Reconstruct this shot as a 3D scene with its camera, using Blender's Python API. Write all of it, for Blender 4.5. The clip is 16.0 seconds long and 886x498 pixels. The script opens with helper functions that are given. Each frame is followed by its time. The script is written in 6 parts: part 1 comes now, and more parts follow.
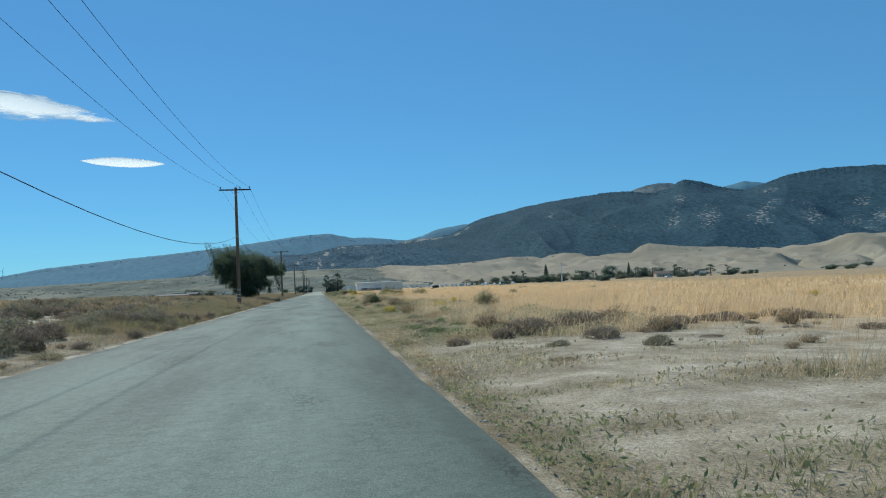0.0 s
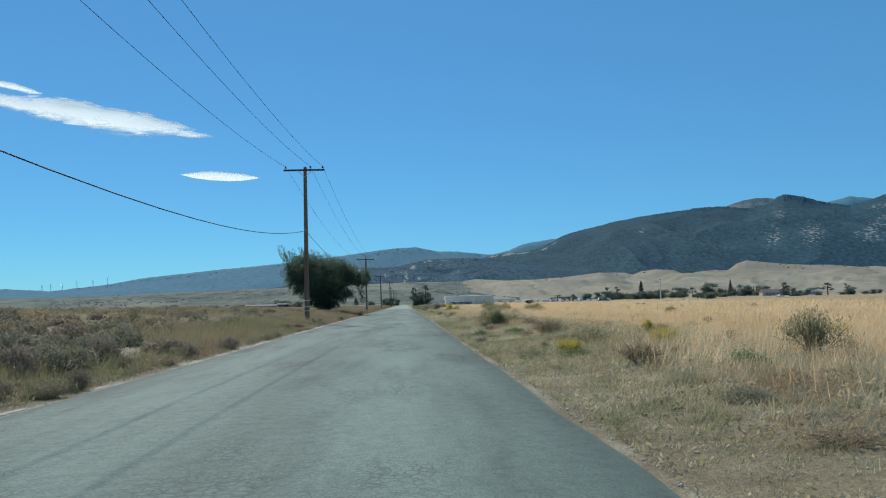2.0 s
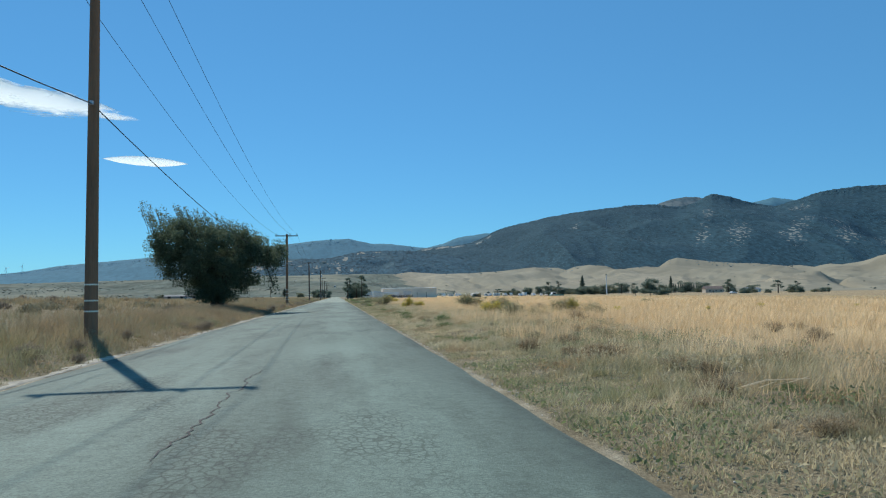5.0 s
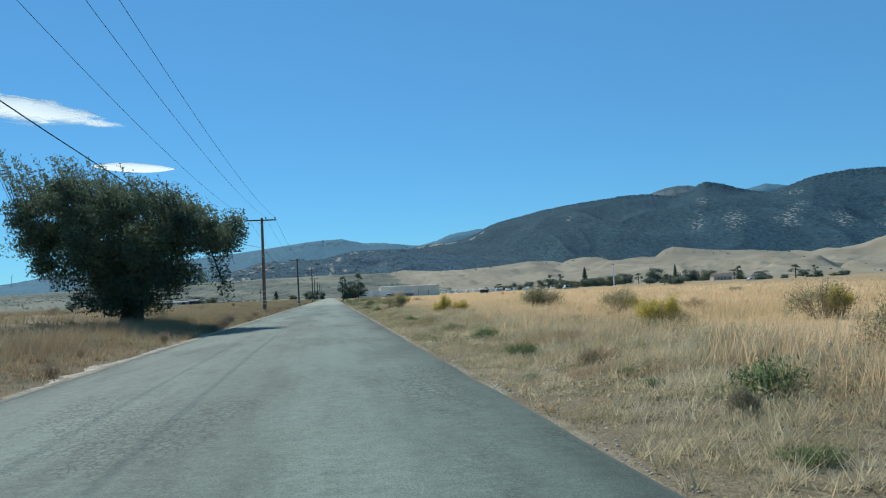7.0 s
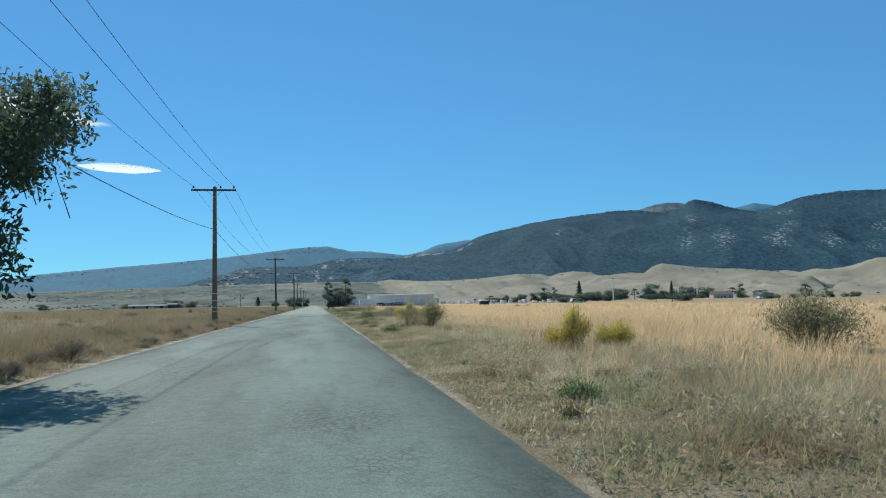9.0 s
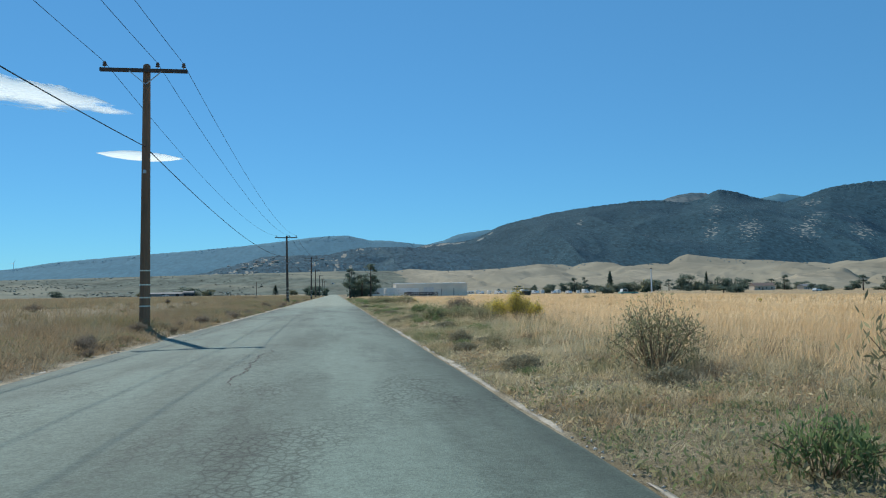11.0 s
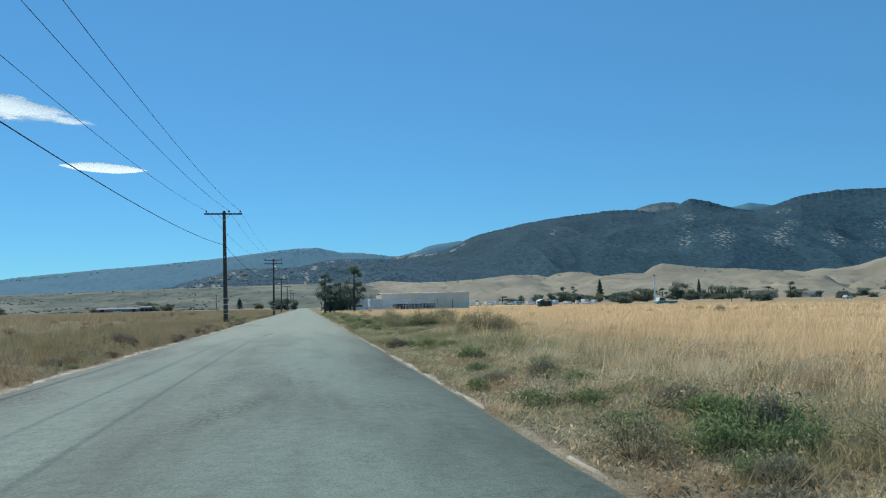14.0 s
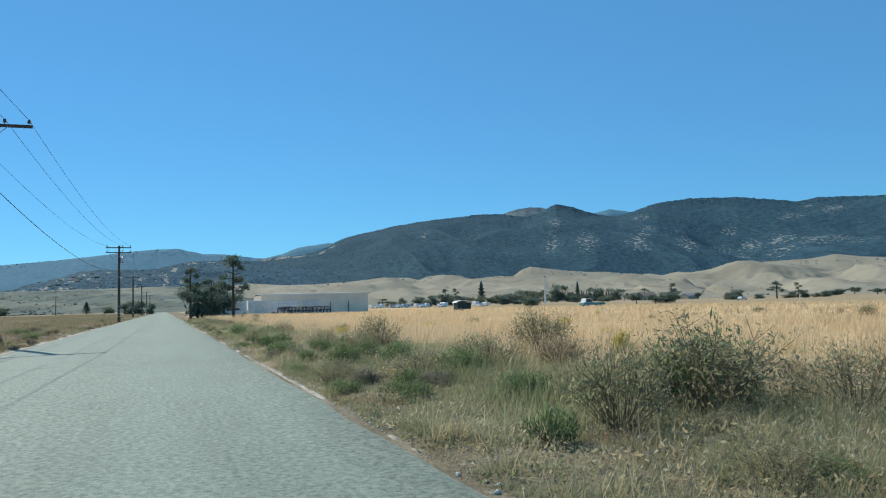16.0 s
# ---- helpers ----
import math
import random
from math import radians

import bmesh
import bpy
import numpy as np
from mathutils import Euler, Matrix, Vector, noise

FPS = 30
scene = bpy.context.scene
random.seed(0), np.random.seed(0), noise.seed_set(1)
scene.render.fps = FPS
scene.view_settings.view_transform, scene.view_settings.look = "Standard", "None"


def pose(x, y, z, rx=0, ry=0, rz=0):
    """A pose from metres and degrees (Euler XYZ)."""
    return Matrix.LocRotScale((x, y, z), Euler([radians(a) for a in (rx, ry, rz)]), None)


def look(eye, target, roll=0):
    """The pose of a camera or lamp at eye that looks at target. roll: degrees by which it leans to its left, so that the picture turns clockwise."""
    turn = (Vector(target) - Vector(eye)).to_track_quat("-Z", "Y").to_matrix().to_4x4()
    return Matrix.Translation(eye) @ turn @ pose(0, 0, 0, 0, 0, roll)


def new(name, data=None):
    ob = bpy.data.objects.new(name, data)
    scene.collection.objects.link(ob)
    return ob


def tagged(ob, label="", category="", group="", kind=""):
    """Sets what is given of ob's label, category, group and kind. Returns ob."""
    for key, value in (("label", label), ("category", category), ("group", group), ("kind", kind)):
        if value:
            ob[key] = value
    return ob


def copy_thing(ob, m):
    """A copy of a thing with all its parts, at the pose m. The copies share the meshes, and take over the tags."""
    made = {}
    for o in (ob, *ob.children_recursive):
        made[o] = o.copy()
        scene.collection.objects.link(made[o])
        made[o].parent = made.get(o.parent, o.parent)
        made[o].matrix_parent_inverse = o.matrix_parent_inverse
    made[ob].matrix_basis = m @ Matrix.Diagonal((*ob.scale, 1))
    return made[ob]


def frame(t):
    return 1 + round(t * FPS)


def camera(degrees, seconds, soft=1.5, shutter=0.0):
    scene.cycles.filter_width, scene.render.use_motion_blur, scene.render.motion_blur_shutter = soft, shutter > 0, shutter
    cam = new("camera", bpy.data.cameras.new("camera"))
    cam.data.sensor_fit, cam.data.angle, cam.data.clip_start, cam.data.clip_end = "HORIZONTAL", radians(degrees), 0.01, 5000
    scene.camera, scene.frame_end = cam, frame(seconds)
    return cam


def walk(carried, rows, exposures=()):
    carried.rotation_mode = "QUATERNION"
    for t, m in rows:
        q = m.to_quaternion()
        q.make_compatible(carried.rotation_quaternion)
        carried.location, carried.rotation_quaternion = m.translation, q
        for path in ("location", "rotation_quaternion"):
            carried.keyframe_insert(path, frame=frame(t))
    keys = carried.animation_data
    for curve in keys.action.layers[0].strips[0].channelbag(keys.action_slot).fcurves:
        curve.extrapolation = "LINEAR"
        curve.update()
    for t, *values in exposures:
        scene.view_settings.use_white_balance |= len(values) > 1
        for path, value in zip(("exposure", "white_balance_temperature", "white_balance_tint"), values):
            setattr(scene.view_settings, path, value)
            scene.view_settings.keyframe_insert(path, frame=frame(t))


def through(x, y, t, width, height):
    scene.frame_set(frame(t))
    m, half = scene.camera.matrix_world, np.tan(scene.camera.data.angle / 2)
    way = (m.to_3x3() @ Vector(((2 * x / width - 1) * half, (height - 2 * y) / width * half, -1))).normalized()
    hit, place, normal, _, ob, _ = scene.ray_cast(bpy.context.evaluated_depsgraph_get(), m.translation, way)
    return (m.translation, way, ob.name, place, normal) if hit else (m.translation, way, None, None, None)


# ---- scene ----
cam = camera(59.1, 16.0, 1.1)
# seconds, place across and along the road, then turn left, tilt up and lean in degrees
PATH = [
    (0.0, 0.53, 0.00, -9.110, 2.641, -2.52),
    (0.5, 0.47, 4.57, -6.326, 1.723, -2.50),
    (1.0, 0.38, 9.26, -4.609, 2.745, -2.24),
    (1.5, 0.29, 14.20, -3.287, 3.777, -1.65),
    (2.0, 0.12, 19.39, -2.854, 3.924, -1.49),
    (2.5, -0.01, 24.89, -2.934, 4.010, -0.65),
    (3.0, -0.11, 30.51, -3.519, 4.189, -0.15),
    (3.5, -0.18, 36.20, -4.866, 4.288, -0.46),
    (4.0, -0.22, 41.91, -6.969, 3.988, 0.01),
    (6.5, -0.16, 72.79, -8.443, 3.035, -1.58),
    (7.0, -0.12, 78.99, -8.273, 3.121, -2.69),
    (7.5, -0.01, 85.19, -8.702, 3.141, -2.75),
    (8.0, 0.09, 91.40, -9.474, 3.190, -2.29),
    (8.5, 0.13, 97.57, -10.007, 3.476, -1.40),
    (9.0, 0.11, 103.72, -9.284, 3.877, -1.11),
    (9.5, 0.07, 110.06, -8.290, 3.552, -1.21),
    (10.0, 0.01, 116.74, -8.084, 3.135, -0.25),
    (12.5, -0.17, 151.95, -7.469, 3.344, -1.55),
    (13.0, -0.18, 159.24, -7.463, 3.449, -1.12),
    (13.5, -0.18, 166.64, -8.062, 3.590, -0.85),
    (14.0, -0.18, 174.08, -10.046, 4.003, -1.31),
    (14.5, -0.17, 181.52, -13.778, 4.013, -1.09),
    (15.0, -0.17, 189.06, -16.985, 4.122, -0.77),
    (15.5, -0.16, 196.65, -18.801, 4.161, -0.91),
    (16.0, -0.13, 204.37, -19.683, 3.997, -1.49),
]
EYE = 1.25


def aimed(x, y, yaw, pitch, roll):
    w, p = radians(yaw), radians(pitch)
    ahead = (-math.sin(w) * math.cos(p), math.cos(w) * math.cos(p), math.sin(p))
    return look((x, y, EYE), (x + 2 * ahead[0], y + 2 * ahead[1], EYE + 2 * ahead[2]), roll)


walk(cam, [(t, aimed(x, y, yaw, pitch, roll)) for t, x, y, yaw, pitch, roll in PATH],
     exposures=((0.0, -0.12), (4.0, -0.06), (7.0, 0.0), (9.0, 0.03), (9.5, -0.05), (10.0, -0.07), (12.5, -0.05), (13.5, -0.07), (14.0, -0.05), (14.5, 0.03), (15.0, 0.07), (16.0, 0.1)))

# ---- light and sky ----
SUN_TO = Vector((-0.255, 0.704, 0.663))
world = bpy.data.worlds.new("world")
scene.world = world
world.use_nodes = True
sky = world.node_tree.nodes.new("ShaderNodeTexSky")
sky.sky_type = "NISHITA"
sky.sun_disc = False
sky.sun_elevation = radians(41.5)
sky.sun_rotation = radians(-20)
sky.altitude = 1200
sky.air_density = 1.0
sky.dust_density = 0.0
sky.ozone_density = 1.5
background = world.node_tree.nodes["Background"]
background.inputs["Strength"].default_value = 0.085
clear_blue = world.node_tree.nodes.new("ShaderNodeMix")
clear_blue.data_type, clear_blue.blend_type = "RGBA", "MULTIPLY"
clear_blue.inputs[0].default_value = 1.0
clear_blue.inputs[7].default_value = (0.425, 0.965, 1.235, 1)
world.node_tree.links.new(sky.outputs["Color"], clear_blue.inputs[6])
even_haze = world.node_tree.nodes.new("ShaderNodeMix")
even_haze.data_type = "RGBA"
even_haze.inputs[0].default_value = 0.42
even_haze.inputs[7].default_value = (1.40, 4.45, 8.65, 1)
world.node_tree.links.new(clear_blue.outputs[2], even_haze.inputs[6])
world.node_tree.links.new(even_haze.outputs[2], background.inputs["Color"])
lamp = bpy.data.lights.new("sun", "SUN")
lamp.energy = 4.3
lamp.angle = radians(0.5)
lamp.color = (1.0, 0.95, 0.87)
sun = new("sun", lamp)
sun.matrix_world = look((0, 0, 60), Vector((0, 0, 60)) - SUN_TO)


# ---- materials ----
def nodes_of(name, rough=0.9, metal=0.0, spec=0.2):
    m = bpy.data.materials.new(name)
    m.use_nodes = True
    nt = m.node_tree
    b = nt.nodes["Principled BSDF"]
    b.inputs["Roughness"].default_value = rough
    b.inputs["Metallic"].default_value = metal
    b.inputs["Specular IOR Level"].default_value = spec
    return m, nt, b


def where_at(nt, space="world", scale=(1, 1, 1)):
    if space == "world":
        out = nt.nodes.new("ShaderNodeNewGeometry").outputs["Position"]
    else:
        out = nt.nodes.new("ShaderNodeTexCoord").outputs["Object"]
    mp = nt.nodes.new("ShaderNodeMapping")
    mp.inputs["Scale"].default_value = scale
    nt.links.new(out, mp.inputs["Vector"])
    return mp.outputs["Vector"]


def noise_of(nt, vec, scale, detail=4.0, rough=0.55, distortion=0.0):
    n = nt.nodes.new("ShaderNodeTexNoise")
    n.inputs["Scale"].default_value = scale
    n.inputs["Detail"].default_value = detail
    n.inputs["Roughness"].default_value = rough
    n.inputs["Distortion"].default_value = distortion
    nt.links.new(vec, n.inputs["Vector"])
    return n.outputs["Fac"]


def ramp_of(nt, fac, stops):
    r = nt.nodes.new("ShaderNodeValToRGB")
    el = r.color_ramp.elements
    while len(el) < len(stops):
        el.new(0.5)
    for e, (at, c) in zip(el, stops):
        e.position = at
        e.color = (*c, 1) if len(c) == 3 else c
    nt.links.new(fac, r.inputs["Fac"])
    return r.outputs["Color"]


def mixed(nt, fac, a, b, how="MIX"):
    m = nt.nodes.new("ShaderNodeMix")
    m.data_type, m.blend_type = "RGBA", how
    for sock, val in ((m.inputs[0], fac), (m.inputs[6], a), (m.inputs[7], b)):
        if isinstance(val, (int, float)):
            sock.default_value = val
        elif isinstance(val, tuple):
            sock.default_value = (*val, 1)
        else:
            nt.links.new(val, sock)
    return m.outputs[2]


def grey(v):
    return (v, v, v)


def bump_of(nt, b, height, strength, distance):
    k = nt.nodes.new("ShaderNodeBump")
    k.inputs["Strength"].default_value = strength
    k.inputs["Distance"].default_value = distance
    nt.links.new(height, k.inputs["Height"])
    nt.links.new(k.outputs["Normal"], b.inputs["Normal"])


def attribute_of(nt, name):
    a = nt.nodes.new("ShaderNodeAttribute")
    a.attribute_name = name
    return a.outputs["Fac"]


def plain(name, c, rough=0.6, metal=0.0, spec=0.3, vary=0.25, scale=6.0, bump=0.15, space="object", stretch=(1, 1, 1)):
    """A surface of one colour with grain and blotches."""
    m, nt, b = nodes_of(name, rough, metal, spec)
    v = where_at(nt, space, stretch)
    big, fine = noise_of(nt, v, scale * 0.25, 3), noise_of(nt, v, scale * 4, 5, 0.65)
    dark, light = tuple(k * (1 - vary) for k in c), tuple(min(1, k * (1 + vary)) for k in c)
    col = ramp_of(nt, big, ((0.3, dark), (0.7, light)))
    col = mixed(nt, 0.35, col, ramp_of(nt, fine, ((0.3, dark), (0.7, light))))
    nt.links.new(col, b.inputs["Base Color"])
    if bump:
        bump_of(nt, b, fine, bump, 0.02)
    return m


def leafy(name, lo, hi, through=0.35, shine=0.25, attr="tone", second=None, mottle=()):
    """Leaves, stalks and needles: two tones set leaf by leaf, at random or by height, part of the light passing
    through.
    """
    m, nt, b = nodes_of(name, 0.7, 0, shine)
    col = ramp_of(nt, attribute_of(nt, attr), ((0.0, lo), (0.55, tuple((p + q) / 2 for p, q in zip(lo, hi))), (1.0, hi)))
    for i, kin in enumerate(mottle):
        spot = noise_of(nt, where_at(nt, "world", (1, 1, 0.3)), 0.5 + 0.33 * i, 4, 0.65)
        col = mixed(nt, ramp_of(nt, spot, ((0.48, grey(0.0)), (0.62, grey(0.85)))), col, kin)
    if second:
        col = mixed(nt, attribute_of(nt, "green"), col, second)
    blot = noise_of(nt, where_at(nt, "world"), 0.45, 3)
    col = mixed(nt, 0.6, col, ramp_of(nt, blot, ((0.3, grey(0.62)), (0.7, grey(1.0)))), "MULTIPLY")
    nt.links.new(col, b.inputs["Base Color"])
    t = nt.nodes.new("ShaderNodeBsdfTranslucent")
    nt.links.new(col, t.inputs["Color"])
    k = nt.nodes.new("ShaderNodeMixShader")
    k.inputs[0].default_value = through
    nt.links.new(b.outputs[0], k.inputs[1])
    nt.links.new(t.outputs[0], k.inputs[2])
    nt.links.new(k.outputs[0], nt.nodes["Material Output"].inputs["Surface"])
    return m


def asphalt():
    m, nt, b = nodes_of("old_asphalt", 0.82, 0, 0.2)
    v = where_at(nt)
    lanes = noise_of(nt, where_at(nt, "world", (0.8, 0.06, 1)), 0.9, 2, 0.5)
    blots = noise_of(nt, where_at(nt, "world", (1.0, 0.16, 1)), 0.8, 6, 0.62)
    grit = noise_of(nt, v, 42, 3, 0.75)
    worn = noise_of(nt, v, 5.5, 5, 0.7)
    stone = nt.nodes.new("ShaderNodeTexVoronoi")
    stone.inputs["Scale"].default_value = 70
    nt.links.new(v, stone.inputs["Vector"])
    col = ramp_of(nt, lanes, ((0.28, (0.150, 0.208, 0.168)), (0.5, (0.166, 0.228, 0.184)), (0.72, (0.187, 0.251, 0.203))))
    col = mixed(nt, 0.75, col, ramp_of(nt, blots, ((0.30, grey(0.5)), (0.5, grey(1.0)), (0.72, grey(1.18)))), "MULTIPLY")
    col = mixed(nt, 0.6, col, ramp_of(nt, grit, ((0.3, grey(0.4)), (0.52, grey(1.0)), (0.78, grey(1.7)))), "MULTIPLY")
    col = mixed(nt, 0.55, col, ramp_of(nt, worn, ((0.32, grey(0.62)), (0.52, grey(1.0)), (0.72, grey(1.22)))), "MULTIPLY")
    # crazed patches, where the old binder has split into small plates
    plates = nt.nodes.new("ShaderNodeTexVoronoi")
    plates.feature = "DISTANCE_TO_EDGE"
    plates.inputs["Scale"].default_value = 10.5
    nt.links.new(where_at(nt, "world", (1.0, 0.7, 1.0)), plates.inputs["Vector"])
    split = ramp_of(nt, plates.outputs["Distance"], ((0.0, grey(0.42)), (0.12, grey(0.9)), (0.3, grey(0.98))))
    crazed = ramp_of(nt, noise_of(nt, where_at(nt, "world", (0.9, 0.28, 1.0)), 0.55, 4, 0.6), ((0.52, grey(0.0)), (0.62, grey(0.9))))
    col = mixed(nt, crazed, col, mixed(nt, 1.0, col, split, "MULTIPLY"))
    col = mixed(nt, 1.0, col, ramp_of(nt, attribute_of(nt, "track"), ((0.0, grey(0.56)), (0.5, grey(0.82)), (1.0, grey(1.04)))), "MULTIPLY")
    gravel = ramp_of(nt, noise_of(nt, v, 17, 4, 0.7), ((0.36, (0.13, 0.155, 0.118)), (0.5, (0.285, 0.335, 0.255)), (0.66, (0.46, 0.50, 0.375))))
    col = mixed(nt, attribute_of(nt, "bleached"), col, gravel)
    col = mixed(nt, attribute_of(nt, "dust"), col, (0.36, 0.335, 0.27))
    nt.links.new(col, b.inputs["Base Color"])
    bump_of(nt, b, stone.outputs["Distance"], 0.5, 0.008)
    return m


def soil():
    m, nt, b = nodes_of("dry_soil", 0.95, 0, 0.1)
    v = where_at(nt)
    big, mid, fine = noise_of(nt, v, 0.12, 4), noise_of(nt, v, 1.3, 5, 0.65), noise_of(nt, v, 16, 4, 0.7)
    litter = ramp_of(nt, mid, ((0.3, (0.13, 0.105, 0.065)), (0.5, (0.235, 0.198, 0.125)), (0.72, (0.37, 0.315, 0.21))))
    litter = mixed(nt, 0.5, litter, ramp_of(nt, big, ((0.35, (0.185, 0.155, 0.09)), (0.65, (0.31, 0.255, 0.155)))))
    sand = ramp_of(nt, mid, ((0.3, (0.27, 0.23, 0.155)), (0.48, (0.42, 0.37, 0.26)), (0.62, (0.53, 0.475, 0.35)), (0.75, (0.64, 0.59, 0.45))))
    straw = ramp_of(nt, big, ((0.3, (0.56, 0.385, 0.19)), (0.7, (0.72, 0.53, 0.29))))
    col = mixed(nt, attribute_of(nt, "field"), litter, straw)
    col = mixed(nt, attribute_of(nt, "sand"), col, sand)
    col = mixed(nt, 0.6, col, ramp_of(nt, fine, ((0.3, grey(0.6)), (0.55, grey(1.0)), (0.8, grey(1.2)))), "MULTIPLY")
    chaff = noise_of(nt, where_at(nt, "world", (1.0, 0.45, 1.0)), 55, 3, 0.8, 0.8)
    col = mixed(nt, 0.75, col, ramp_of(nt, chaff, ((0.34, grey(0.45)), (0.5, grey(0.95)), (0.62, grey(1.45)))), "MULTIPLY")
    nt.links.new(col, b.inputs["Base Color"])
    bump_of(nt, b, chaff, 0.7, 0.03)
    return m


def hillside(name, grass, wood, spots, cover, spot_scale, rock=(0.4, 0.34, 0.24), rock_at=0.62, relief=0.7, grain=1.0, speck=0.12, flat=0.3, band=1.0):
    """A far slope: grass or bare earth under scrub, which grows in patches and thins on the spurs."""
    m, nt, b = nodes_of(name, 0.95, 0, 0.05)
    v = where_at(nt, "world", (band, flat, 1.0))
    big, mid, fine = noise_of(nt, v, 0.0016, 5, 0.55), noise_of(nt, v, 0.009, 5, 0.6), noise_of(nt, v, spot_scale, 3, 0.75)
    # Random tone swing, set by colour to suggest lit and shaded folds.
    tint = ramp_of(nt, mid, ((0.3, tuple(k * 0.78 for k in grass)), (0.7, tuple(k * 1.12 for k in grass))))
    trees = mixed(nt, 1.0, wood, ramp_of(nt, noise_of(nt, v, spot_scale * 2.2, 4, 0.75), ((0.32, grey(1 - 0.5 * grain)), (0.68, grey(1 + 0.55 * grain)))), "MULTIPLY")
    add = nt.nodes.new("ShaderNodeMath")
    add.operation = "MULTIPLY_ADD"
    add.inputs[1].default_value = 0.45
    nt.links.new(fine, add.inputs[0])
    nt.links.new(mid, add.inputs[2])
    patch = ramp_of(nt, add.outputs[0], ((cover, grey(1.0)), (cover + spots, grey(0.0))))
    col = mixed(nt, patch, tint, trees)
    bare = nt.nodes.new("ShaderNodeMath")
    bare.operation = "MULTIPLY_ADD"
    bare.inputs[1].default_value = 0.35
    nt.links.new(fine, bare.inputs[0])
    nt.links.new(big, bare.inputs[2])
    col = mixed(nt, ramp_of(nt, bare.outputs[0], ((rock_at + 0.12, grey(0.0)), (rock_at + 0.2, grey(0.75)))), col, rock)
    open_ = nt.nodes.new("ShaderNodeMath")
    open_.operation = "MULTIPLY_ADD"
    open_.inputs[1].default_value = 0.9
    nt.links.new(noise_of(nt, v, speck, 1, 0.5), open_.inputs[0])
    nt.links.new(attribute_of(nt, "bare"), open_.inputs[2])
    col = mixed(nt, ramp_of(nt, open_.outputs[0], ((0.90, grey(0.0)), (0.94, grey(0.75)))), col, rock)
    nt.links.new(col, b.inputs["Base Color"])
    bump_of(nt, b, fine, relief, 12.0)
    return m


def cloudy():
    """White water-cloud, thin and frayed towards its rim."""
    m, nt, b = nodes_of("cloud_white", 1.0, 0, 0)
    b.inputs["Base Color"].default_value = (0.82, 0.87, 0.87, 1)
    t = nt.nodes.new("ShaderNodeBsdfTranslucent")
    t.inputs["Color"].default_value = (0.82, 0.88, 0.89, 1)
    k = nt.nodes.new("ShaderNodeMixShader")
    k.inputs[0].default_value = 0.6
    nt.links.new(b.outputs[0], k.inputs[1])
    nt.links.new(t.outputs[0], k.inputs[2])
    clear = nt.nodes.new("ShaderNodeBsdfTransparent")
    dense = nt.nodes.new("ShaderNodeMath")
    dense.operation = "MULTIPLY_ADD"
    dense.inputs[1].default_value = 2.0
    nt.links.new(noise_of(nt, where_at(nt, "world", (0.004, 0.004, 0.02)), 1.6, 5, 0.62, 0.6), dense.inputs[0])
    nt.links.new(attribute_of(nt, "thick"), dense.inputs[2])
    fac = ramp_of(nt, dense.outputs[0], ((0.62, grey(0.0)), (1.0, grey(0.88))))
    k2 = nt.nodes.new("ShaderNodeMixShader")
    nt.links.new(fac, k2.inputs[0])
    nt.links.new(clear.outputs[0], k2.inputs[1])
    nt.links.new(k.outputs[0], k2.inputs[2])
    nt.links.new(k2.outputs[0], nt.nodes["Material Output"].inputs["Surface"])
    return m


ASPHALT, SOIL, CLOUD = asphalt(), soil(), cloudy()
CRACK = plain("crack_tar", (0.035, 0.035, 0.034), 0.8, vary=0.4)
CREOSOTE = plain("weathered_pole_wood", (0.24, 0.14, 0.085), 0.85, vary=0.4, scale=3, bump=0.5, stretch=(6, 6, 0.4))
GREY_WOOD = plain("grey_pole_wood", (0.105, 0.082, 0.066), 0.85, vary=0.4, scale=3, bump=0.5, stretch=(6, 6, 0.4))
ARM_WOOD = plain("crossarm_wood", (0.085, 0.065, 0.055), 0.85, vary=0.35, scale=4, bump=0.4)
PORCELAIN = plain("brown_porcelain", (0.10, 0.08, 0.075), 0.25, vary=0.15, bump=0)
STEEL = plain("galvanised_steel", (0.5, 0.51, 0.52), 0.45, 0.8, vary=0.2)
BAND = plain("pale_tag_metal", (0.75, 0.72, 0.6), 0.5, 0.3, vary=0.15)
WIRE = plain("wire_aluminium", (0.025, 0.03, 0.04), 0.7, 0.0, vary=0.15, bump=0)
CABLE = plain("cable_black", (0.03, 0.03, 0.032), 0.55, vary=0.2, bump=0)
BARK = plain("tree_bark", (0.075, 0.06, 0.045), 0.95, vary=0.45, scale=4, bump=0.8, stretch=(3, 3, 0.6))
TWIG = plain("dry_twig", (0.22, 0.16, 0.10), 0.9, vary=0.4, scale=9)
PALE_TWIG = leafy("bleached_stalk", (0.80, 0.68, 0.48), (0.95, 0.85, 0.66), 0.55, 0.1)
STONE = plain("roadside_stone", (0.62, 0.59, 0.52), 0.9, vary=0.35, scale=20)
RIM = plain("crumbled_edge_sand", (0.40, 0.365, 0.285), 0.95, vary=0.6, scale=7, bump=0.6)
OFF_WHITE = plain("weathered_white_paint", (0.72, 0.72, 0.68), 0.5, vary=0.15)
WHITE_PAINT = plain("white_paint", (0.78, 0.78, 0.76), 0.45, vary=0.1)
GREY_METAL = plain("grey_metal_wall", (0.68, 0.625, 0.53), 0.5, 0.1, vary=0.12, scale=1.5)
FADED_ROOF = plain("faded_metal_roof", (0.25, 0.25, 0.24), 0.9, 0.0, vary=0.12)
ROOF_WHITE = plain("white_metal_roof", (0.66, 0.66, 0.62), 0.4, 0.1, vary=0.08)
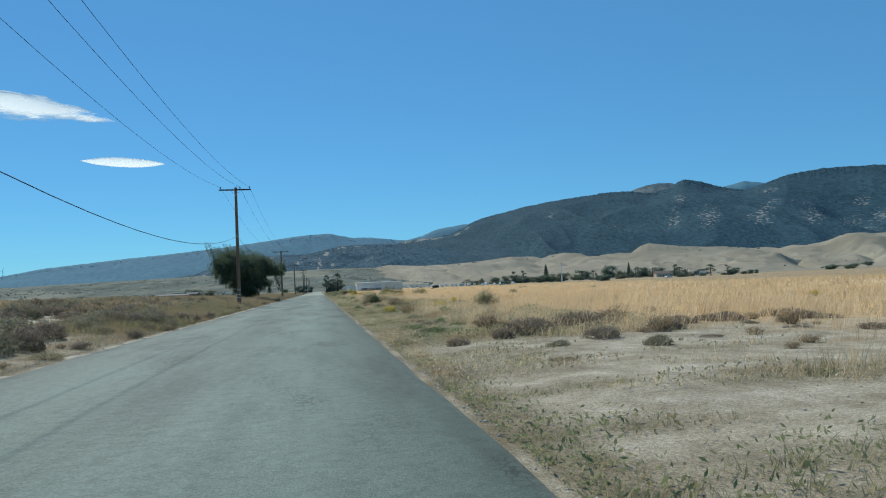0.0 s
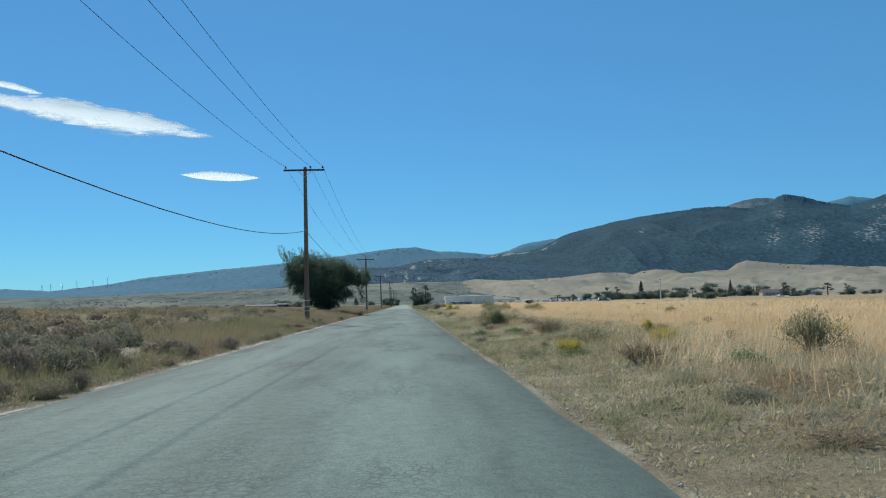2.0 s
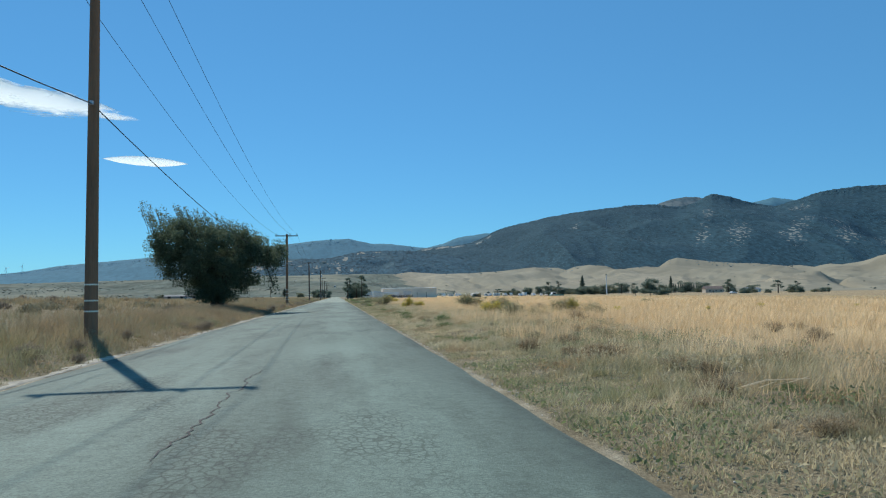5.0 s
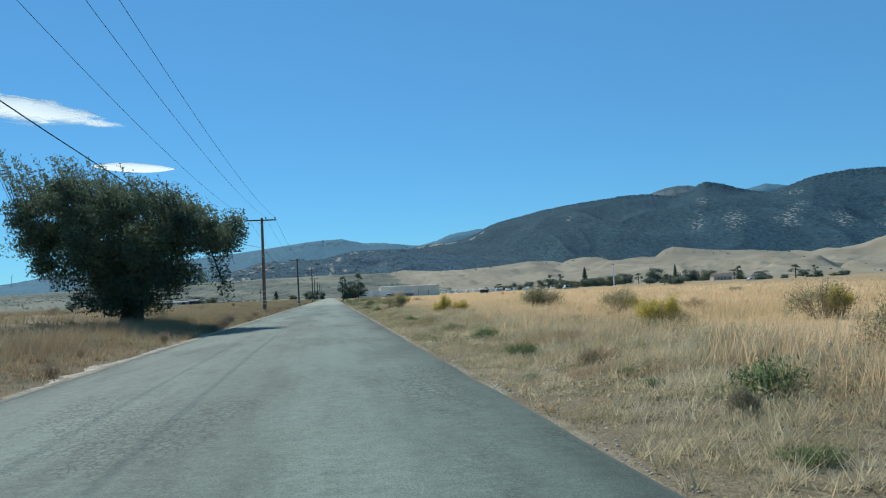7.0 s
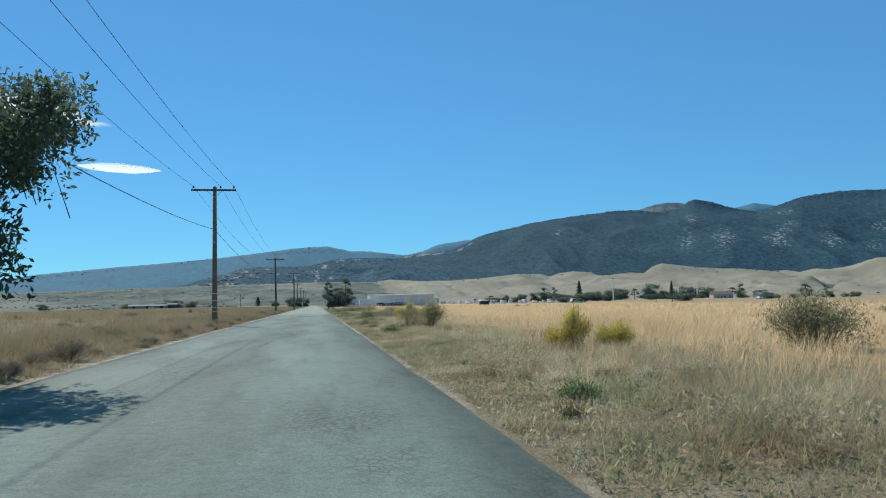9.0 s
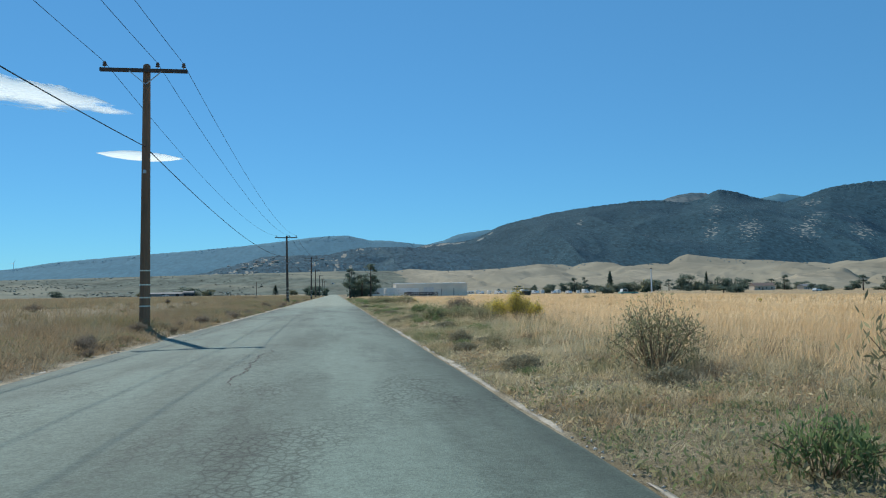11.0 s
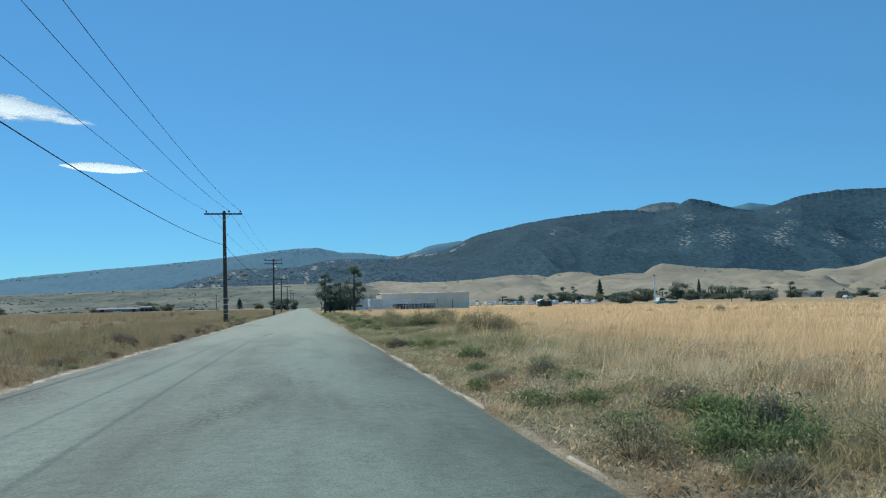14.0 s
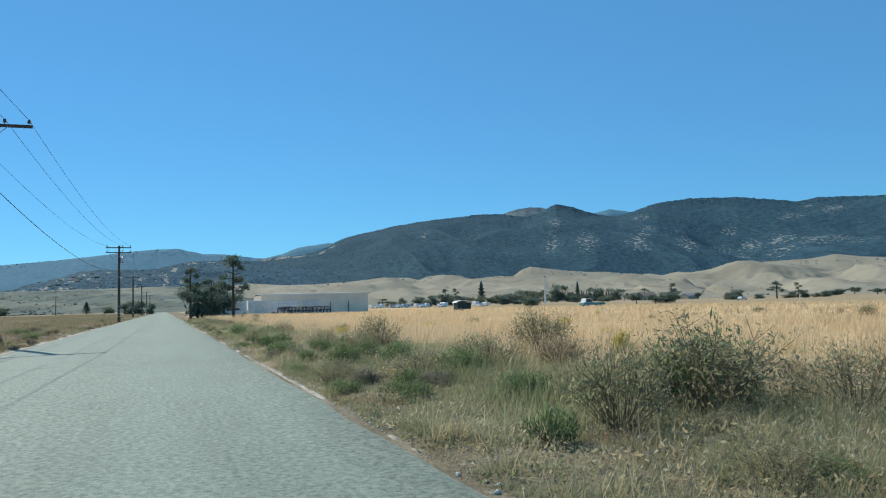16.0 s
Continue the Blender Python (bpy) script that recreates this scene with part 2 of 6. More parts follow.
DARK_METAL = plain("dark_metal", (0.045, 0.047, 0.05), 0.5, 0.3, vary=0.3)
TEAL_PAINT = plain("faded_teal_paint", (0.12, 0.32, 0.29), 0.45, vary=0.2)
RUBBER = plain("tyre_rubber", (0.025, 0.025, 0.025), 0.85, vary=0.2)
GLASS = plain("dark_window_glass", (0.03, 0.035, 0.04), 0.08, vary=0.1, spec=0.6, bump=0)
TAN_WALL = plain("tan_stucco", (0.5, 0.43, 0.34), 0.9, vary=0.15)
BROWN_ROOF = plain("brown_roofing", (0.2, 0.15, 0.12), 0.85, vary=0.3)
GRASS = leafy("dry_grass", (0.66, 0.47, 0.25), (0.93, 0.745, 0.475), 0.55, 0.1, second=(0.22, 0.27, 0.11))
BROWN_GRASS = leafy("brown_grass", (0.285, 0.21, 0.125), (0.55, 0.43, 0.265), 0.5, 0.1, second=(0.19, 0.24, 0.10), mottle=((0.27, 0.2, 0.13), (0.33, 0.33, 0.22)))
VERGE = leafy("verge_grass", (0.47, 0.395, 0.235), (0.92, 0.795, 0.52), 0.5, 0.1, second=(0.22, 0.28, 0.125), mottle=((0.42, 0.27, 0.15), (0.66, 0.60, 0.42), (0.31, 0.30, 0.16)))
SAGE = leafy("sage_leaf", (0.245, 0.225, 0.145), (0.46, 0.425, 0.28), 0.35, 0.08)
WEED = leafy("weed_leaf", (0.10, 0.16, 0.06), (0.27, 0.36, 0.155), 0.5)
DULL = leafy("dull_green_leaf", (0.21, 0.21, 0.115), (0.5, 0.47, 0.27), 0.6)
DRY = leafy("dry_brush_leaf", (0.30, 0.22, 0.125), (0.62, 0.48, 0.29), 0.4)
PURPLE = leafy("purple_brown_brush", (0.225, 0.18, 0.13), (0.42, 0.345, 0.25), 0.35)
RUSSET = leafy("russet_brush_leaf", (0.33, 0.26, 0.155), (0.62, 0.5, 0.315), 0.4)
YELLOW = leafy("yellow_flower", (0.58, 0.46, 0.08), (0.9, 0.74, 0.17), 0.55)
RED = leafy("red_stalk", (0.36, 0.2, 0.13), (0.55, 0.38, 0.26), 0.4)
ELM = leafy("elm_leaf", (0.07, 0.105, 0.07), (0.19, 0.245, 0.15), 0.48, 0.2)
FAR_LEAF = leafy("far_tree_leaf", (0.105, 0.155, 0.12), (0.25, 0.305, 0.225), 0.4)
OLIVE = leafy("olive_tree_leaf", (0.15, 0.18, 0.115), (0.32, 0.335, 0.22), 0.4)
HILL = hillside("foothill_grass", (0.29, 0.268, 0.195), (0.17, 0.155, 0.10), 0.03, 0.27, 0.05, (0.40, 0.35, 0.25), 0.6, 0.12)
# Valley slope is greyed and lightened in colour to stand for haze.
VALLEY = hillside("valley_scrub", (0.205, 0.212, 0.158), (0.115, 0.140, 0.112), 0.16, 0.70, 0.03, (0.30, 0.28, 0.21), 0.66, 0.3, 1.0, 0.1, 0.3, 0.4)
# The blue-teal of haze is put into the mountain's base colours.
HAZED_RIDGE = hillside("hazed_chaparral_slope", (0.049, 0.099, 0.120), (0.035, 0.080, 0.100), 0.14, 0.82, 0.05, (0.33, 0.335, 0.29), 0.86, 0.1, 0.95, 0.16)
# Haze blue is mixed into the forest and clearing colours too.
HAZED_FOREST = hillside("wooded_ridge", (0.068, 0.122, 0.138), (0.040, 0.092, 0.118), 0.14, 0.80, 0.05, (0.36, 0.34, 0.27), 0.76, 0.15, 1.3, 0.10)
# Summit colours lean grey-blue like the hazed slopes round it.
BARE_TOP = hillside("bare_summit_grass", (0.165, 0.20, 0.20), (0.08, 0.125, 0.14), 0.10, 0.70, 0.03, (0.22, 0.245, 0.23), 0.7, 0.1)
# Aerial haze is painted into this ridge as blue base colour.
HAZED_FAR_RIDGE = hillside("far_ridge", (0.095, 0.210, 0.258), (0.080, 0.190, 0.243), 0.2, 0.86, 0.02, (0.16, 0.21, 0.24), 0.82, 0.1, 0.3)


# ---- shapes ----
rng = np.random.default_rng(7)


def lattice(i, j, seed):
    h = np.sin(i * 127.1 + j * 311.7 + seed * 74.7) * 43758.5453
    return h - np.floor(h)


def vnoise(x, y, size, seed=0):
    x, y = np.asarray(x, float) / size, np.asarray(y, float) / size
    i, j = np.floor(x), np.floor(y)
    u, v = x - i, y - j
    u, v = u * u * (3 - 2 * u), v * v * (3 - 2 * v)
    a = lattice(i, j, seed) * (1 - u) + lattice(i + 1, j, seed) * u
    b = lattice(i, j + 1, seed) * (1 - u) + lattice(i + 1, j + 1, seed) * u
    return a * (1 - v) + b * v


def fbm(x, y, size, seed=0, octaves=4):
    total, amp, norm = 0.0, 1.0, 0.0
    for k in range(octaves):
        total = total + amp * vnoise(x, y, size / 2**k, seed + 13 * k)
        norm, amp = norm + amp, amp * 0.5
    return total / norm


def step(a, b, x):
    t = np.clip((np.asarray(x, float) - a) / (b - a), 0, 1)
    return t * t * (3 - 2 * t)


ROAD_L, ROAD_R = -5.02, 1.94


def ground_z(x, y):
    """Height of the land beside the road: a bank on the left that climbs to a scrubby rise, a field that falls away slowly on the right."""
    x, y = np.asarray(x, float), np.asarray(y, float)
    left, right = np.maximum(ROAD_L - x, 0), np.maximum(x - ROAD_R, 0)
    rise = 0.95 * step(1.6, 14, left) + 0.12 * step(14, 30, left)
    z = -0.05 + 0.17 * step(0.1, 2.2, left) + rise * (1 - 0.6 * step(110, 190, y)) - 0.4 * step(60, 180, left)
    z = z + 0.10 * step(0.2, 2.5, right) - 0.12 * step(6, 30, right) - 1.1 * step(60, 170, right) + 1.1 * step(330, 520, y) * step(60, 170, right)
    off = step(0.15, 2.0, left + right)
    z = z + off * (0.16 * (fbm(x, y, 5.0, 3, 3) - 0.5) + 0.06 * (vnoise(x, y, 0.9, 5) - 0.5))
    z = z + (0.9 * step(15, 60, right) + 0.3 * step(15, 60, left)) * (fbm(x, y, 60, 8, 2) - 0.5)
    inner = (x > ROAD_L) & (x < ROAD_R)
    return np.where(inner, -0.06, z)


def sand_at(x, y):
    """Where the soil lies bare: a pull-out by the start, the worn strips along the asphalt, spots in the brush."""
    left, right = np.maximum(ROAD_L - x, 0), np.maximum(x - ROAD_R, 0)
    n, fine = fbm(x, y, 6, 21, 3), fbm(x, y, 1.2, 33, 3)
    lot = step(19.5, 14.5, y + 6 * (n - 0.5)) * step(0.2, 1.0, right) * step(34, 16, right)
    lot = np.maximum(lot, step(30, 16, y + 16 * (n - 0.5)) * step(0.1, 0.8, left) * step(13, 6, left + 10 * (n - 0.5)))
    worn = fbm(0.35 * x, y, 1.1, 37, 3)
    lot = lot * (0.45 + 0.55 * step(0.38, 0.56, worn))
    spots = step(0.42, 0.54, n) * step(1.0, 3, left) * step(52, 38, y - 0.3 * np.maximum(left - 6, 0))
    edge = 0.6 * step(0.1, 0.0, right + 0.7 * (fine - 0.5)) * (right > 0) * (right < 0.1) + step(0.3, 0.05, left + 0.8 * (fine - 0.45)) * (left > 0)
    return np.clip(np.maximum.reduce([lot, spots, edge]), 0, 1)


class Shape:
    """Vertices and faces gathered piece by piece."""

    def __init__(self):
        self.v, self.f, self.t = [], [], []

    def add(self, verts, faces, tone=None):
        n = len(self.v)
        self.v += [tuple(p) for p in verts]
        self.f += [tuple(n + i for i in f) for f in faces]
        self.t += [random.random() if tone is None else tone] * len(verts)
        return self

    def box(self, x0, x1, y0, y1, z0, z1, c=0.0, tone=None):
        """A block whose upright and top edges are cut off by c."""
        if c <= 0:
            v = [(x, y, z) for z in (z0, z1) for x, y in ((x0, y0), (x1, y0), (x1, y1), (x0, y1))]
            return self.add(v, [(3, 2, 1, 0), (4, 5, 6, 7), (0, 1, 5, 4), (1, 2, 6, 5), (2, 3, 7, 6), (3, 0, 4, 7)], tone)
        ring = lambda d, z: [(x0 + c + d, y0 + d, z), (x1 - c - d, y0 + d, z), (x1 - d, y0 + c + d, z), (x1 - d, y1 - c - d, z), (x1 - c - d, y1 - d, z), (x0 + c + d, y1 - d, z), (x0 + d, y1 - c - d, z), (x0 + d, y0 + c + d, z)]
        v = ring(0, z0) + ring(0, z1 - c) + ring(c, z1)
        f = [tuple(range(7, -1, -1)), tuple(range(16, 24))]
        f += [(8 * r + i, 8 * r + (i + 1) % 8, 8 * r + 8 + (i + 1) % 8, 8 * r + 8 + i) for r in (0, 1) for i in range(8)]
        return self.add(v, f, tone)

    def tube(self, pts, radii, n=6, cap=True, tone=None, squash=1.0):
        pts = [Vector(p) for p in pts]
        rings = []
        for i, p in enumerate(pts):
            d = (pts[min(i + 1, len(pts) - 1)] - pts[max(i - 1, 0)]).normalized()
            a = d.cross(Vector((0, 0, 1)) if abs(d.z) < 0.9 else Vector((0, 1, 0))).normalized()
            b = a.cross(d)
            r = radii[i] if isinstance(radii, (list, tuple)) else radii
            rings += [p + (a * math.cos(k * math.tau / n + math.pi / n) + b * squash * math.sin(k * math.tau / n + math.pi / n)) * r for k in range(n)]
        f = [(i * n + k, i * n + (k + 1) % n, (i + 1) * n + (k + 1) % n, (i + 1) * n + k) for i in range(len(pts) - 1) for k in range(n)]
        if cap:
            f += [tuple(range(n - 1, -1, -1)), tuple(range((len(pts) - 1) * n, len(pts) * n))]
        return self.add(rings, f, tone)

    def mesh(self, name, material, smooth=False):
        me = bpy.data.meshes.new(name)
        me.from_pydata(self.v, [], self.f)
        me.materials.append(material)
        me.attributes.new("tone", "FLOAT", "POINT").data.foreach_set("value", self.t)
        if smooth:
            me.polygons.foreach_set("use_smooth", [True] * len(me.polygons))
        me.update()
        return me


def tri_mesh(name, verts, tris, material, **values):
    """A mesh of many triangles from arrays, with values given vertex by vertex."""
    me = bpy.data.meshes.new(name)
    me.vertices.add(len(verts))
    me.vertices.foreach_set("co", np.ascontiguousarray(verts, np.float32).ravel())
    me.loops.add(3 * len(tris))
    me.loops.foreach_set("vertex_index", np.ascontiguousarray(tris, np.int32).ravel())
    me.polygons.add(len(tris))
    me.polygons.foreach_set("loop_start", np.arange(0, 3 * len(tris), 3, dtype=np.int32))
    me.update(calc_edges=True)
    me.materials.append(material)
    for key, val in values.items():
        me.attributes.new(key, "FLOAT", "POINT").data.foreach_set("value", np.ascontiguousarray(val, np.float32))
    return me


def grid_mesh(name, pts, material, smooth=True, **values):
    """A sheet from a rows x columns array of points."""
    rows, cols = pts.shape[:2]
    a = (np.arange(rows - 1)[:, None] * cols + np.arange(cols - 1)).ravel()
    tris = np.concatenate([np.stack([a, a + 1, a + cols + 1], 1), np.stack([a, a + cols + 1, a + cols], 1)])
    me = tri_mesh(name, pts.reshape(-1, 3), tris, material, **{k: v.ravel() for k, v in values.items()})
    me.polygons.foreach_set("use_smooth", [smooth] * len(me.polygons))
    return me


def thing(name, label, category, at=(0, 0, 0), group="", kind=""):
    ob = new(name)
    ob.empty_display_size = 0.2
    ob.location = at
    return tagged(ob, label, category, group, kind)


def part(name, me, parent, label="", material=None):
    if isinstance(me, Shape):
        me = me.mesh(name, material)
    ob = new(name, me)
    ob.parent = parent
    if label:
        ob["label"] = label
    return ob


def placed(x, y, z=None, turn=0.0, size=1.0, tall=None):
    z = float(ground_z(x, y)) if z is None else z
    return pose(x, y, z, 0, 0, turn) @ Matrix.Diagonal((size, size, size if tall is None else tall, 1))


# ---- land ----
def spaced(near0, near1, fine, far0, far1, growth):
    mid = list(np.arange(near0, near1 + 1e-6, fine))
    d, p = fine, near1
    while p < far1:
        d *= growth
        p += d
        mid.append(min(p, far1))
    d, p = fine, near0
    while p > far0:
        d *= growth
        p -= d
        mid.insert(0, max(p, far0))
    return np.array(mid)


gx = np.unique(np.concatenate([spaced(-14, 14, 0.35, -4800, 4800, 1.16), [ROAD_L - 0.14, ROAD_L - 0.02, ROAD_L + 0.15, ROAD_R - 0.15, ROAD_R + 0.03, ROAD_R + 0.16]]))
gy = spaced(-12, 330, 0.8, -1500, 4800, 1.14)
GX, GY = np.meshgrid(gx, gy)
land = np.stack([GX, GY, ground_z(GX, GY)], -1)
field = np.clip(step(4, 12, GX - ROAD_R) * step(95, 70, GX - ROAD_R) + 0.12 * step(6, 15, ROAD_L - GX) + 0.35 * step(95, 110, GX - ROAD_R), 0, 1)
ground = tagged(new("ground", grid_mesh("ground", land, SOIL, sand=sand_at(GX, GY), field=field)), "dry tan soil with straw litter and bare sand", "ground", kind="structure")

rx = np.concatenate([[ROAD_L], np.linspace(ROAD_L + 0.12, ROAD_R - 0.12, 15), [ROAD_R]])
ry = np.concatenate([np.arange(-40, 260, 0.5), np.arange(260, 620, 5.0), np.arange(620, 1300, 40.0)])
RX, RY = np.meshgrid(rx, ry)
wob = 0.10 * (fbm(RY, 0 * RY, 2.2, 41, 3) - 0.5) + 0.08 * (fbm(RY, 0 * RY, 14, 43, 2) - 0.5)
wob2 = 0.14 * (fbm(RY, 0 * RY + 9, 2.2, 47, 3) - 0.5) + 0.12 * (fbm(RY, 0 * RY + 9, 14, 49, 2) - 0.5)
side = (RX - (ROAD_L + ROAD_R) / 2) / ((ROAD_R - ROAD_L) / 2)
RX2 = RX + np.where(side > 0.9, wob, 0) + np.where(side < -0.9, wob2, 0)
RZ = 0.045 * (1 - side**2) - 0.03 + np.where(np.abs(side) > 0.99, -0.035, 0) + 0.008 * (fbm(RX, RY, 3, 51, 2) - 0.5)
lane = RX + 0.5 * (fbm(RX, RY, 22, 55, 2) - 0.5)
track = 0.5 + 0.38 * np.exp(-(((lane + 0.1) / 0.75) ** 2)) + 0.22 * np.exp(-(((lane + 3.1) / 0.8) ** 2)) - 0.15 * np.exp(-(((lane + 1.6) / 0.5) ** 2)) - 0.5 * step(0.75, 0.92, side) - 0.3 * step(-0.8, -0.95, side)
track = np.clip(track + 0.5 * (fbm(RX * 1.6, RY * 0.25, 2.0, 59, 3) - 0.5), 0, 1)
dust = 0.3 * step(0.965, 1.0, np.abs(side)) * fbm(RX, RY, 1.5, 53, 3)
road = tagged(new("road", grid_mesh("road", np.stack([RX2, RY, RZ], -1), ASPHALT, dust=dust, track=track, bleached=0.68 * step(188, 222, RY + 8 * (fbm(RX, RY, 6, 57, 3) - 0.5)))), "sun-bleached old grey asphalt lane without markings", "road", kind="structure")


def road_z(x):
    s = (x - (ROAD_L + ROAD_R) / 2) / ((ROAD_R - ROAD_L) / 2)
    return 0.045 * (1 - s * s) - 0.03


def crack(x0, y0, x1, y1, width, seed):
    """A ragged open crack in the asphalt."""
    r = random.Random(seed)
    n = max(8, int(math.hypot(x1 - x0, y1 - y0) / 0.12))
    v, f = [], []
    dx, dy = y1 - y0, x0 - x1
    ln = math.hypot(dx, dy)
    dx, dy, w = dx / ln, dy / ln, 0.0
    for i in range(n + 1):
        u = i / n
        w = 0.8 * w + r.uniform(-0.05, 0.05)
        h = width * (0.35 + r.random()) * min(1, 6 * u + 0.1, 6 * (1 - u) + 0.1)
        x, y = x0 + (x1 - x0) * u + dx * w, y0 + (y1 - y0) * u + dy * w
        for s in (-1, 1):
            v.append((x + dx * h * s, y + dy * h * s, road_z(x) + 0.008))
    f = [(2 * i, 2 * i + 1, 2 * i + 3, 2 * i + 2) for i in range(n)]
    return part("crack", Shape().add(v, f), road, "dark open crack in the asphalt", CRACK)


crack(-2.05, 208.3, -1.75, 212.5, 0.042, 1)
crack(-1.62, 126.8, -1.45, 132.6, 0.018, 2)
crack(-4.6, 134.6, 1.7, 134.1, 0.014, 4)
crack(-1.6, 60.0, -1.5, 68.0, 0.012, 6)
crack(-4.4, 150.2, 1.6, 150.0, 0.012, 7)
crack(-1.5, 141.0, -1.55, 149.0, 0.012, 8)
crack(-4.8, 224.0, 1.8, 224.8, 0.02, 9)


def slopes(name, label, az0, az1, cols, r0, r1, rows, profile, material, rough, gully, seed, power=1.2, fuzz=3.0, base=0.0, back=300, bare=(), rills=0.3, octaves=3, lean=1.0, billow=False):
    """A range of hills about the valley: its skyline by bearing, its face cut by gullies that run down to the plain."""
    az = np.linspace(az0, az1, cols)
    crest = np.interp(az, [p[0] for p in profile], [p[1] for p in profile])
    ragged = fuzz * 2 * (fbm(az * 60, 0 * az, 8, seed + 5, 3) - 0.5)
    u = np.concatenate([np.linspace(0, 1, rows), [1.06, 1.15, 1.3]])
    U, A = np.meshgrid(u, np.radians(az), indexing="ij")
    half = cols // 12
    wide = np.convolve(np.pad(crest, half, mode="edge"), np.ones(2 * half + 1) / (2 * half + 1), mode="valid")
    near = np.clip(U, 0, 1) ** (6 if billow else 2.5)
    C = wide + (crest - wide) * near
    R = r0 + (r1 - r0) * U + np.where(U > 1, back * (U - 1), 0)
    X, Y = R * np.sin(A), 120 + R * np.cos(A)
    swell = fbm(X, Y, gully * 2.2, seed + 3, 3)
    slant = A * r1 + lean * (0.55 * R + 900 * swell)
    ridged = 1 - np.abs(2 * fbm(slant, R * 0.45, gully, seed, octaves) - 1)
    if billow:
        # rounded lobes parted by sharp draws, fading out on the plain below
        ridged = 0.72 + 1.25 * (np.abs(2 * fbm(slant, R * 0.35, gully, seed, octaves) - 1) - 0.25)
    Z = base + (C - base) * np.where(U <= 1, np.clip(U, 0, 1) ** power, 1 - 1.3 * (U - 1))
    Z = Z + ragged * np.where(U <= 1, np.clip(U, 0, 1) ** 14, 1 - 3 * (U - 1))
    mask = np.sin(np.clip(U, 0, 1) ** (1.7 if billow else 1) * math.pi) ** 0.8
    small = 1 - np.abs(2 * fbm(slant + 300, R * 0.7, gully * 0.38, seed + 17, 3) - 1)
    Z = Z + mask * rough * np.clip(C / crest.max(), 0.2, 1) * ((ridged - 0.72) * 1.7 + (swell - 0.5) * 1.2 + (small - 0.72) * rills)
    Z = Z + fuzz * (fbm(X, Y, 25, seed + 9, 2) - 0.5) * np.clip(U * 2, 0, 1)
    Z[0] = -6
    open_ground = 0 * X
    for a0, u0, da, du, much in bare:
        open_ground = np.maximum(open_ground, much * np.exp(-(((np.degrees(A) - a0) / da) ** 2) - ((U - u0) / du) ** 2))
    ob = new(name, grid_mesh(name, np.stack([X, Y, Z], -1), material, bare=open_ground))
    return tagged(ob, label, "mountain", kind="structure"), (X, Y, Z, open_ground)


scar = random.Random(17)
SPURS = ((29.25, 0.38, 0.6, 0.10), (33.6, 0.56, 0.5, 0.08), (33.1, 0.44, 0.5, 0.10), (35.9, 0.47, 0.45, 0.09), (36.15, 0.36, 0.6, 0.08), (32.7, 0.34, 0.7, 0.07), (21.9, 0.49, 0.6, 0.05), (20.9, 0.55, 0.3, 0.04),
         (41.8, 0.36, 0.9, 0.06), (43.9, 0.44, 1.0, 0.07), (42.7, 0.75, 0.7, 0.06), (45.3, 0.82, 0.8, 0.06), (44.0, 0.9, 0.4, 0.03), (40.2, 0.52, 0.8, 0.06), (35.1, 0.59, 0.6, 0.04), (33.0, 0.8, 0.6, 0.05), (38.9, 0.34, 1.0, 0.06),
         (27.2, 0.62, 0.35, 0.10), (26.8, 0.41, 0.4, 0.07), (38.4, 0.5, 0.6, 0.05), (41.9, 0.52, 0.7, 0.05), (45.5, 0.45, 0.9, 0.06), (47.0, 0.4, 0.9, 0.07), (38.9, 0.66, 0.5, 0.04), (17.8, 0.62, 0.25, 0.03), (49.5, 0.5, 1.2, 0.1), (53.0, 0.45, 1.4, 0.1))
SCARS = [(az, u, 2.3 * da, 1.9 * du, 0.42) for az, u, da, du in SPURS]
CLEARINGS = [(scar.uniform(-9, 3), scar.uniform(0.25, 0.85), scar.uniform(0.1, 0.35), scar.uniform(0.02, 0.05), scar.uniform(0.40, 0.50)) for _ in range(40)]
VILLAGE = ((-6.2, 0.9, 0.5, 0.1), (-5.6, 0.78, 0.5, 0.1), (-5.0, 0.9, 0.4, 0.08), (-4.5, 0.78, 0.4, 0.08), (-6.1, 0.64, 0.6, 0.05), (-7.2, 0.68, 0.6, 0.05), (-3.4, 0.92, 0.3, 0.05), (-1.5, 0.68, 0.5, 0.04), (0.7, 0.87, 0.5, 0.05), (1.8, 0.97, 0.6, 0.03), (2.9, 0.97, 0.5, 0.03), (-2.0, 0.5, 0.4, 0.05), (-0.7, 0.42, 0.6, 0.04))
CLEARINGS += [(az, u, da, du, 0.54) for az, u, da, du in VILLAGE]
FAR_LINE = ((-60, 100), (-45, 115), (-27, 128), (-24.4, 113), (-20.8, 146), (-18.6, 178), (-14.5, 212), (-10.2, 242), (-6.6, 270), (-3.6, 300), (-1.4, 322), (0.8, 332), (2.6, 302), (4, 300), (5.8, 280), (9, 265), (16, 240))
BACK_LINE = ((4.5, 200), (5.5, 240), (8.0, 284), (8.5, 302), (8.9, 313), (9.7, 322), (10.5, 331), (11.3, 336), (14, 332), (20, 300), (26, 330), (29, 440), (31.3, 474), (33.5, 440), (38, 400), (55, 380))
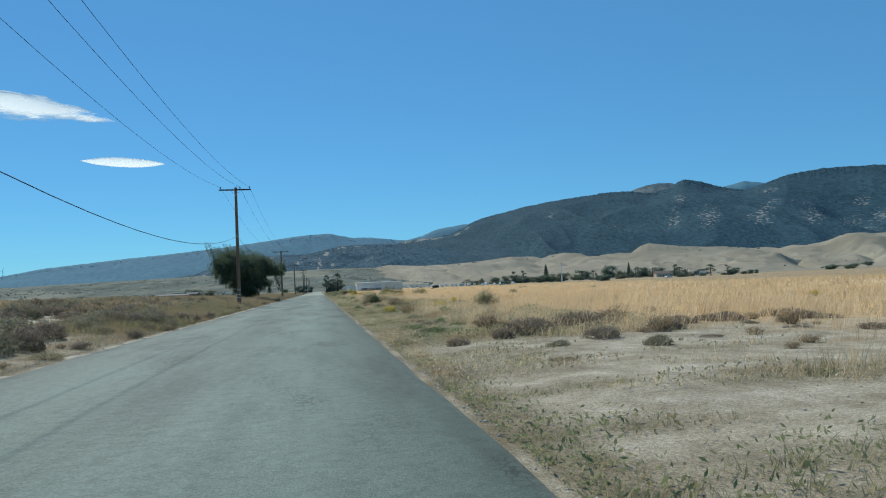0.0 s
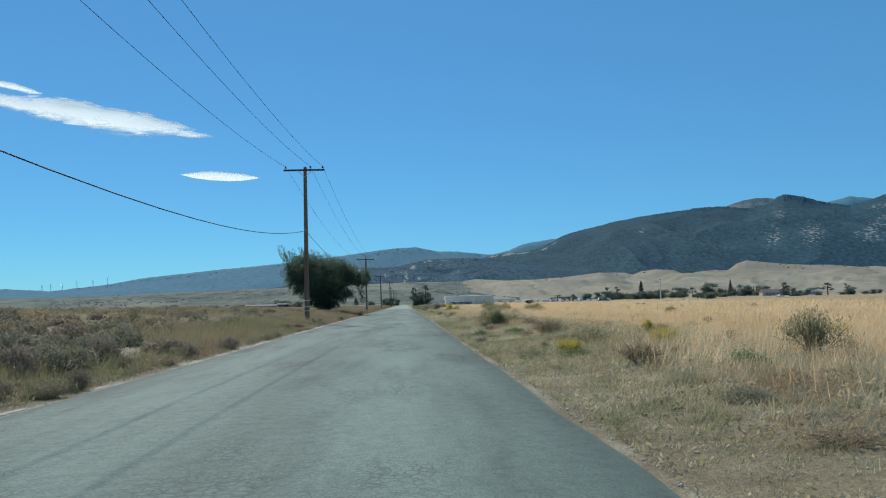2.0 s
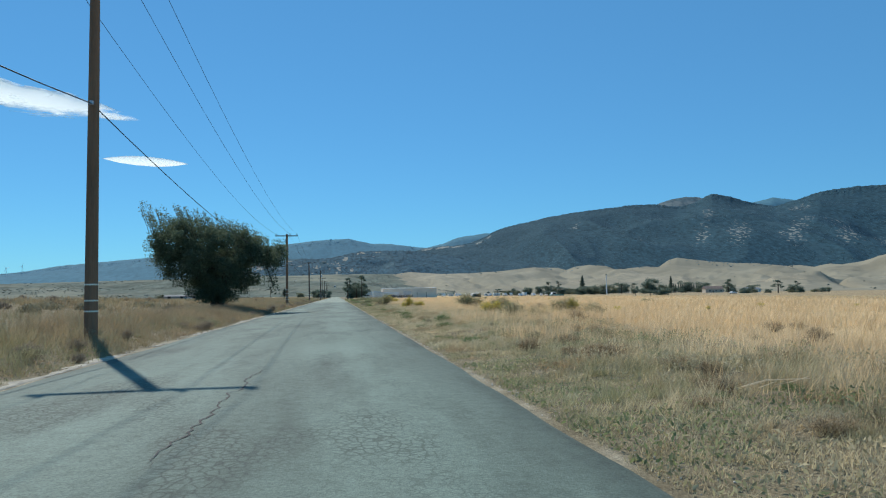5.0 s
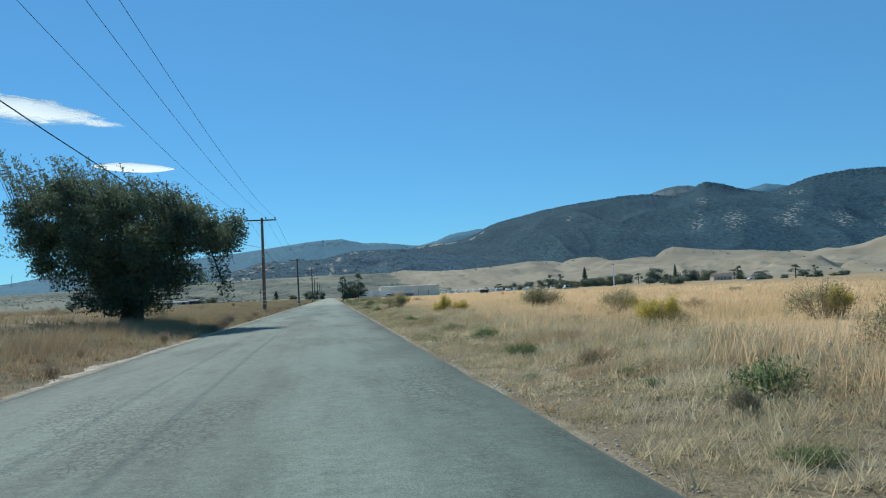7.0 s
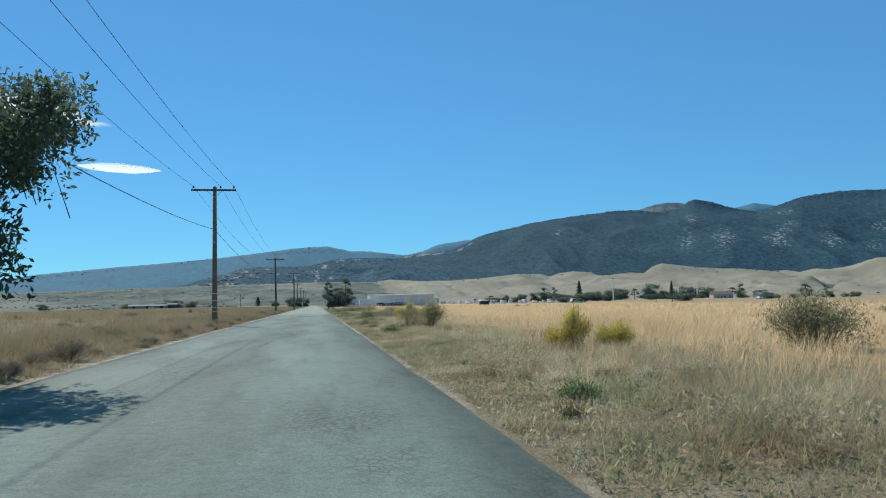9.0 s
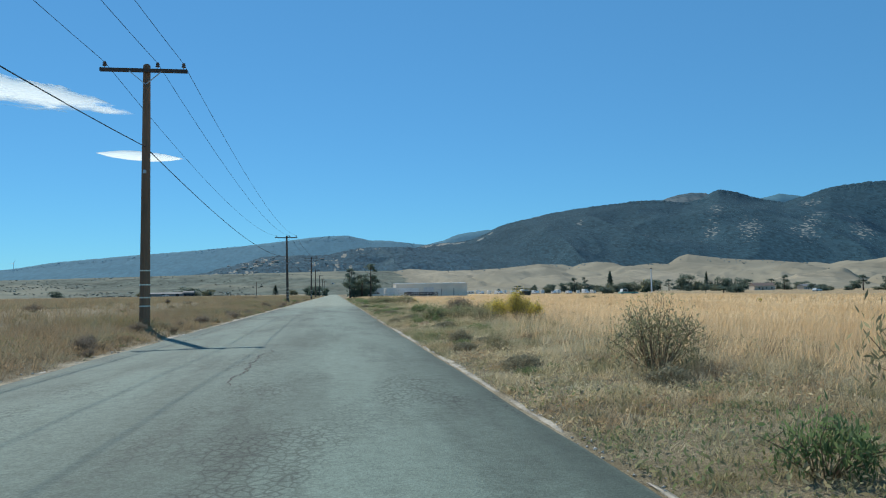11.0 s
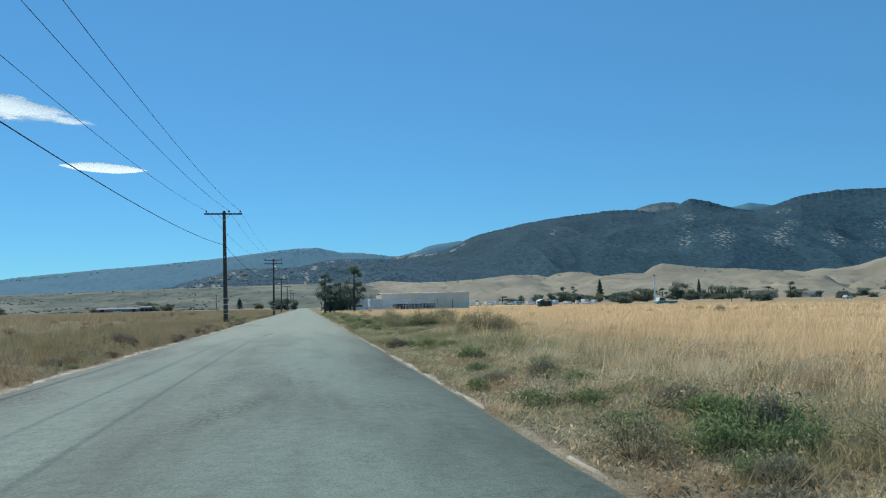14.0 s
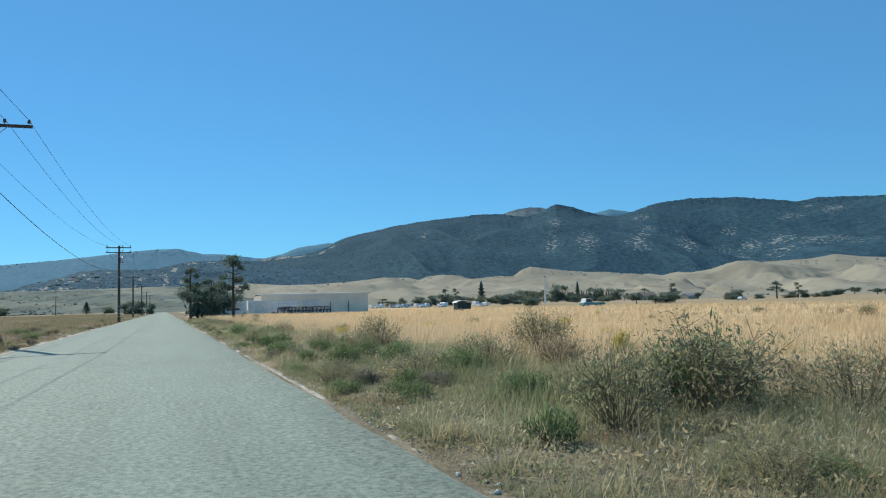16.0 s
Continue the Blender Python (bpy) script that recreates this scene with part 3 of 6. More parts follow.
MAIN_LINE = ((-6, 60), (0, 105), (4, 160), (6.1, 207), (6.7, 213), (7.5, 219), (8.2, 223), (9, 225), (9.8, 232), (10.6, 248), (11.2, 265), (11.8, 287), (13, 310), (15.8, 346), (18.7, 369), (22, 388), (23.2, 386), (24.0, 382), (25.0, 372), (25.6, 376), (26.5, 395), (27.0, 413), (27.4, 421), (28.4, 408), (30, 374), (31.5, 352), (32.7, 372), (34.3, 405), (36.5, 416), (39.5, 410), (43.3, 376), (44.6, 387), (48.4, 374), (60, 340), (75, 300))
DOME_LINE = ((22.4, 340), (23.2, 400), (23.8, 416), (24.6, 431), (25.6, 439), (26.5, 434), (27.2, 410), (28.5, 350))
WOOD_LINE = ((-30, 15), (-20, 25), (-14, 40), (-11.6, 58), (-9.0, 80), (-7.8, 99), (-6.2, 117), (-5.2, 134), (-3.9, 141), (-2.1, 141), (-0.4, 144), (0.3, 154), (1.8, 168), (3.6, 171), (5.5, 168), (9, 145), (14, 90), (20, 50))
VALLEY_LINE = ((-70, 45), (-25, 40), (-15, 50), (-8, 58), (0, 64), (4, 64), (7, 30), (9, 0))
HILL_LINE = ((-4, 0), (-1, 20), (2, 50), (5.4, 69), (7.8, 62), (10.1, 63), (12.6, 69), (14.7, 77), (16.5, 75), (17.2, 68), (17.8, 77), (18.9, 82), (20.2, 77), (20.9, 62), (21.7, 70), (22.9, 74), (23.8, 71), (24.5, 90), (25.1, 97), (26.3, 90), (27.5, 83.5), (29, 78),
             (30.4, 76), (32.3, 66.6), (33.2, 68), (34.2, 61), (35.1, 69), (35.9, 62), (37.0, 71), (37.9, 83), (38.6, 86), (41.4, 89), (43.3, 91), (44.8, 100), (46.3, 91), (47.6, 87), (60, 90), (80, 80))
_, FAR_GRID = slopes("far_ridge", "far wooded mountain ridge on the skyline, haze blue in its colour", -60, 16, 420, 3300, 4500, 16, FAR_LINE, HAZED_FAR_RIDGE, 30, 500, 61, 0.9, 2.0)
slopes("back_ridge", "dark wooded mountain top behind the main range", 4.5, 55, 260, 3500, 4250, 12, BACK_LINE, HAZED_FAR_RIDGE, 20, 400, 67, 0.9, 2.5)
_, MAIN_GRID = slopes("mountain_range", "dark scrub-covered mountain range with pale bare spurs", -6, 75, 960, 2150, 3500, 84, MAIN_LINE, HAZED_RIDGE, 100, 640, 71, 1.05, 3.0,
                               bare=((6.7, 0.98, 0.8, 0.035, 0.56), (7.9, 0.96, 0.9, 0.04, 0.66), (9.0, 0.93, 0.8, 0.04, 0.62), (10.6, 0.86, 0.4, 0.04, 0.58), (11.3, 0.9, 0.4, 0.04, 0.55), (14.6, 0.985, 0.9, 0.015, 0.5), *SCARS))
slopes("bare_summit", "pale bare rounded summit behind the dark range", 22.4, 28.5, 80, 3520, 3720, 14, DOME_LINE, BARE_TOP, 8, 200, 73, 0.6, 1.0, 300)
_, WOOD_GRID = slopes("wooded_ridge", "wooded dark ridge with pale scars and clearings", -30, 20, 620, 1950, 2900, 70, WOOD_LINE, HAZED_FOREST, 26, 260, 77, 1.1, 3.0,
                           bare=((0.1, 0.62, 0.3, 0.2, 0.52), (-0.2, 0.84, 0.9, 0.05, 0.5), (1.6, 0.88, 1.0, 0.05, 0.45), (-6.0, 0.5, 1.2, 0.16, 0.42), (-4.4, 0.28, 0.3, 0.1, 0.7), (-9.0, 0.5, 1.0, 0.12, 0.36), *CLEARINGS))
_, HILL_GRID = slopes("foothills", "rounded tan foothills of dry grass", -4, 80, 680, 850, 2250, 84, HILL_LINE, HILL, 30, 170, 83, 1.9, 0.25, 0.5, rills=0.5, octaves=2, lean=0.3, billow=True)
_, VALLEY_GRID = slopes("valley_side", "grey-tan scrubby valley slope dotted with shrubs", -70, 9, 560, 800, 2250, 70, VALLEY_LINE, VALLEY, 14, 260, 89, 1.3, 1.0, 0.5)


def cloud(az, el, wide, tall, seed, label, tilt=0.0, taper=0.0, solid=0.0):
    """A flat lens of cloud, bellied below and above, with a lumpy body."""
    d = 4200
    c = Vector((d * math.sin(radians(az)) * math.cos(radians(el)), 120 + d * math.cos(radians(az)) * math.cos(radians(el)), d * math.sin(radians(el))))
    w, h = d * math.tan(radians(wide / 2)), d * math.tan(radians(tall / 2))
    n, k = 90, 26
    A, B = np.meshgrid(np.linspace(0, math.tau, n), np.linspace(-1, 1, k))
    u = np.clip(B, -1, 1)
    body = np.clip(1 - np.abs(u) ** 2.2, 0, 1) * (1 - 0.45 * u * taper)
    lump = 1 + (0.9 - solid) * (fbm(u * 60, A * 9, 12, seed, 4) - 0.5)
    X, Y, Z = w * u, 0.07 * w * body * np.cos(A), h * body * np.sin(A) * lump + (0.5 - 0.5 * solid) * h * (fbm(u * 40, 0 * u, 14, seed + 4, 3) - 0.5)
    pts = np.stack([X, Y, Z + X * math.tan(radians(tilt))], -1)
    turn = np.array(Euler((0, 0, -radians(az))).to_matrix())
    me = grid_mesh("cloud", pts @ turn.T, CLOUD, thick=np.clip(0.17 + 0.75 * solid - 0.75 * np.abs(u) ** 3 - 0.55 * np.clip(np.sin(A), 0, 1) ** 4 - 0.75 * np.clip(-np.sin(A), 0, 1) ** 2, -0.6, 1))
    ob = new("cloud", me)
    ob.location = c
    ob.visible_shadow = False
    return tagged(ob, label, "cloud", "clouds")


cloud(-21.4, 13.15, 16.4, 1.9, 3, "long white frayed lens cloud", -6.0, 0.15)
cloud(-13.35, 9.52, 5.6, 0.66, 5, "small smooth white lens cloud", -1.5, 0.0, 0.8)
cloud(-26.8, 14.75, 4.8, 0.5, 9, "small wisp of white cloud", -9)


# ---- power line ----
def power_pole(x, y, top, wood, lean=0.0, arms=1, seed=0):
    z = float(ground_z(x, y))
    colour = "reddish-brown" if wood is CREOSOTE else "dark grey-brown"
    ob = thing("utility_pole", f"{colour} wooden utility pole with {'two crossarms' if arms > 1 else 'one crossarm'} beside the road", "utility pole", (x, y, z), "poles along the road")
    h = top - z
    s = Shape()
    zs = [-0.3, 0.0, 0.25 * h, 0.5 * h, 0.75 * h, h - 0.05, h]
    s.tube([(lean * k / h, 0, k) for k in zs], [0.19, 0.185, 0.17, 0.155, 0.14, 0.125, 0.09], 14)
    me = s.mesh("pole", wood, False)
    part("pole", me, ob)
    for a in range(arms):
        za = h - 0.27 - 0.62 * a
        arm = part("crossarm", Shape().tube([(lean - 1.56, -0.17, za), (lean, -0.17, za), (lean + 1.44, -0.17, za)], 0.085, 4, squash=1.0), ob, "dark weathered timber crossarm", ARM_WOOD)
        for dx in (-0.55, 0.55):
            part("brace", Shape().tube([(lean + dx, -0.245, za - 0.05), (lean, -0.15, za - 0.5)], 0.018, 4), ob, "", STEEL)
        for dx in (-1.40, 0.41, 1.31):
            pin = Shape().tube([(lean + dx, -0.17, za + 0.05), (lean + dx, -0.17, za + 0.16)], 0.012, 6)
            part("insulator_pin", pin, ob, "", STEEL)
            bell = Shape().tube([(lean + dx, -0.17, za + k) for k in (0.13, 0.15, 0.19, 0.2, 0.235, 0.25, 0.28, 0.3)], [0.05, 0.085, 0.06, 0.045, 0.075, 0.05, 0.055, 0.03], 10)
            part("insulator", bell, ob, "glazed brown porcelain insulator", PORCELAIN)
    for k in (0.75, 1.05, 1.5, 2.0):
        r = 0.19 - 0.02 * k / 2
        part("band", Shape().tube([(lean * k / h, 0, k), (lean * k / h, 0, k + 0.045)], [r + 0.004, r + 0.004], 14), ob, "pale metal tag band", BAND)
    if arms > 1:
        part("transformer", Shape().tube([(lean + 0.38, -0.1, h - 2.2), (lean + 0.38, -0.1, h - 2.15), (lean + 0.38, -0.1, h - 1.5), (lean + 0.38, -0.1, h - 1.4)], [0.2, 0.24, 0.24, 0.1], 12), ob, "small grey transformer can", STEEL)
    part("cable_clamp", Shape().box(lean * 0.6 - 0.05, lean * 0.6 + 0.05, -0.24, -0.1, h * 0.58, h * 0.58 + 0.12, 0.015), ob, "", STEEL)
    return ob


POLES = ((-7.2, -5.5, 11.3, CREOSOTE, 0.0, 1), (-7.07, 77.14, 11.54, CREOSOTE, 0.0, 1), (-6.76, 159.39, 9.55, CREOSOTE, 0.0, 1), (-6.62, 240.53, 9.32, GREY_WOOD, -0.12, 1),
         (-5.5, 310.9, 9.62, GREY_WOOD, 0.0, 2), (-6.3, 381, 8.7, GREY_WOOD, 0.0, 1), (-6.4, 451, 8.7, GREY_WOOD, 0.0, 1), (-6.4, 521, 8.7, GREY_WOOD, 0.0, 1), (-6.4, 591, 8.7, GREY_WOOD, 0.0, 1))
for px, py, top, wood, lean, arms in POLES:
    power_pole(px, py, top, wood, lean, arms)
far_pole = thing("lamp_pole", "plain grey wooden pole among the far roadside trees", "utility pole", (4.7, 367, float(ground_z(4.7, 367))), "poles along the road")
part("pole", Shape().tube([(0, 0, -0.3), (0, 0, 4), (0, 0, 8.0)], [0.17, 0.15, 0.11], 10), far_pole, "", GREY_WOOD)
part("arm", Shape().tube([(0, -0.1, 7.5), (-0.7, -0.1, 7.7)], 0.05, 6), far_pole, "", STEEL)
field_pole = thing("utility_pole", "thin dark pole standing alone in the dry field", "utility pole", (-42.0, 560, float(ground_z(-42.0, 560))), "poles along the road")
part("pole", Shape().tube([(0, 0, -0.3), (0, 0, 4), (0, 0, 7.5)], [0.17, 0.15, 0.12], 10), field_pole, "", GREY_WOOD)
CABLE_AT = (6.8, 6.78, 6.54, 6.48, 6.6, 6.0, 6.0, 6.0, 6.0)


def span_points(a, b, sag, n=22):
    return [(a[0] + (b[0] - a[0]) * i / n, a[1] + (b[1] - a[1]) * i / n, a[2] + (b[2] - a[2]) * i / n - 4 * sag * (i / n) * (1 - i / n)) for i in range(n + 1)]


SAGS = (1.75, 1.35, 1.3, 1.0, 0.9, 0.9, 0.9, 0.9)
CABLE_SAGS = (2.6, 1.28, 1.1, 1.2, 0.9, 0.9, 0.9, 0.9)
for dx in (-1.40, 0.41, 1.31):
    pts = span_points((-7.3 + dx, -85, 11.2), (-7.2 + dx, -5.67, 11.3), 1.5)
    for a, b, sag in zip(POLES, POLES[1:], SAGS):
        pts += span_points((a[0] + a[4] + dx, a[1] - 0.17, a[2]), (b[0] + b[4] + dx, b[1] - 0.17, b[2]), sag)[1:]
    tagged(new("power_wire", Shape().tube(pts, 0.0095, 5, False).mesh("power_wire", WIRE)), "thin dark overhead power wire strung between the poles", "wire", "overhead wires")
pts = span_points((-7.3, -85, 6.8), (-7.2, -5.7, 6.8), 2.0)
for a, b, za, zb, sag in zip(POLES, POLES[1:], CABLE_AT, CABLE_AT[1:], CABLE_SAGS):
    pts += span_points((a[0] + 0.6 * a[4], a[1] - 0.2, za), (b[0] + 0.6 * b[4], b[1] - 0.2, zb), sag)[1:]
tagged(new("telephone_cable", Shape().tube(pts, 0.017, 6, False).mesh("telephone_cable", CABLE)), "thicker black telephone cable slung lower on the poles", "wire", "overhead wires")


# ---- plants ----
def leaves(name, centres, size, material, up=0.0, long=1.0, tone=None):
    """Small folded leaves: two triangles each, turned at random, tilted towards up."""
    n = len(centres)
    a = rng.normal(size=(n, 3))
    a[:, 2] += up
    a /= np.linalg.norm(a, axis=1, keepdims=True)
    b = np.cross(a, rng.normal(size=(n, 3)))
    b /= np.linalg.norm(b, axis=1, keepdims=True) + 1e-9
    s = size * rng.uniform(0.6, 1.4, (n, 1))
    p0, p1 = centres - a * s * long, centres + a * s * long
    w = b * s * 0.5
    fold = np.cross(a, b) * s * 0.12
    verts = np.stack([p0, centres + w + fold, p1, centres - w + fold], 1).reshape(-1, 3)
    k = 4 * np.arange(n)[:, None]
    tris = np.concatenate([k + [0, 1, 2], k + [0, 2, 3]])
    t = rng.random(n) if tone is None else np.clip(tone, 0, 1)
    return tri_mesh(name, verts, tris, material, tone=np.repeat(t, 4))


def dome(n, rx, rz, shell=0.5, lumps=7, z0=0.1):
    """Points in an uneven rounded mound."""
    d = rng.normal(size=(n, 3))
    d[:, 2] = np.abs(d[:, 2])
    d /= np.linalg.norm(d, axis=1, keepdims=True)
    r = rng.uniform(shell, 1.0, (n, 1)) ** 0.7
    c = rng.normal(size=(lumps, 3))
    c[:, 2] = np.abs(c[:, 2])
    c /= np.linalg.norm(c, axis=1, keepdims=True)
    bulge = 0.72 + 0.33 * np.max(np.clip(d @ c.T, 0, 1) ** 8, axis=1, keepdims=True)
    p = d * r * bulge
    return np.stack([p[:, 0] * rx, p[:, 1] * rx, z0 * rz + p[:, 2] * rz], 1)


def stems(n, rx, rz, r=0.005):
    """Arching stems with side twigs, and points along them for the leaves."""
    s, along = Shape(), []
    for _ in range(n):
        a, out = random.uniform(0, math.tau), random.random() ** 0.6
        tip = Vector((math.cos(a) * rx * out, math.sin(a) * rx * out, rz * random.uniform(0.6, 1.12) * (1.05 - 0.5 * out * out)))
        root = Vector((math.cos(a) * 0.12 * rx, math.sin(a) * 0.12 * rx, 0.0))
        mid = root.lerp(tip, 0.5) + Vector((-math.sin(a), math.cos(a), 0)) * rx * random.uniform(-0.15, 0.15) + Vector((0, 0, rz * random.uniform(0, 0.18)))
        s.tube([root, mid, tip], [r * 1.4, r, r * 0.4], 3, False)
        along.append((root, mid, tip))
        for _ in range(2):
            p = mid.lerp(tip, random.uniform(0.0, 0.7))
            q = p + Vector((random.uniform(-1, 1) * rx, random.uniform(-1, 1) * rx, random.uniform(-0.2, 0.9) * rz)) * 0.3
            s.tube([p, q], [r * 0.7, r * 0.3], 3, False)
            along.append((p, p.lerp(q, 0.5), q))
    return s, along


def leafed(along, n, jitter):
    pick = rng.integers(0, len(along), n)
    pts = np.array([[tuple(q) for q in seg] for seg in along])[pick]
    u = (0.25 + 0.78 * rng.random(n))[:, None]
    p = np.where(u < 0.5, pts[:, 0] + (pts[:, 1] - pts[:, 0]) * 2 * u, pts[:, 1] + (pts[:, 2] - pts[:, 1]) * (2 * u - 1))
    p = p + rng.normal(size=p.shape) * jitter
    p[:, 2] = np.abs(p[:, 2])
    return p


def shrub(name, label, category, leaf_mat, n, size, rx=0.5, rz=0.6, twigs=40, twig_mat=None, up=0.6, long=1.4, crown=None, solid=0.0):
    ob = thing(name, label, category, (0, 0, 0), name + "s by the road")
    s, along = stems(twigs, rx, rz)
    part("branchwork", s, ob, "", twig_mat or TWIG)
    k = int(n * solid)
    p = np.concatenate([dome(k, rx, rz, 0.62, 9, 0.05), leafed(along, n - k + 1, 0.055 * (rx + rz))])
    n = len(p)
    # Upper leaves take the light tone: sunlit tips put into the colour.
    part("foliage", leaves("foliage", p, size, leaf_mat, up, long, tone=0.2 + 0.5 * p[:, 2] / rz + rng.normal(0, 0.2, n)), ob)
    if crown:
        q = leafed(along, 8 * n, 0.05 * (rx + rz))
        q = q[q[:, 2] + 0.1 * rng.normal(size=len(q)) > 0.32 * rz]
        part("flower_crown", leaves("flower_crown", q, size * 0.85, crown, 0.8, 1.2), ob, "clustered yellow flower heads")
    return ob


KINDS = {}


def kind(key, *args, **kw):
    ob = shrub(*args, **kw)
    KINDS[key] = [ob, False]


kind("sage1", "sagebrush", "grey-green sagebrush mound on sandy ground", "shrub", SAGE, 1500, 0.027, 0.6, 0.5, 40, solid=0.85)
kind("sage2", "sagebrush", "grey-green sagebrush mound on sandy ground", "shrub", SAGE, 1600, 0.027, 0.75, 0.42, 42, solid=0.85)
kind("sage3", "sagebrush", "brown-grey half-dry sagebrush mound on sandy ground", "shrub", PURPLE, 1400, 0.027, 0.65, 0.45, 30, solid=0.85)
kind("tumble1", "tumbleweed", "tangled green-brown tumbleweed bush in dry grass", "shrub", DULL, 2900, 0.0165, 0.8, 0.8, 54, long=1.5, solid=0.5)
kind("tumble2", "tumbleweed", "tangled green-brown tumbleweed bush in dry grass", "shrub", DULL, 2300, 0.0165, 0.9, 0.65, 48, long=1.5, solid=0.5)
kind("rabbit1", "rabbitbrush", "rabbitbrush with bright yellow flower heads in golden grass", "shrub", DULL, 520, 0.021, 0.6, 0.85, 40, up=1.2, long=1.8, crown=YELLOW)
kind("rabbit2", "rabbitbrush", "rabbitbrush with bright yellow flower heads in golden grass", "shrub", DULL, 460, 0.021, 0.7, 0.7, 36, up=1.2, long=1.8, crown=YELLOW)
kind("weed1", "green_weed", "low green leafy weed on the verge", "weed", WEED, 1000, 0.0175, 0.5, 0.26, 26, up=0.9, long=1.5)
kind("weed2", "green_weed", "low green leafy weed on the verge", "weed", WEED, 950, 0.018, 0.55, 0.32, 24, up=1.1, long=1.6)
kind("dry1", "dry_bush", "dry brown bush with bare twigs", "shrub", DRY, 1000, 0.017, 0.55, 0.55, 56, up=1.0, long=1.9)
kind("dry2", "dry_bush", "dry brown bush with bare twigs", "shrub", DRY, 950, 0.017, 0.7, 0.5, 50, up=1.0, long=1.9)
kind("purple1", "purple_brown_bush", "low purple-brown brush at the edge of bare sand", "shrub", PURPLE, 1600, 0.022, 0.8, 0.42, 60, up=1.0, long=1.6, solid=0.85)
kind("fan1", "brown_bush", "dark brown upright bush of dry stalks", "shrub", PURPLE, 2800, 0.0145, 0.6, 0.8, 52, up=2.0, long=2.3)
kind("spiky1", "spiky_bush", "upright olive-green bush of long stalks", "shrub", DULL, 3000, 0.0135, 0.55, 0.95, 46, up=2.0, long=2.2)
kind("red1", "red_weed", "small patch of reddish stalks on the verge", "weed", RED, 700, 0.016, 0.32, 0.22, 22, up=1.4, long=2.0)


# usual girth and height of each kind, against the size it was modelled at
GIRTH = {"tumble1": (1.25, 1.3), "tumble2": (0.9, 1.0), "dry1": (0.9, 1.0), "dry2": (0.9, 0.9), "weed1": (0.95, 0.95), "weed2": (0.95, 0.95), "rabbit1": (0.75, 1.1), "rabbit2": (0.75, 1.0),
         "spiky1": (1.5, 1.35), "sage1": (0.85, 0.85), "sage2": (0.8, 0.8), "sage3": (0.9, 0.85), "red1": (1, 1), "purple1": (1, 1), "fan1": (1, 1)}


def plant(key, x, y, size=1.0, tall=None, turn=None):
    ob, used = KINDS[key]
    turn = random.uniform(0, 360) if turn is None else turn
    wide, high = GIRTH[key]
    m = placed(x, y, float(ground_z(x, y)) - 0.02, turn, size * wide, (size if tall is None else tall) * high)
    if used:
        return copy_thing(ob, m @ Matrix.Diagonal([1 / k for k in ob.scale] + [1]))
    KINDS[key][1] = True
    ob.matrix_basis = m
    return ob


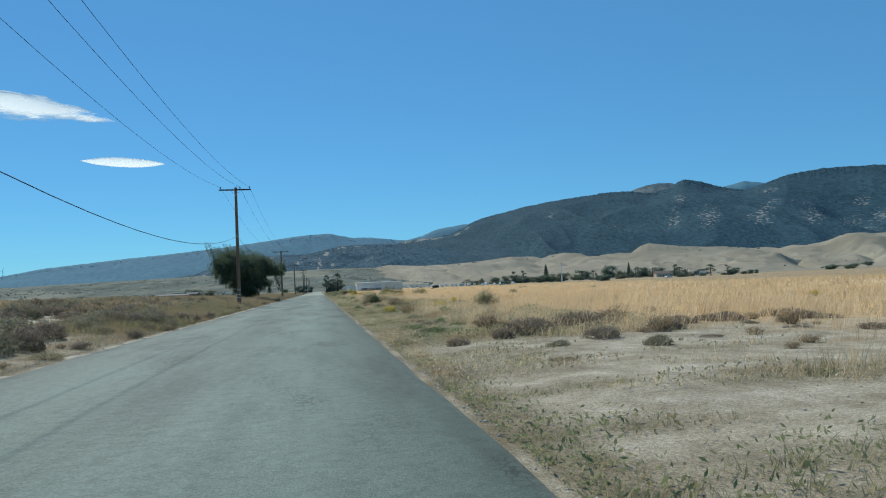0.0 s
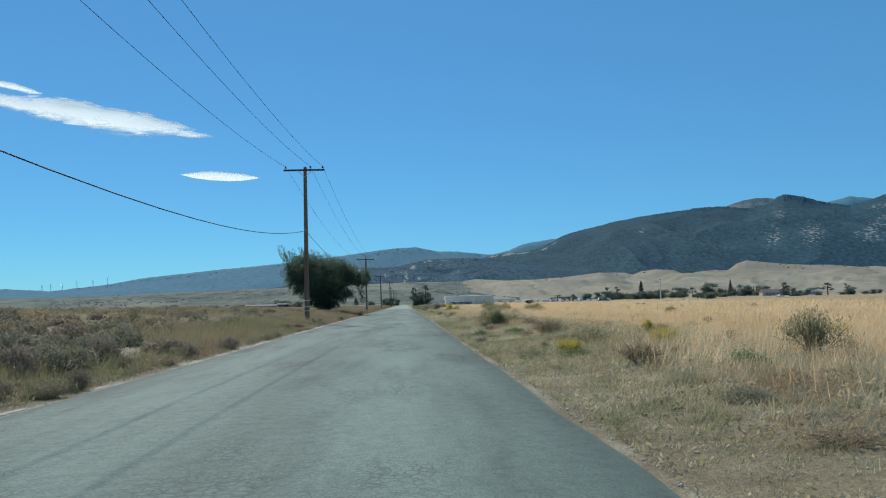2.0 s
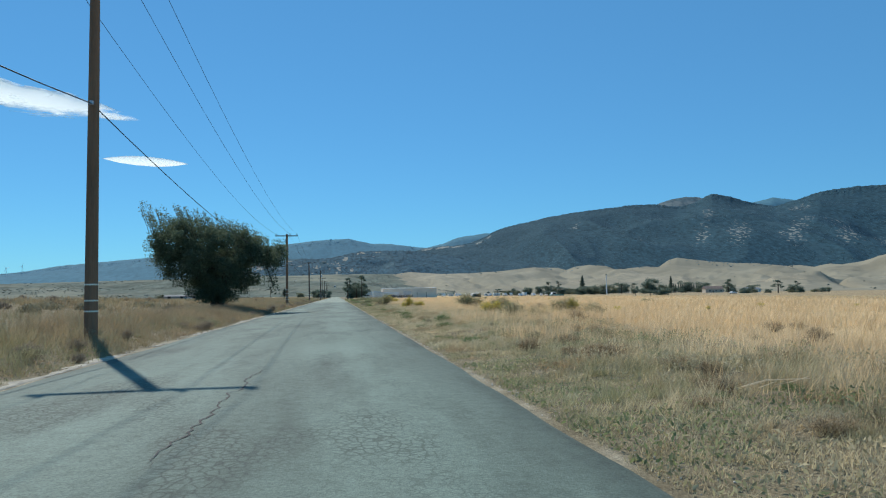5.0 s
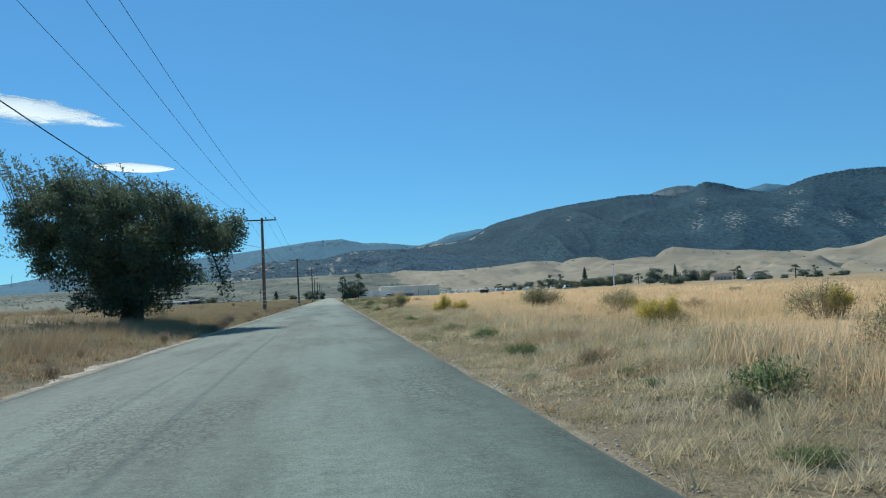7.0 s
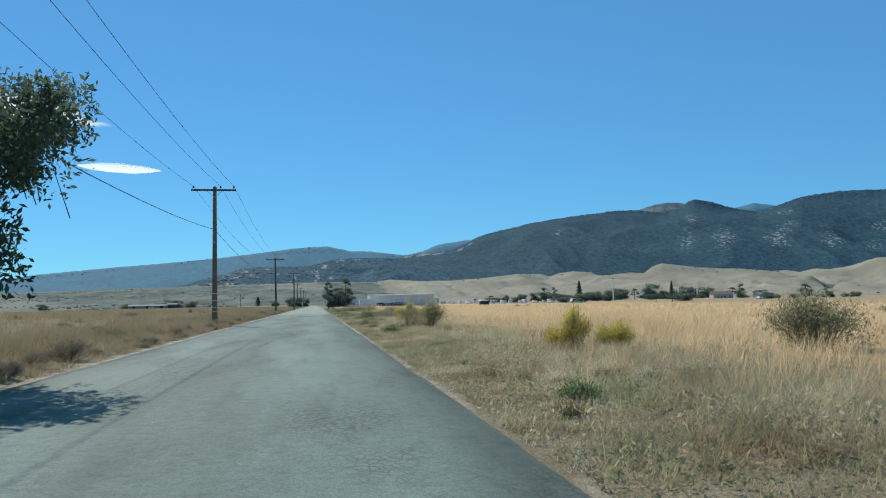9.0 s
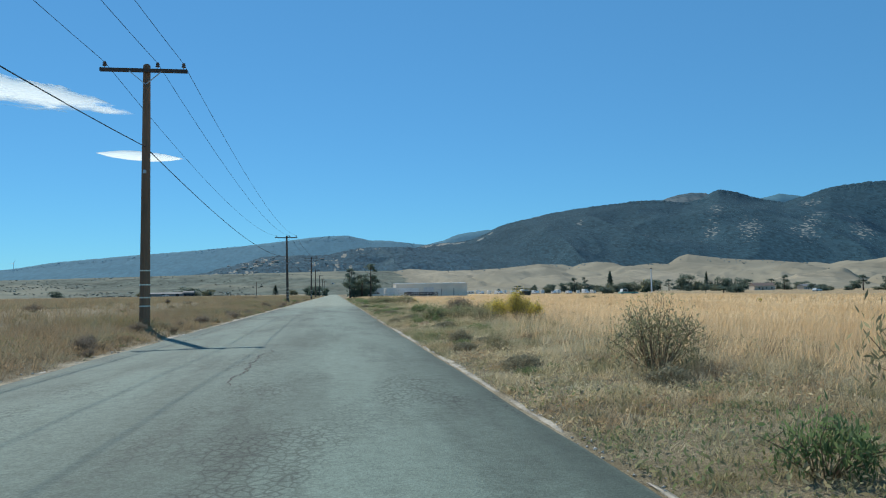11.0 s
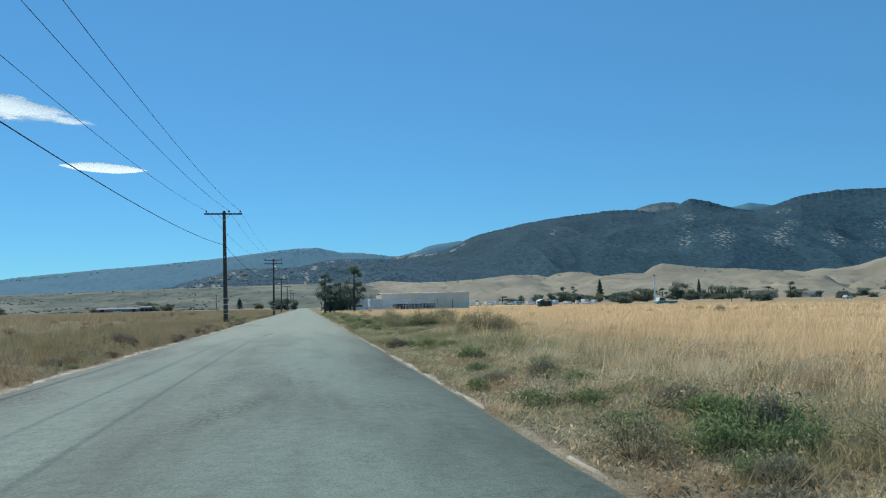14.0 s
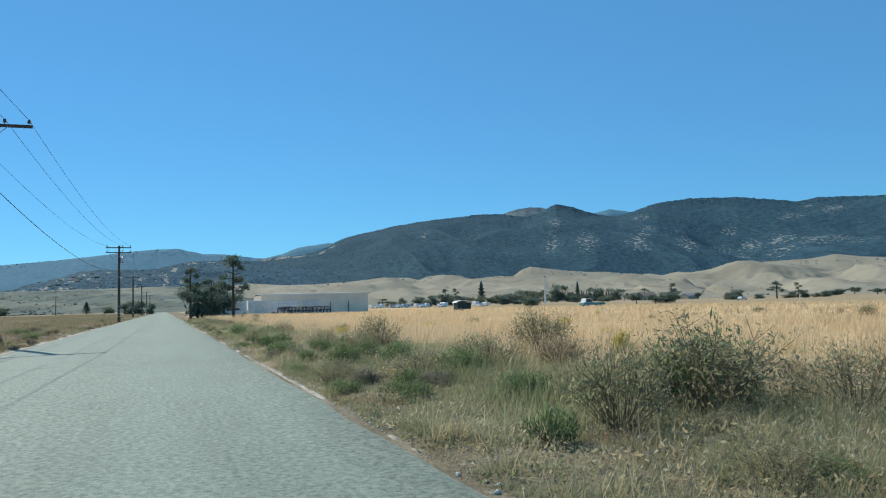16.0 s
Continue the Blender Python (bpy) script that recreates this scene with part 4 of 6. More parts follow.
# the larger ones, where they stand
for key, x, y, size, tall in (
    ("tumble1", 4.1, 55.4, 0.75, 1.0), ("tumble2", 4.6, 55.3, 0.75, 0.95), ("weed2", 4.3, 55.1, 0.9, 2.2), ("tumble2", 5.3, 57.6, 0.9, 1.0), ("dry1", 5.6, 53.2, 0.9, 1.0), ("weed2", 3.6, 98.2, 0.95, 0.95), ("weed1", 3.6, 102.5, 0.95, 0.95),
    ("rabbit1", 5.95, 120.9, 0.9, 1.1), ("rabbit2", 5.6, 121.15, 0.8, 0.95), ("rabbit2", 6.6, 120.4, 0.9, 0.95), ("rabbit1", 6.9, 120.55, 0.85, 0.7), ("spiky1", 10.6, 119.2, 1.2, 1.0), ("tumble1", 11.2, 119.6, 1.2, 1.2), ("dry2", 6.9, 126.0, 0.9, 0.9),
    ("dry1", 6.7, 176.7, 0.75, 1.0), ("fan1", 6.6, 174.2, 1.05, 1.15), ("fan1", 7.2, 174.6, 1.0, 1.05), ("dry1", 7.0, 173.8, 0.8, 1.25), ("weed2", 4.0, 162.0, 1.2, 2.0), ("weed1", 4.9, 162.7, 1.2, 2.2), ("weed2", 3.2, 161.4, 1.0, 0.9), ("tumble2", 4.0, 162.2, 1.3, 0.95), ("tumble1", 5.2, 163.4, 1.1, 0.8), ("dry2", 6.0, 162.0, 1.0, 1.2),
    ("rabbit2", 6.2, 160.6, 1.3, 1.35), ("weed2", 4.4, 173.4, 1.2, 1.8), ("weed2", 5.0, 174.2, 1.4, 1.8), ("weed1", 6.1, 174.9, 1.2, 1.3), ("weed1", 3.9, 181.4, 1.0, 1.1), ("weed2", 3.1, 180.2, 0.9, 0.8), ("weed1", 3.6, 180.6, 1.0, 1.0), ("weed2", 4.2, 180.9, 1.1, 0.9), ("weed1", 2.8, 181.2, 0.8, 0.9), ("weed2", 2.6, 183.5, 0.9, 0.7), ("sage1", 2.35, 163.0, 0.7, 0.65),
    ("tumble1", 5.4, 211.4, 1.05, 0.95), ("weed2", 5.9, 211.9, 1.2, 2.5), ("weed1", 5.1, 211.9, 1.1, 2.6), ("tumble2", 6.6, 210.6, 1.0, 1.05), ("dry2", 6.3, 212.6, 0.9, 1.0), ("weed2", 4.6, 212.5, 1.0, 1.3), ("tumble2", 5.3, 217.5, 1.0, 1.0), ("weed2", 4.7, 216.8, 1.1, 1.3), ("dry1", 6.4, 216.6, 1.0, 1.2),
    ("tumble1", 8.2, 221.0, 1.0, 1.0), ("rabbit1", 8.8, 218.5, 0.6, 0.6), ("spiky1", 4.8, 136.1, 0.95, 1.05), ("tumble2", 5.2, 158.4, 0.8, 1.1), ("weed2", 3.1, 135.4, 0.9, 1.3), ("weed1", 3.5, 125.3, 0.8, 0.7),
    ("tumble2", 4.9, 161.0, 1.0, 0.9), ("tumble1", 6.0, 162.6, 1.0, 0.75), ("sage2", 5.6, 161.6, 0.9, 1.0), ("weed2", 5.2, 162.2, 1.1, 1.7), ("rabbit1", 6.9, 160.2, 1.2, 1.25), ("rabbit2", 7.6, 160.9, 1.2, 1.2), ("red1", 3.2, 159.8, 0.65, 0.75), ("weed1", 3.6, 157.6, 1.6, 0.45), ("weed2", 4.4, 158.2, 1.5, 0.4), ("sage1", -5.6, 167.9, 0.6, 0.55), ("sage2", -5.7, 177.2, 0.55, 0.6), ("sage1", -5.8, 181.0, 0.6, 0.5),
    ("weed1", -5.9, 64.9, 0.6, 0.7), ("dry1", 9.2, 84.0, 1.0, 1.1), ("tumble2", 12.5, 92.0, 1.1, 1.1), ("tumble1", 7.6, 88.5, 0.8, 0.9), ("sage2", 2.9, 143.0, 0.7, 0.8), ("tumble1", 4.6, 141.6, 0.8, 1.05),
    ("weed2", 3.3, 113.0, 0.8, 0.9), ("dry2", 14.0, 108.0, 1.2, 1.1), ("purple1", 5.2, 17.2, 0.95, 0.95), ("purple1", 6.6, 17.9, 0.95, 1.1), ("purple1", 6.1, 15.0, 0.6, 0.6), ("sage2", 4.8, 13.8, 0.4, 0.4),
    ("purple1", 3.3, 15.9, 0.4, 0.4), ("dry2", 7.6, 15.6, 0.7, 0.8), ("sage2", 6.3, 12.9, 0.5, 0.6), ("weed1", 3.4, 19.8, 0.9, 0.7), ("dry1", 4.6, 19.0, 0.8, 0.9), ("sage3", 8.2, 16.6, 0.9, 0.7), ("dry2", 8.0, 19.5, 0.9, 0.9), ("sage3", 4.4, 16.4, 0.6, 0.6), ("dry1", 11.0, 16.2, 0.8, 0.7),
    ("weed2", 2.9, 226, 0.9, 1.2), ("weed2", 3.4, 221, 1.0, 1.3), ("tumble2", 3.9, 217.0, 0.8, 0.7), ("weed1", 4.2, 213.6, 1.0, 1.2), ("weed2", 3.0, 231, 1.0, 1.4), ("tumble2", 3.3, 236, 0.9, 0.8), ("weed1", 3.8, 225, 1.0, 1.3), ("weed2", 4.4, 220, 1.1, 1.3), ("dry1", 5.0, 224, 0.9, 1.0), ("sage1", 2.9, 216.8, 0.6, 0.7), ("weed2", 3.2, 242, 1.1, 1.5), ("weed1", 3.6, 248, 1.1, 1.5), ("tumble1", 6.0, 201.2, 1.15, 0.95), ("tumble2", 6.9, 201.7, 0.95, 1.0), ("dry1", 6.4, 200.7, 0.9, 1.1), ("dry2", 5.4, 201.4, 0.8, 0.8), ("sage2", 2.55, 197.3, 0.6, 0.9), ("weed2", 3.2, 196.1, 0.8, 0.9), ("weed1", 3.8, 195.7, 0.9, 0.8), ("tumble2", 7.8, 196.0, 0.8, 0.5), ("rabbit2", 8.6, 99.8, 1.1, 1.15), ("tumble2", 9.1, 100.1, 1.0, 1.05), ("rabbit1", 9.2, 99.6, 0.7, 0.9), ("weed1", 3.3, 93.2, 0.85, 0.9), ("weed2", 3.6, 82.1, 0.85, 0.8), ("weed2", 2.75, 47.0, 0.65, 1.0), ("weed1", 3.0, 45.2, 0.7, 0.7), ("weed1", 3.5, 191.3, 0.9, 1.2), ("sage2", 2.7, 186.2, 0.6, 0.7), ("weed1", 3.3, 206.4, 0.6, 0.6), ("weed2", 4.6, 205.6, 0.8, 0.8),
    ("dry1", 4.2, 33.0, 0.9, 0.9), ("sage2", 3.9, 28.0, 0.6, 0.5), ("weed1", 3.7, 36.0, 0.9, 0.6),
    ("dry1", 4.9, 45.9, 1.2, 1.2), ("tumble2", 5.2, 46.2, 0.8, 0.8), ("sage2", 4.5, 41.6, 0.8, 0.7), ("rabbit2", 3.8, 36.9, 0.7, 0.6), ("tumble2", 5.1, 40.3, 1.0, 0.85), ("tumble2", 2.8, 36.6, 0.7, 0.4),
    ("tumble1", 11.5, 109.6, 1.1, 1.0), ("rabbit2", 11.9, 109.4, 1.0, 0.9), ("tumble1", 13.1, 98.8, 1.1, 1.0), ("rabbit1", 13.5, 98.5, 1.0, 0.9), ("tumble2", 8.7, 88.4, 1.1, 0.9),
    ("rabbit2", 6.4, 38.2, 0.8, 0.75), ("weed2", 5.6, 31.8, 0.9, 0.9), ("spiky1", 7.8, 33.8, 0.8, 0.7), ("rabbit1", 8.4, 46.0, 0.55, 0.5), ("weed1", 4.0, 47.5, 1.0, 0.9), ("weed2", 6.4, 70.5, 0.9, 0.8),
    ("weed1", 3.3, 74.0, 0.9, 0.7), ("weed2", 4.2, 86.2, 0.9, 1.1), ("sage1", 6.5, 61.0, 0.9, 0.9), ("weed2", -6.1, 246.0, 1.2, 1.2), ("sage2", -7.0, 229.0, 0.9, 0.8), ("weed1", -8.0, 136.0, 1.4, 1.2), ("weed2", -7.5, 252.0, 1.4, 1.2), ("sage2", -8.0, 148.0, 0.9, 0.8),
):
    plant(key, x, y, size, tall)
r5 = random.Random(5)
# sagebrush flats left of the road near the start
for _ in range(50):
    x, y = -7 - 34 * r5.random() ** 1.4, 8 + 38 * r5.random()
    if r5.random() < 0.35 + 0.65 * min(1, max(0, (60 - y) / 25)):
        plant(r5.choice(("sage1", "sage2", "sage1", "dry2", "sage3", "sage2")), x, y, r5.uniform(0.7, 1.5), r5.uniform(0.7, 1.4))
flats = []
for _ in range(330):
    x, y = -6.6 - 34 * r5.random() ** 1.3, 15 + 47 * r5.random()
    if y < 44 + max(0.0, -x - 10) * 1.2:
        size, tall = r5.uniform(0.9, 1.9), r5.uniform(0.9, 1.8)
        if x > -15.5:
            plant(r5.choice(("sage1", "sage2", "sage3")), x, y, size, tall)
        else:
            flats.append((x, y, size, tall))
flats += [(-9.5 - 40 * r5.random() ** 1.2, r5.uniform(44, 112), r5.uniform(0.7, 1.7), r5.uniform(0.7, 1.5)) for _ in range(330)]


def brush_flats(name, label, spots, material):
    """Low mounds past counting, joined into one mass."""
    p = [dome(420, 0.6 * size, 0.42 * tall, 0.6, 9, 0.04) + np.array((x, y, float(ground_z(x, y)) - 0.03)) for x, y, size, tall in spots]
    # Mounds lighten from foot to top, lit crowns painted as leaf tone.
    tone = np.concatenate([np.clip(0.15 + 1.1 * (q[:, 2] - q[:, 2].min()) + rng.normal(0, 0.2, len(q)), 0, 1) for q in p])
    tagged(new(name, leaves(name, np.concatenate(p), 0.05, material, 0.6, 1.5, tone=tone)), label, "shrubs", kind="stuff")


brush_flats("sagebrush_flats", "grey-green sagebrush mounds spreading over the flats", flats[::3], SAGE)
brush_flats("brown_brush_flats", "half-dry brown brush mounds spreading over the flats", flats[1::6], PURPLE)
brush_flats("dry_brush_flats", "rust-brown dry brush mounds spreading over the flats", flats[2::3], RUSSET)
for _ in range(14):
    x, y = 4.2 + 9 * r5.random(), 17.0 + 3.2 * r5.random()
    plant(r5.choice(("purple1", "dry2", "sage3", "sage2")), x, y, r5.uniform(0.5, 0.9), r5.uniform(0.3, 0.6))
for _ in range(9):
    x, y = 2.9 + 1.5 * r5.random(), 19.2 + 5 * r5.random()
    plant(r5.choice(("sage2", "weed2", "weed1")), x, y, r5.uniform(0.5, 0.8), r5.uniform(0.4, 0.6))
for _ in range(16):
    x, y = 3.2 + 9 * r5.random(), 11 + 6 * r5.random()
    plant(r5.choice(("sage2", "dry1", "purple1")), x, y, r5.uniform(0.25, 0.55), r5.uniform(0.15, 0.35))
# low dark weeds crowding the foot of the bank
for _ in range(150):
    x, y = -5.32 - 1.3 * r5.random() ** 1.6, 14 + 230 * r5.random()
    plant(r5.choice(("tumble2", "fan1", "weed1", "dry1", "fan1")), x, y, r5.uniform(0.3, 0.65), r5.uniform(0.22, 0.5))
# scattered brush in the field and on the verges
for _ in range(50):
    x, y = 6.5 + 40 * r5.random() ** 1.6, 30 + 290 * r5.random()
    plant(r5.choice(("tumble1", "tumble2", "dry1", "dry2", "rabbit2", "dry1")), x, y, r5.uniform(0.35, 0.7), r5.uniform(0.4, 0.65))
for _ in range(70):
    x, y = 3.4 + 13 * r5.random() ** 1.4, 21 + 56 * r5.random()
    plant(r5.choice(("dry2", "dry1", "dry2", "dry1")), x, y, r5.uniform(0.4, 0.9), r5.uniform(0.3, 0.65))
for _ in range(60):
    x, y = 4.6 + 9 * r5.random() ** 1.3, 77 + 140 * r5.random()
    plant(r5.choice(("tumble2", "dry1", "dry2", "dry2", "dry1")), x, y, r5.uniform(0.35, 0.65), r5.uniform(0.25, 0.5))
for _ in range(14):
    x, y = 2.9 + 3.0 * r5.random(), 204 + 60 * r5.random()
    plant(r5.choice(("weed1", "weed2", "tumble2", "weed2")), x, y, r5.uniform(0.6, 1.1), r5.uniform(0.8, 1.5))
for _ in range(46):
    x, y = 2.3 + 3.4 * r5.random(), 26 + 280 * r5.random()
    plant(r5.choice(("weed1", "weed2", "sage1", "dry1", "weed2")), x, y, r5.uniform(0.3, 0.75), r5.uniform(0.3, 0.75))
for _ in range(120):
    x, y = 2.35 + 2.4 * r5.random() ** 1.3, 146 + 150 * r5.random() ** 0.9
    plant(r5.choice(("weed2", "sage1", "tumble2", "weed1", "sage2", "weed2")), x, y, r5.uniform(0.4, 0.85), r5.uniform(0.4, 0.9))
for _ in range(40):
    x, y = 2.5 + 3.5 * r5.random(), 60 + 90 * r5.random()
    plant(r5.choice(("tumble2", "weed1", "dry2", "dry1", "weed2")), x, y, r5.uniform(0.3, 0.55), r5.uniform(0.25, 0.5))
for _ in range(40):
    x, y = -5.5 - 8 * r5.random() ** 1.5, 45 + 270 * r5.random()
    plant(r5.choice(("weed1", "sage1", "dry1", "dry2", "sage2")), x, y, r5.uniform(0.3, 0.8), r5.uniform(0.3, 0.7))
for _ in range(110):
    x, y = -5.6 - 14 * r5.random() ** 1.3, 95 + 190 * r5.random()
    plant(r5.choice(("dry2", "sage1", "dry1", "sage2", "fan1", "dry2")), x, y, r5.uniform(0.45, 1.05), r5.uniform(0.35, 0.75))


def blades(name, label, x, y, height, width, lean, material, green, head=0.5, wind=(0.25, -0.1), simple=False):
    """Standing stalks: each a bent tapering strip, wider at a seed head; simple ones are single spikes."""
    n = len(x)
    z = ground_z(x, y) - 0.01
    a = rng.uniform(0, math.tau, n)
    l = lean * rng.uniform(0.2, 1.0, n) * height
    dx, dy = np.cos(a) * l + wind[0] * height * 0.5, np.sin(a) * l + wind[1] * height * 0.5
    f = rng.uniform(0, math.pi, n)
    cx, cy = np.cos(f) * width / 2, np.sin(f) * width / 2
    tip = np.stack([x + dx, y + dy, z + height * np.sqrt(np.clip(1 - (min(lean, 1.5) * 0.6) ** 2, 0.1, 1))], 1)
    tone = np.clip(rng.normal(0.5, 0.2, n) + 0.7 * (fbm(x, y, 4, 91, 3) - 0.5), 0, 1)
    if simple:
        v = np.stack([np.stack([x - cx, y - cy, z], 1), np.stack([x + cx, y + cy, z], 1), tip], 1).reshape(-1, 3)
        tris, per = 3 * np.arange(n)[:, None] + [0, 1, 2], 3
    else:
        seeded = rng.random(n) < head
        lo, hi, cut = np.where(seeded, 0.5, 1.0), np.where(seeded, 1.5, 0.7), np.where(seeded, 0.75, 0.55)
        mx, my, mz = x + dx * cut**1.6, y + dy * cut**1.6, z + height * cut
        v = np.stack([
            np.stack([x - cx * lo, y - cy * lo, z], 1), np.stack([x + cx * lo, y + cy * lo, z], 1),
            np.stack([mx - cx * hi, my - cy * hi, mz], 1), np.stack([mx + cx * hi, my + cy * hi, mz], 1), tip], 1).reshape(-1, 3)
        k = 5 * np.arange(n)[:, None]
        tris, per = np.concatenate([k + [0, 1, 3], k + [0, 3, 2], k + [2, 3, 4]]), 5
    me = tri_mesh(name, v, tris, material, tone=np.repeat(tone, per), green=np.repeat(np.clip(green, 0, 1), per))
    return tagged(new(name, me), label, "grass", kind="stuff")


def tufted(x0, x1, y0, y1, per_m2, clump, spread):
    """Stalk feet in tufts over a strip."""
    n = int((x1 - x0) * (y1 - y0) * per_m2 / clump)
    cx, cy = rng.uniform(x0, x1, n), rng.uniform(y0, y1, n)
    x = np.repeat(cx, clump) + rng.normal(0, spread, n * clump)
    y = np.repeat(cy, clump) + rng.normal(0, spread, n * clump)
    ok = (x > x0) & (x < x1)
    return x[ok], y[ok]


def thinned(x, y, chance):
    ok = rng.random(len(x)) < chance
    return x[ok], y[ok]


def greenish(x, y):
    """Where the verge still keeps some green."""
    later, early = step(95, 145, y), step(85, 60, y)
    late = step(185, 215, y)
    near_edge = 1 - (0.6 - 0.45 * step(140, 160, y)) * step(1.2, 3.0, x - ROAD_R) * (1 - late)
    return near_edge * (0.30 + 0.25 * early + 0.36 * later + 0.2 * late) * step(0.55 - 0.09 * later - 0.1 * late, 0.64 - 0.04 * later - 0.08 * late, fbm(x, y, 5, 111, 3) + 0.03 * early) * rng.uniform(0.3, 1, len(x))


def stand(name, label, material, x0, x1, y0, y1, per_m2, clump, spread, patch, keep, height, width, lean, green=None, edge=None):
    """A strip of grass: tufts thinned over bare soil and by patches; height as a function of the distance from the road."""
    x, y = tufted(x0, x1, y0, y1, per_m2, clump, spread)
    chance = np.clip(1 - 1.5 * sand_at(x, y), 0, 1) * (keep + (1 - keep) * step(0.36, 0.54, fbm(x, y, patch, 100 + len(name) + int(per_m2), 3)))
    x, y = thinned(x, y, chance * (edge(x, y) if edge else 1.0))
    h = height(x, y) * rng.uniform(0.45, 1.4, len(x))
    blades(name, label, x, y, h, rng.uniform(0.6, 1.3, len(x)) * width, lean, material, green(x, y) if green else 0 * x, simple=True)


def by_road(x, y):
    return step(-0.3, 0.02, np.maximum(x - ROAD_R, ROAD_L - x) + 0.4 * (vnoise(x, y, 0.7, 7) - 0.3))


GOLD, ROUGH = "tall golden dry grass with pale seed heads", "golden-brown dry grass on the left field"
# right verge
for y0, y1, n, w in ((-3, 226, 300, 0.0085), (226, 310, 90, 0.016)):
    stand("verge_grass", "short dry and greenish grass along the asphalt edge", VERGE, 1.98, 6.6, y0, y1, n * 1.7, 32, 0.06, 2.2, 0.8, lambda x, y: (0.07 + 0.035 * (x - ROAD_R) + 0.13 * step(0.42, 0.66, fbm(x, y, 1.5, 301, 2))) * (0.55 + 0.45 * step(22, 45, y)), w * 1.1, 1.0, greenish, by_road)
    stand("verge_straw", "flattened straw and dead leaves on the verge", VERGE, 1.95, 8, y0, y1, n * 0.62, 9, 0.14, 1.7, 0.75, lambda x, y: 0.09 + 0 * x, w * 1.5, 1.6, lambda x, y: 0.4 * greenish(x, y))
    stand("verge_grass", "knee-high brown and olive grass beside the field", VERGE, 3.2, 7.2, y0, y1, n * 0.34, 22, 0.085, 3.0, 0.25, lambda x, y: 0.14 + 0.05 * (x - 3), w * 1.1, 0.7, lambda x, y: 0.8 * greenish(x, y))
stand("bunch_grass", "loose bunches of pale and greenish grass on the verge", VERGE, 2.2, 6.4, -2, 228, 90, 60, 0.1, 1.6, 0.5, lambda x, y: (0.11 + 0.03 * (x - 2) + 0.14 * step(0.45, 0.7, fbm(x, y, 2.0, 311, 2))) * (0.55 + 0.45 * step(22, 45, y)), 0.0075, 0.8, lambda x, y: 1.1 * greenish(x, y), by_road)
stand("green_weeds", "dense knee-high green and grey weeds along the verge", VERGE, 2.2, 4.9, 200, 275, 170, 26, 0.09, 2.4, 0.25, lambda x, y: 0.13 + 0.22 * step(0.4, 0.65, fbm(x, y, 2.4, 331, 2)), 0.013, 0.7, lambda x, y: 0.95 * step(0.38, 0.54, fbm(x, y, 2.2, 333, 2)) * rng.uniform(0.5, 1, len(x)), by_road)


def leafy_mat(name, label, material, x0, x1, y0, y1, n, size, seed, green=0.0):
    """Low broken mounds of small dry and green leaves between the grass."""
    x, y = rng.uniform(x0, x1, n), rng.uniform(y0, y1, n)
    mound = fbm(x, y, 1.3, seed, 3)
    ok = (rng.random(n) < step(0.28, 0.52, mound)) & (rng.random(n) > sand_at(x, y)) & (rng.random(n) < by_road(x, y))
    x, y, mound = x[ok], y[ok], mound[ok]
    top = 0.04 + 0.26 * step(0.42, 0.75, mound) * (0.5 + 0.1 * np.abs(x - ROAD_R))
    z = ground_z(x, y) + top * rng.random(len(x)) ** 0.8
    kin = fbm(x, y, 2.3, seed + 7, 3)
    # Leaf tone rises with height above the ground, plus scatter.
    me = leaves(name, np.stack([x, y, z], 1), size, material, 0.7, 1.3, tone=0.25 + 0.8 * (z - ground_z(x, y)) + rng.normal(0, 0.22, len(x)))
    me.attributes.new("green", "FLOAT", "POINT").data.foreach_set("value", np.repeat(np.clip((green + 0.75 + 0.25 * step(85, 60, y)) * step(0.54 - 0.35 * green - 0.1 * step(85, 60, y), 0.66 - 0.06 * step(85, 60, y), kin) * rng.uniform(0.4, 1, len(x)), 0, 1), 4).astype(np.float32))
    return tagged(new(name, me), label, "weeds", kind="stuff")


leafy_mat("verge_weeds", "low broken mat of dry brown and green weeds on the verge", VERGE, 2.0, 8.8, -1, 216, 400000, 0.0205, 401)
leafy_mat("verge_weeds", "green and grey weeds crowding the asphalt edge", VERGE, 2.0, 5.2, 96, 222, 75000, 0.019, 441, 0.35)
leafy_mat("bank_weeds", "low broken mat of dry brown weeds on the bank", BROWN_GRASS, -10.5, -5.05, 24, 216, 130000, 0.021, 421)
# right field
stand("field_grass", GOLD, GRASS, 4.2, 15, 2, 236, 110, 16, 0.085, 4.5, 0.4, lambda x, y: 0.24 + 0.4 * fbm(x, y, 6, 131, 3), 0.011, 0.6, lambda x, y: 0.4 * step(0.6, 0.75, fbm(x, y, 6, 141, 3)) * rng.random(len(x)), lambda x, y: step(3.7, 6.8, x + 4.0 * (fbm(x, y, 5, 123, 3) - 0.5)))
stand("field_grass", GOLD, GRASS, 5.0, 15, 236, 330, 50, 12, 0.1, 4.5, 0.5, lambda x, y: 0.26 + 0.36 * fbm(x, y, 6, 131, 3), 0.022, 0.6)
stand("field_grass", GOLD, GRASS, 14.5, 36, 2, 345, 27, 10, 0.14, 6, 0.55, lambda x, y: 0.22 + 0.26 * fbm(x, y, 9, 161, 3), 0.026, 0.6)
stand("field_grass", GOLD, GRASS, 36, 100, 10, 420, 3.8, 6, 0.25, 9, 0.8, lambda x, y: 0.28 + 0.16 * fbm(x, y, 14, 171, 3), 0.08, 0.5)
stand("field_grass", GOLD, GRASS, 3, 16, 328, 356, 12, 8, 0.2, 5, 0.7, lambda x, y: 0.4 + 0 * x, 0.045, 0.5)
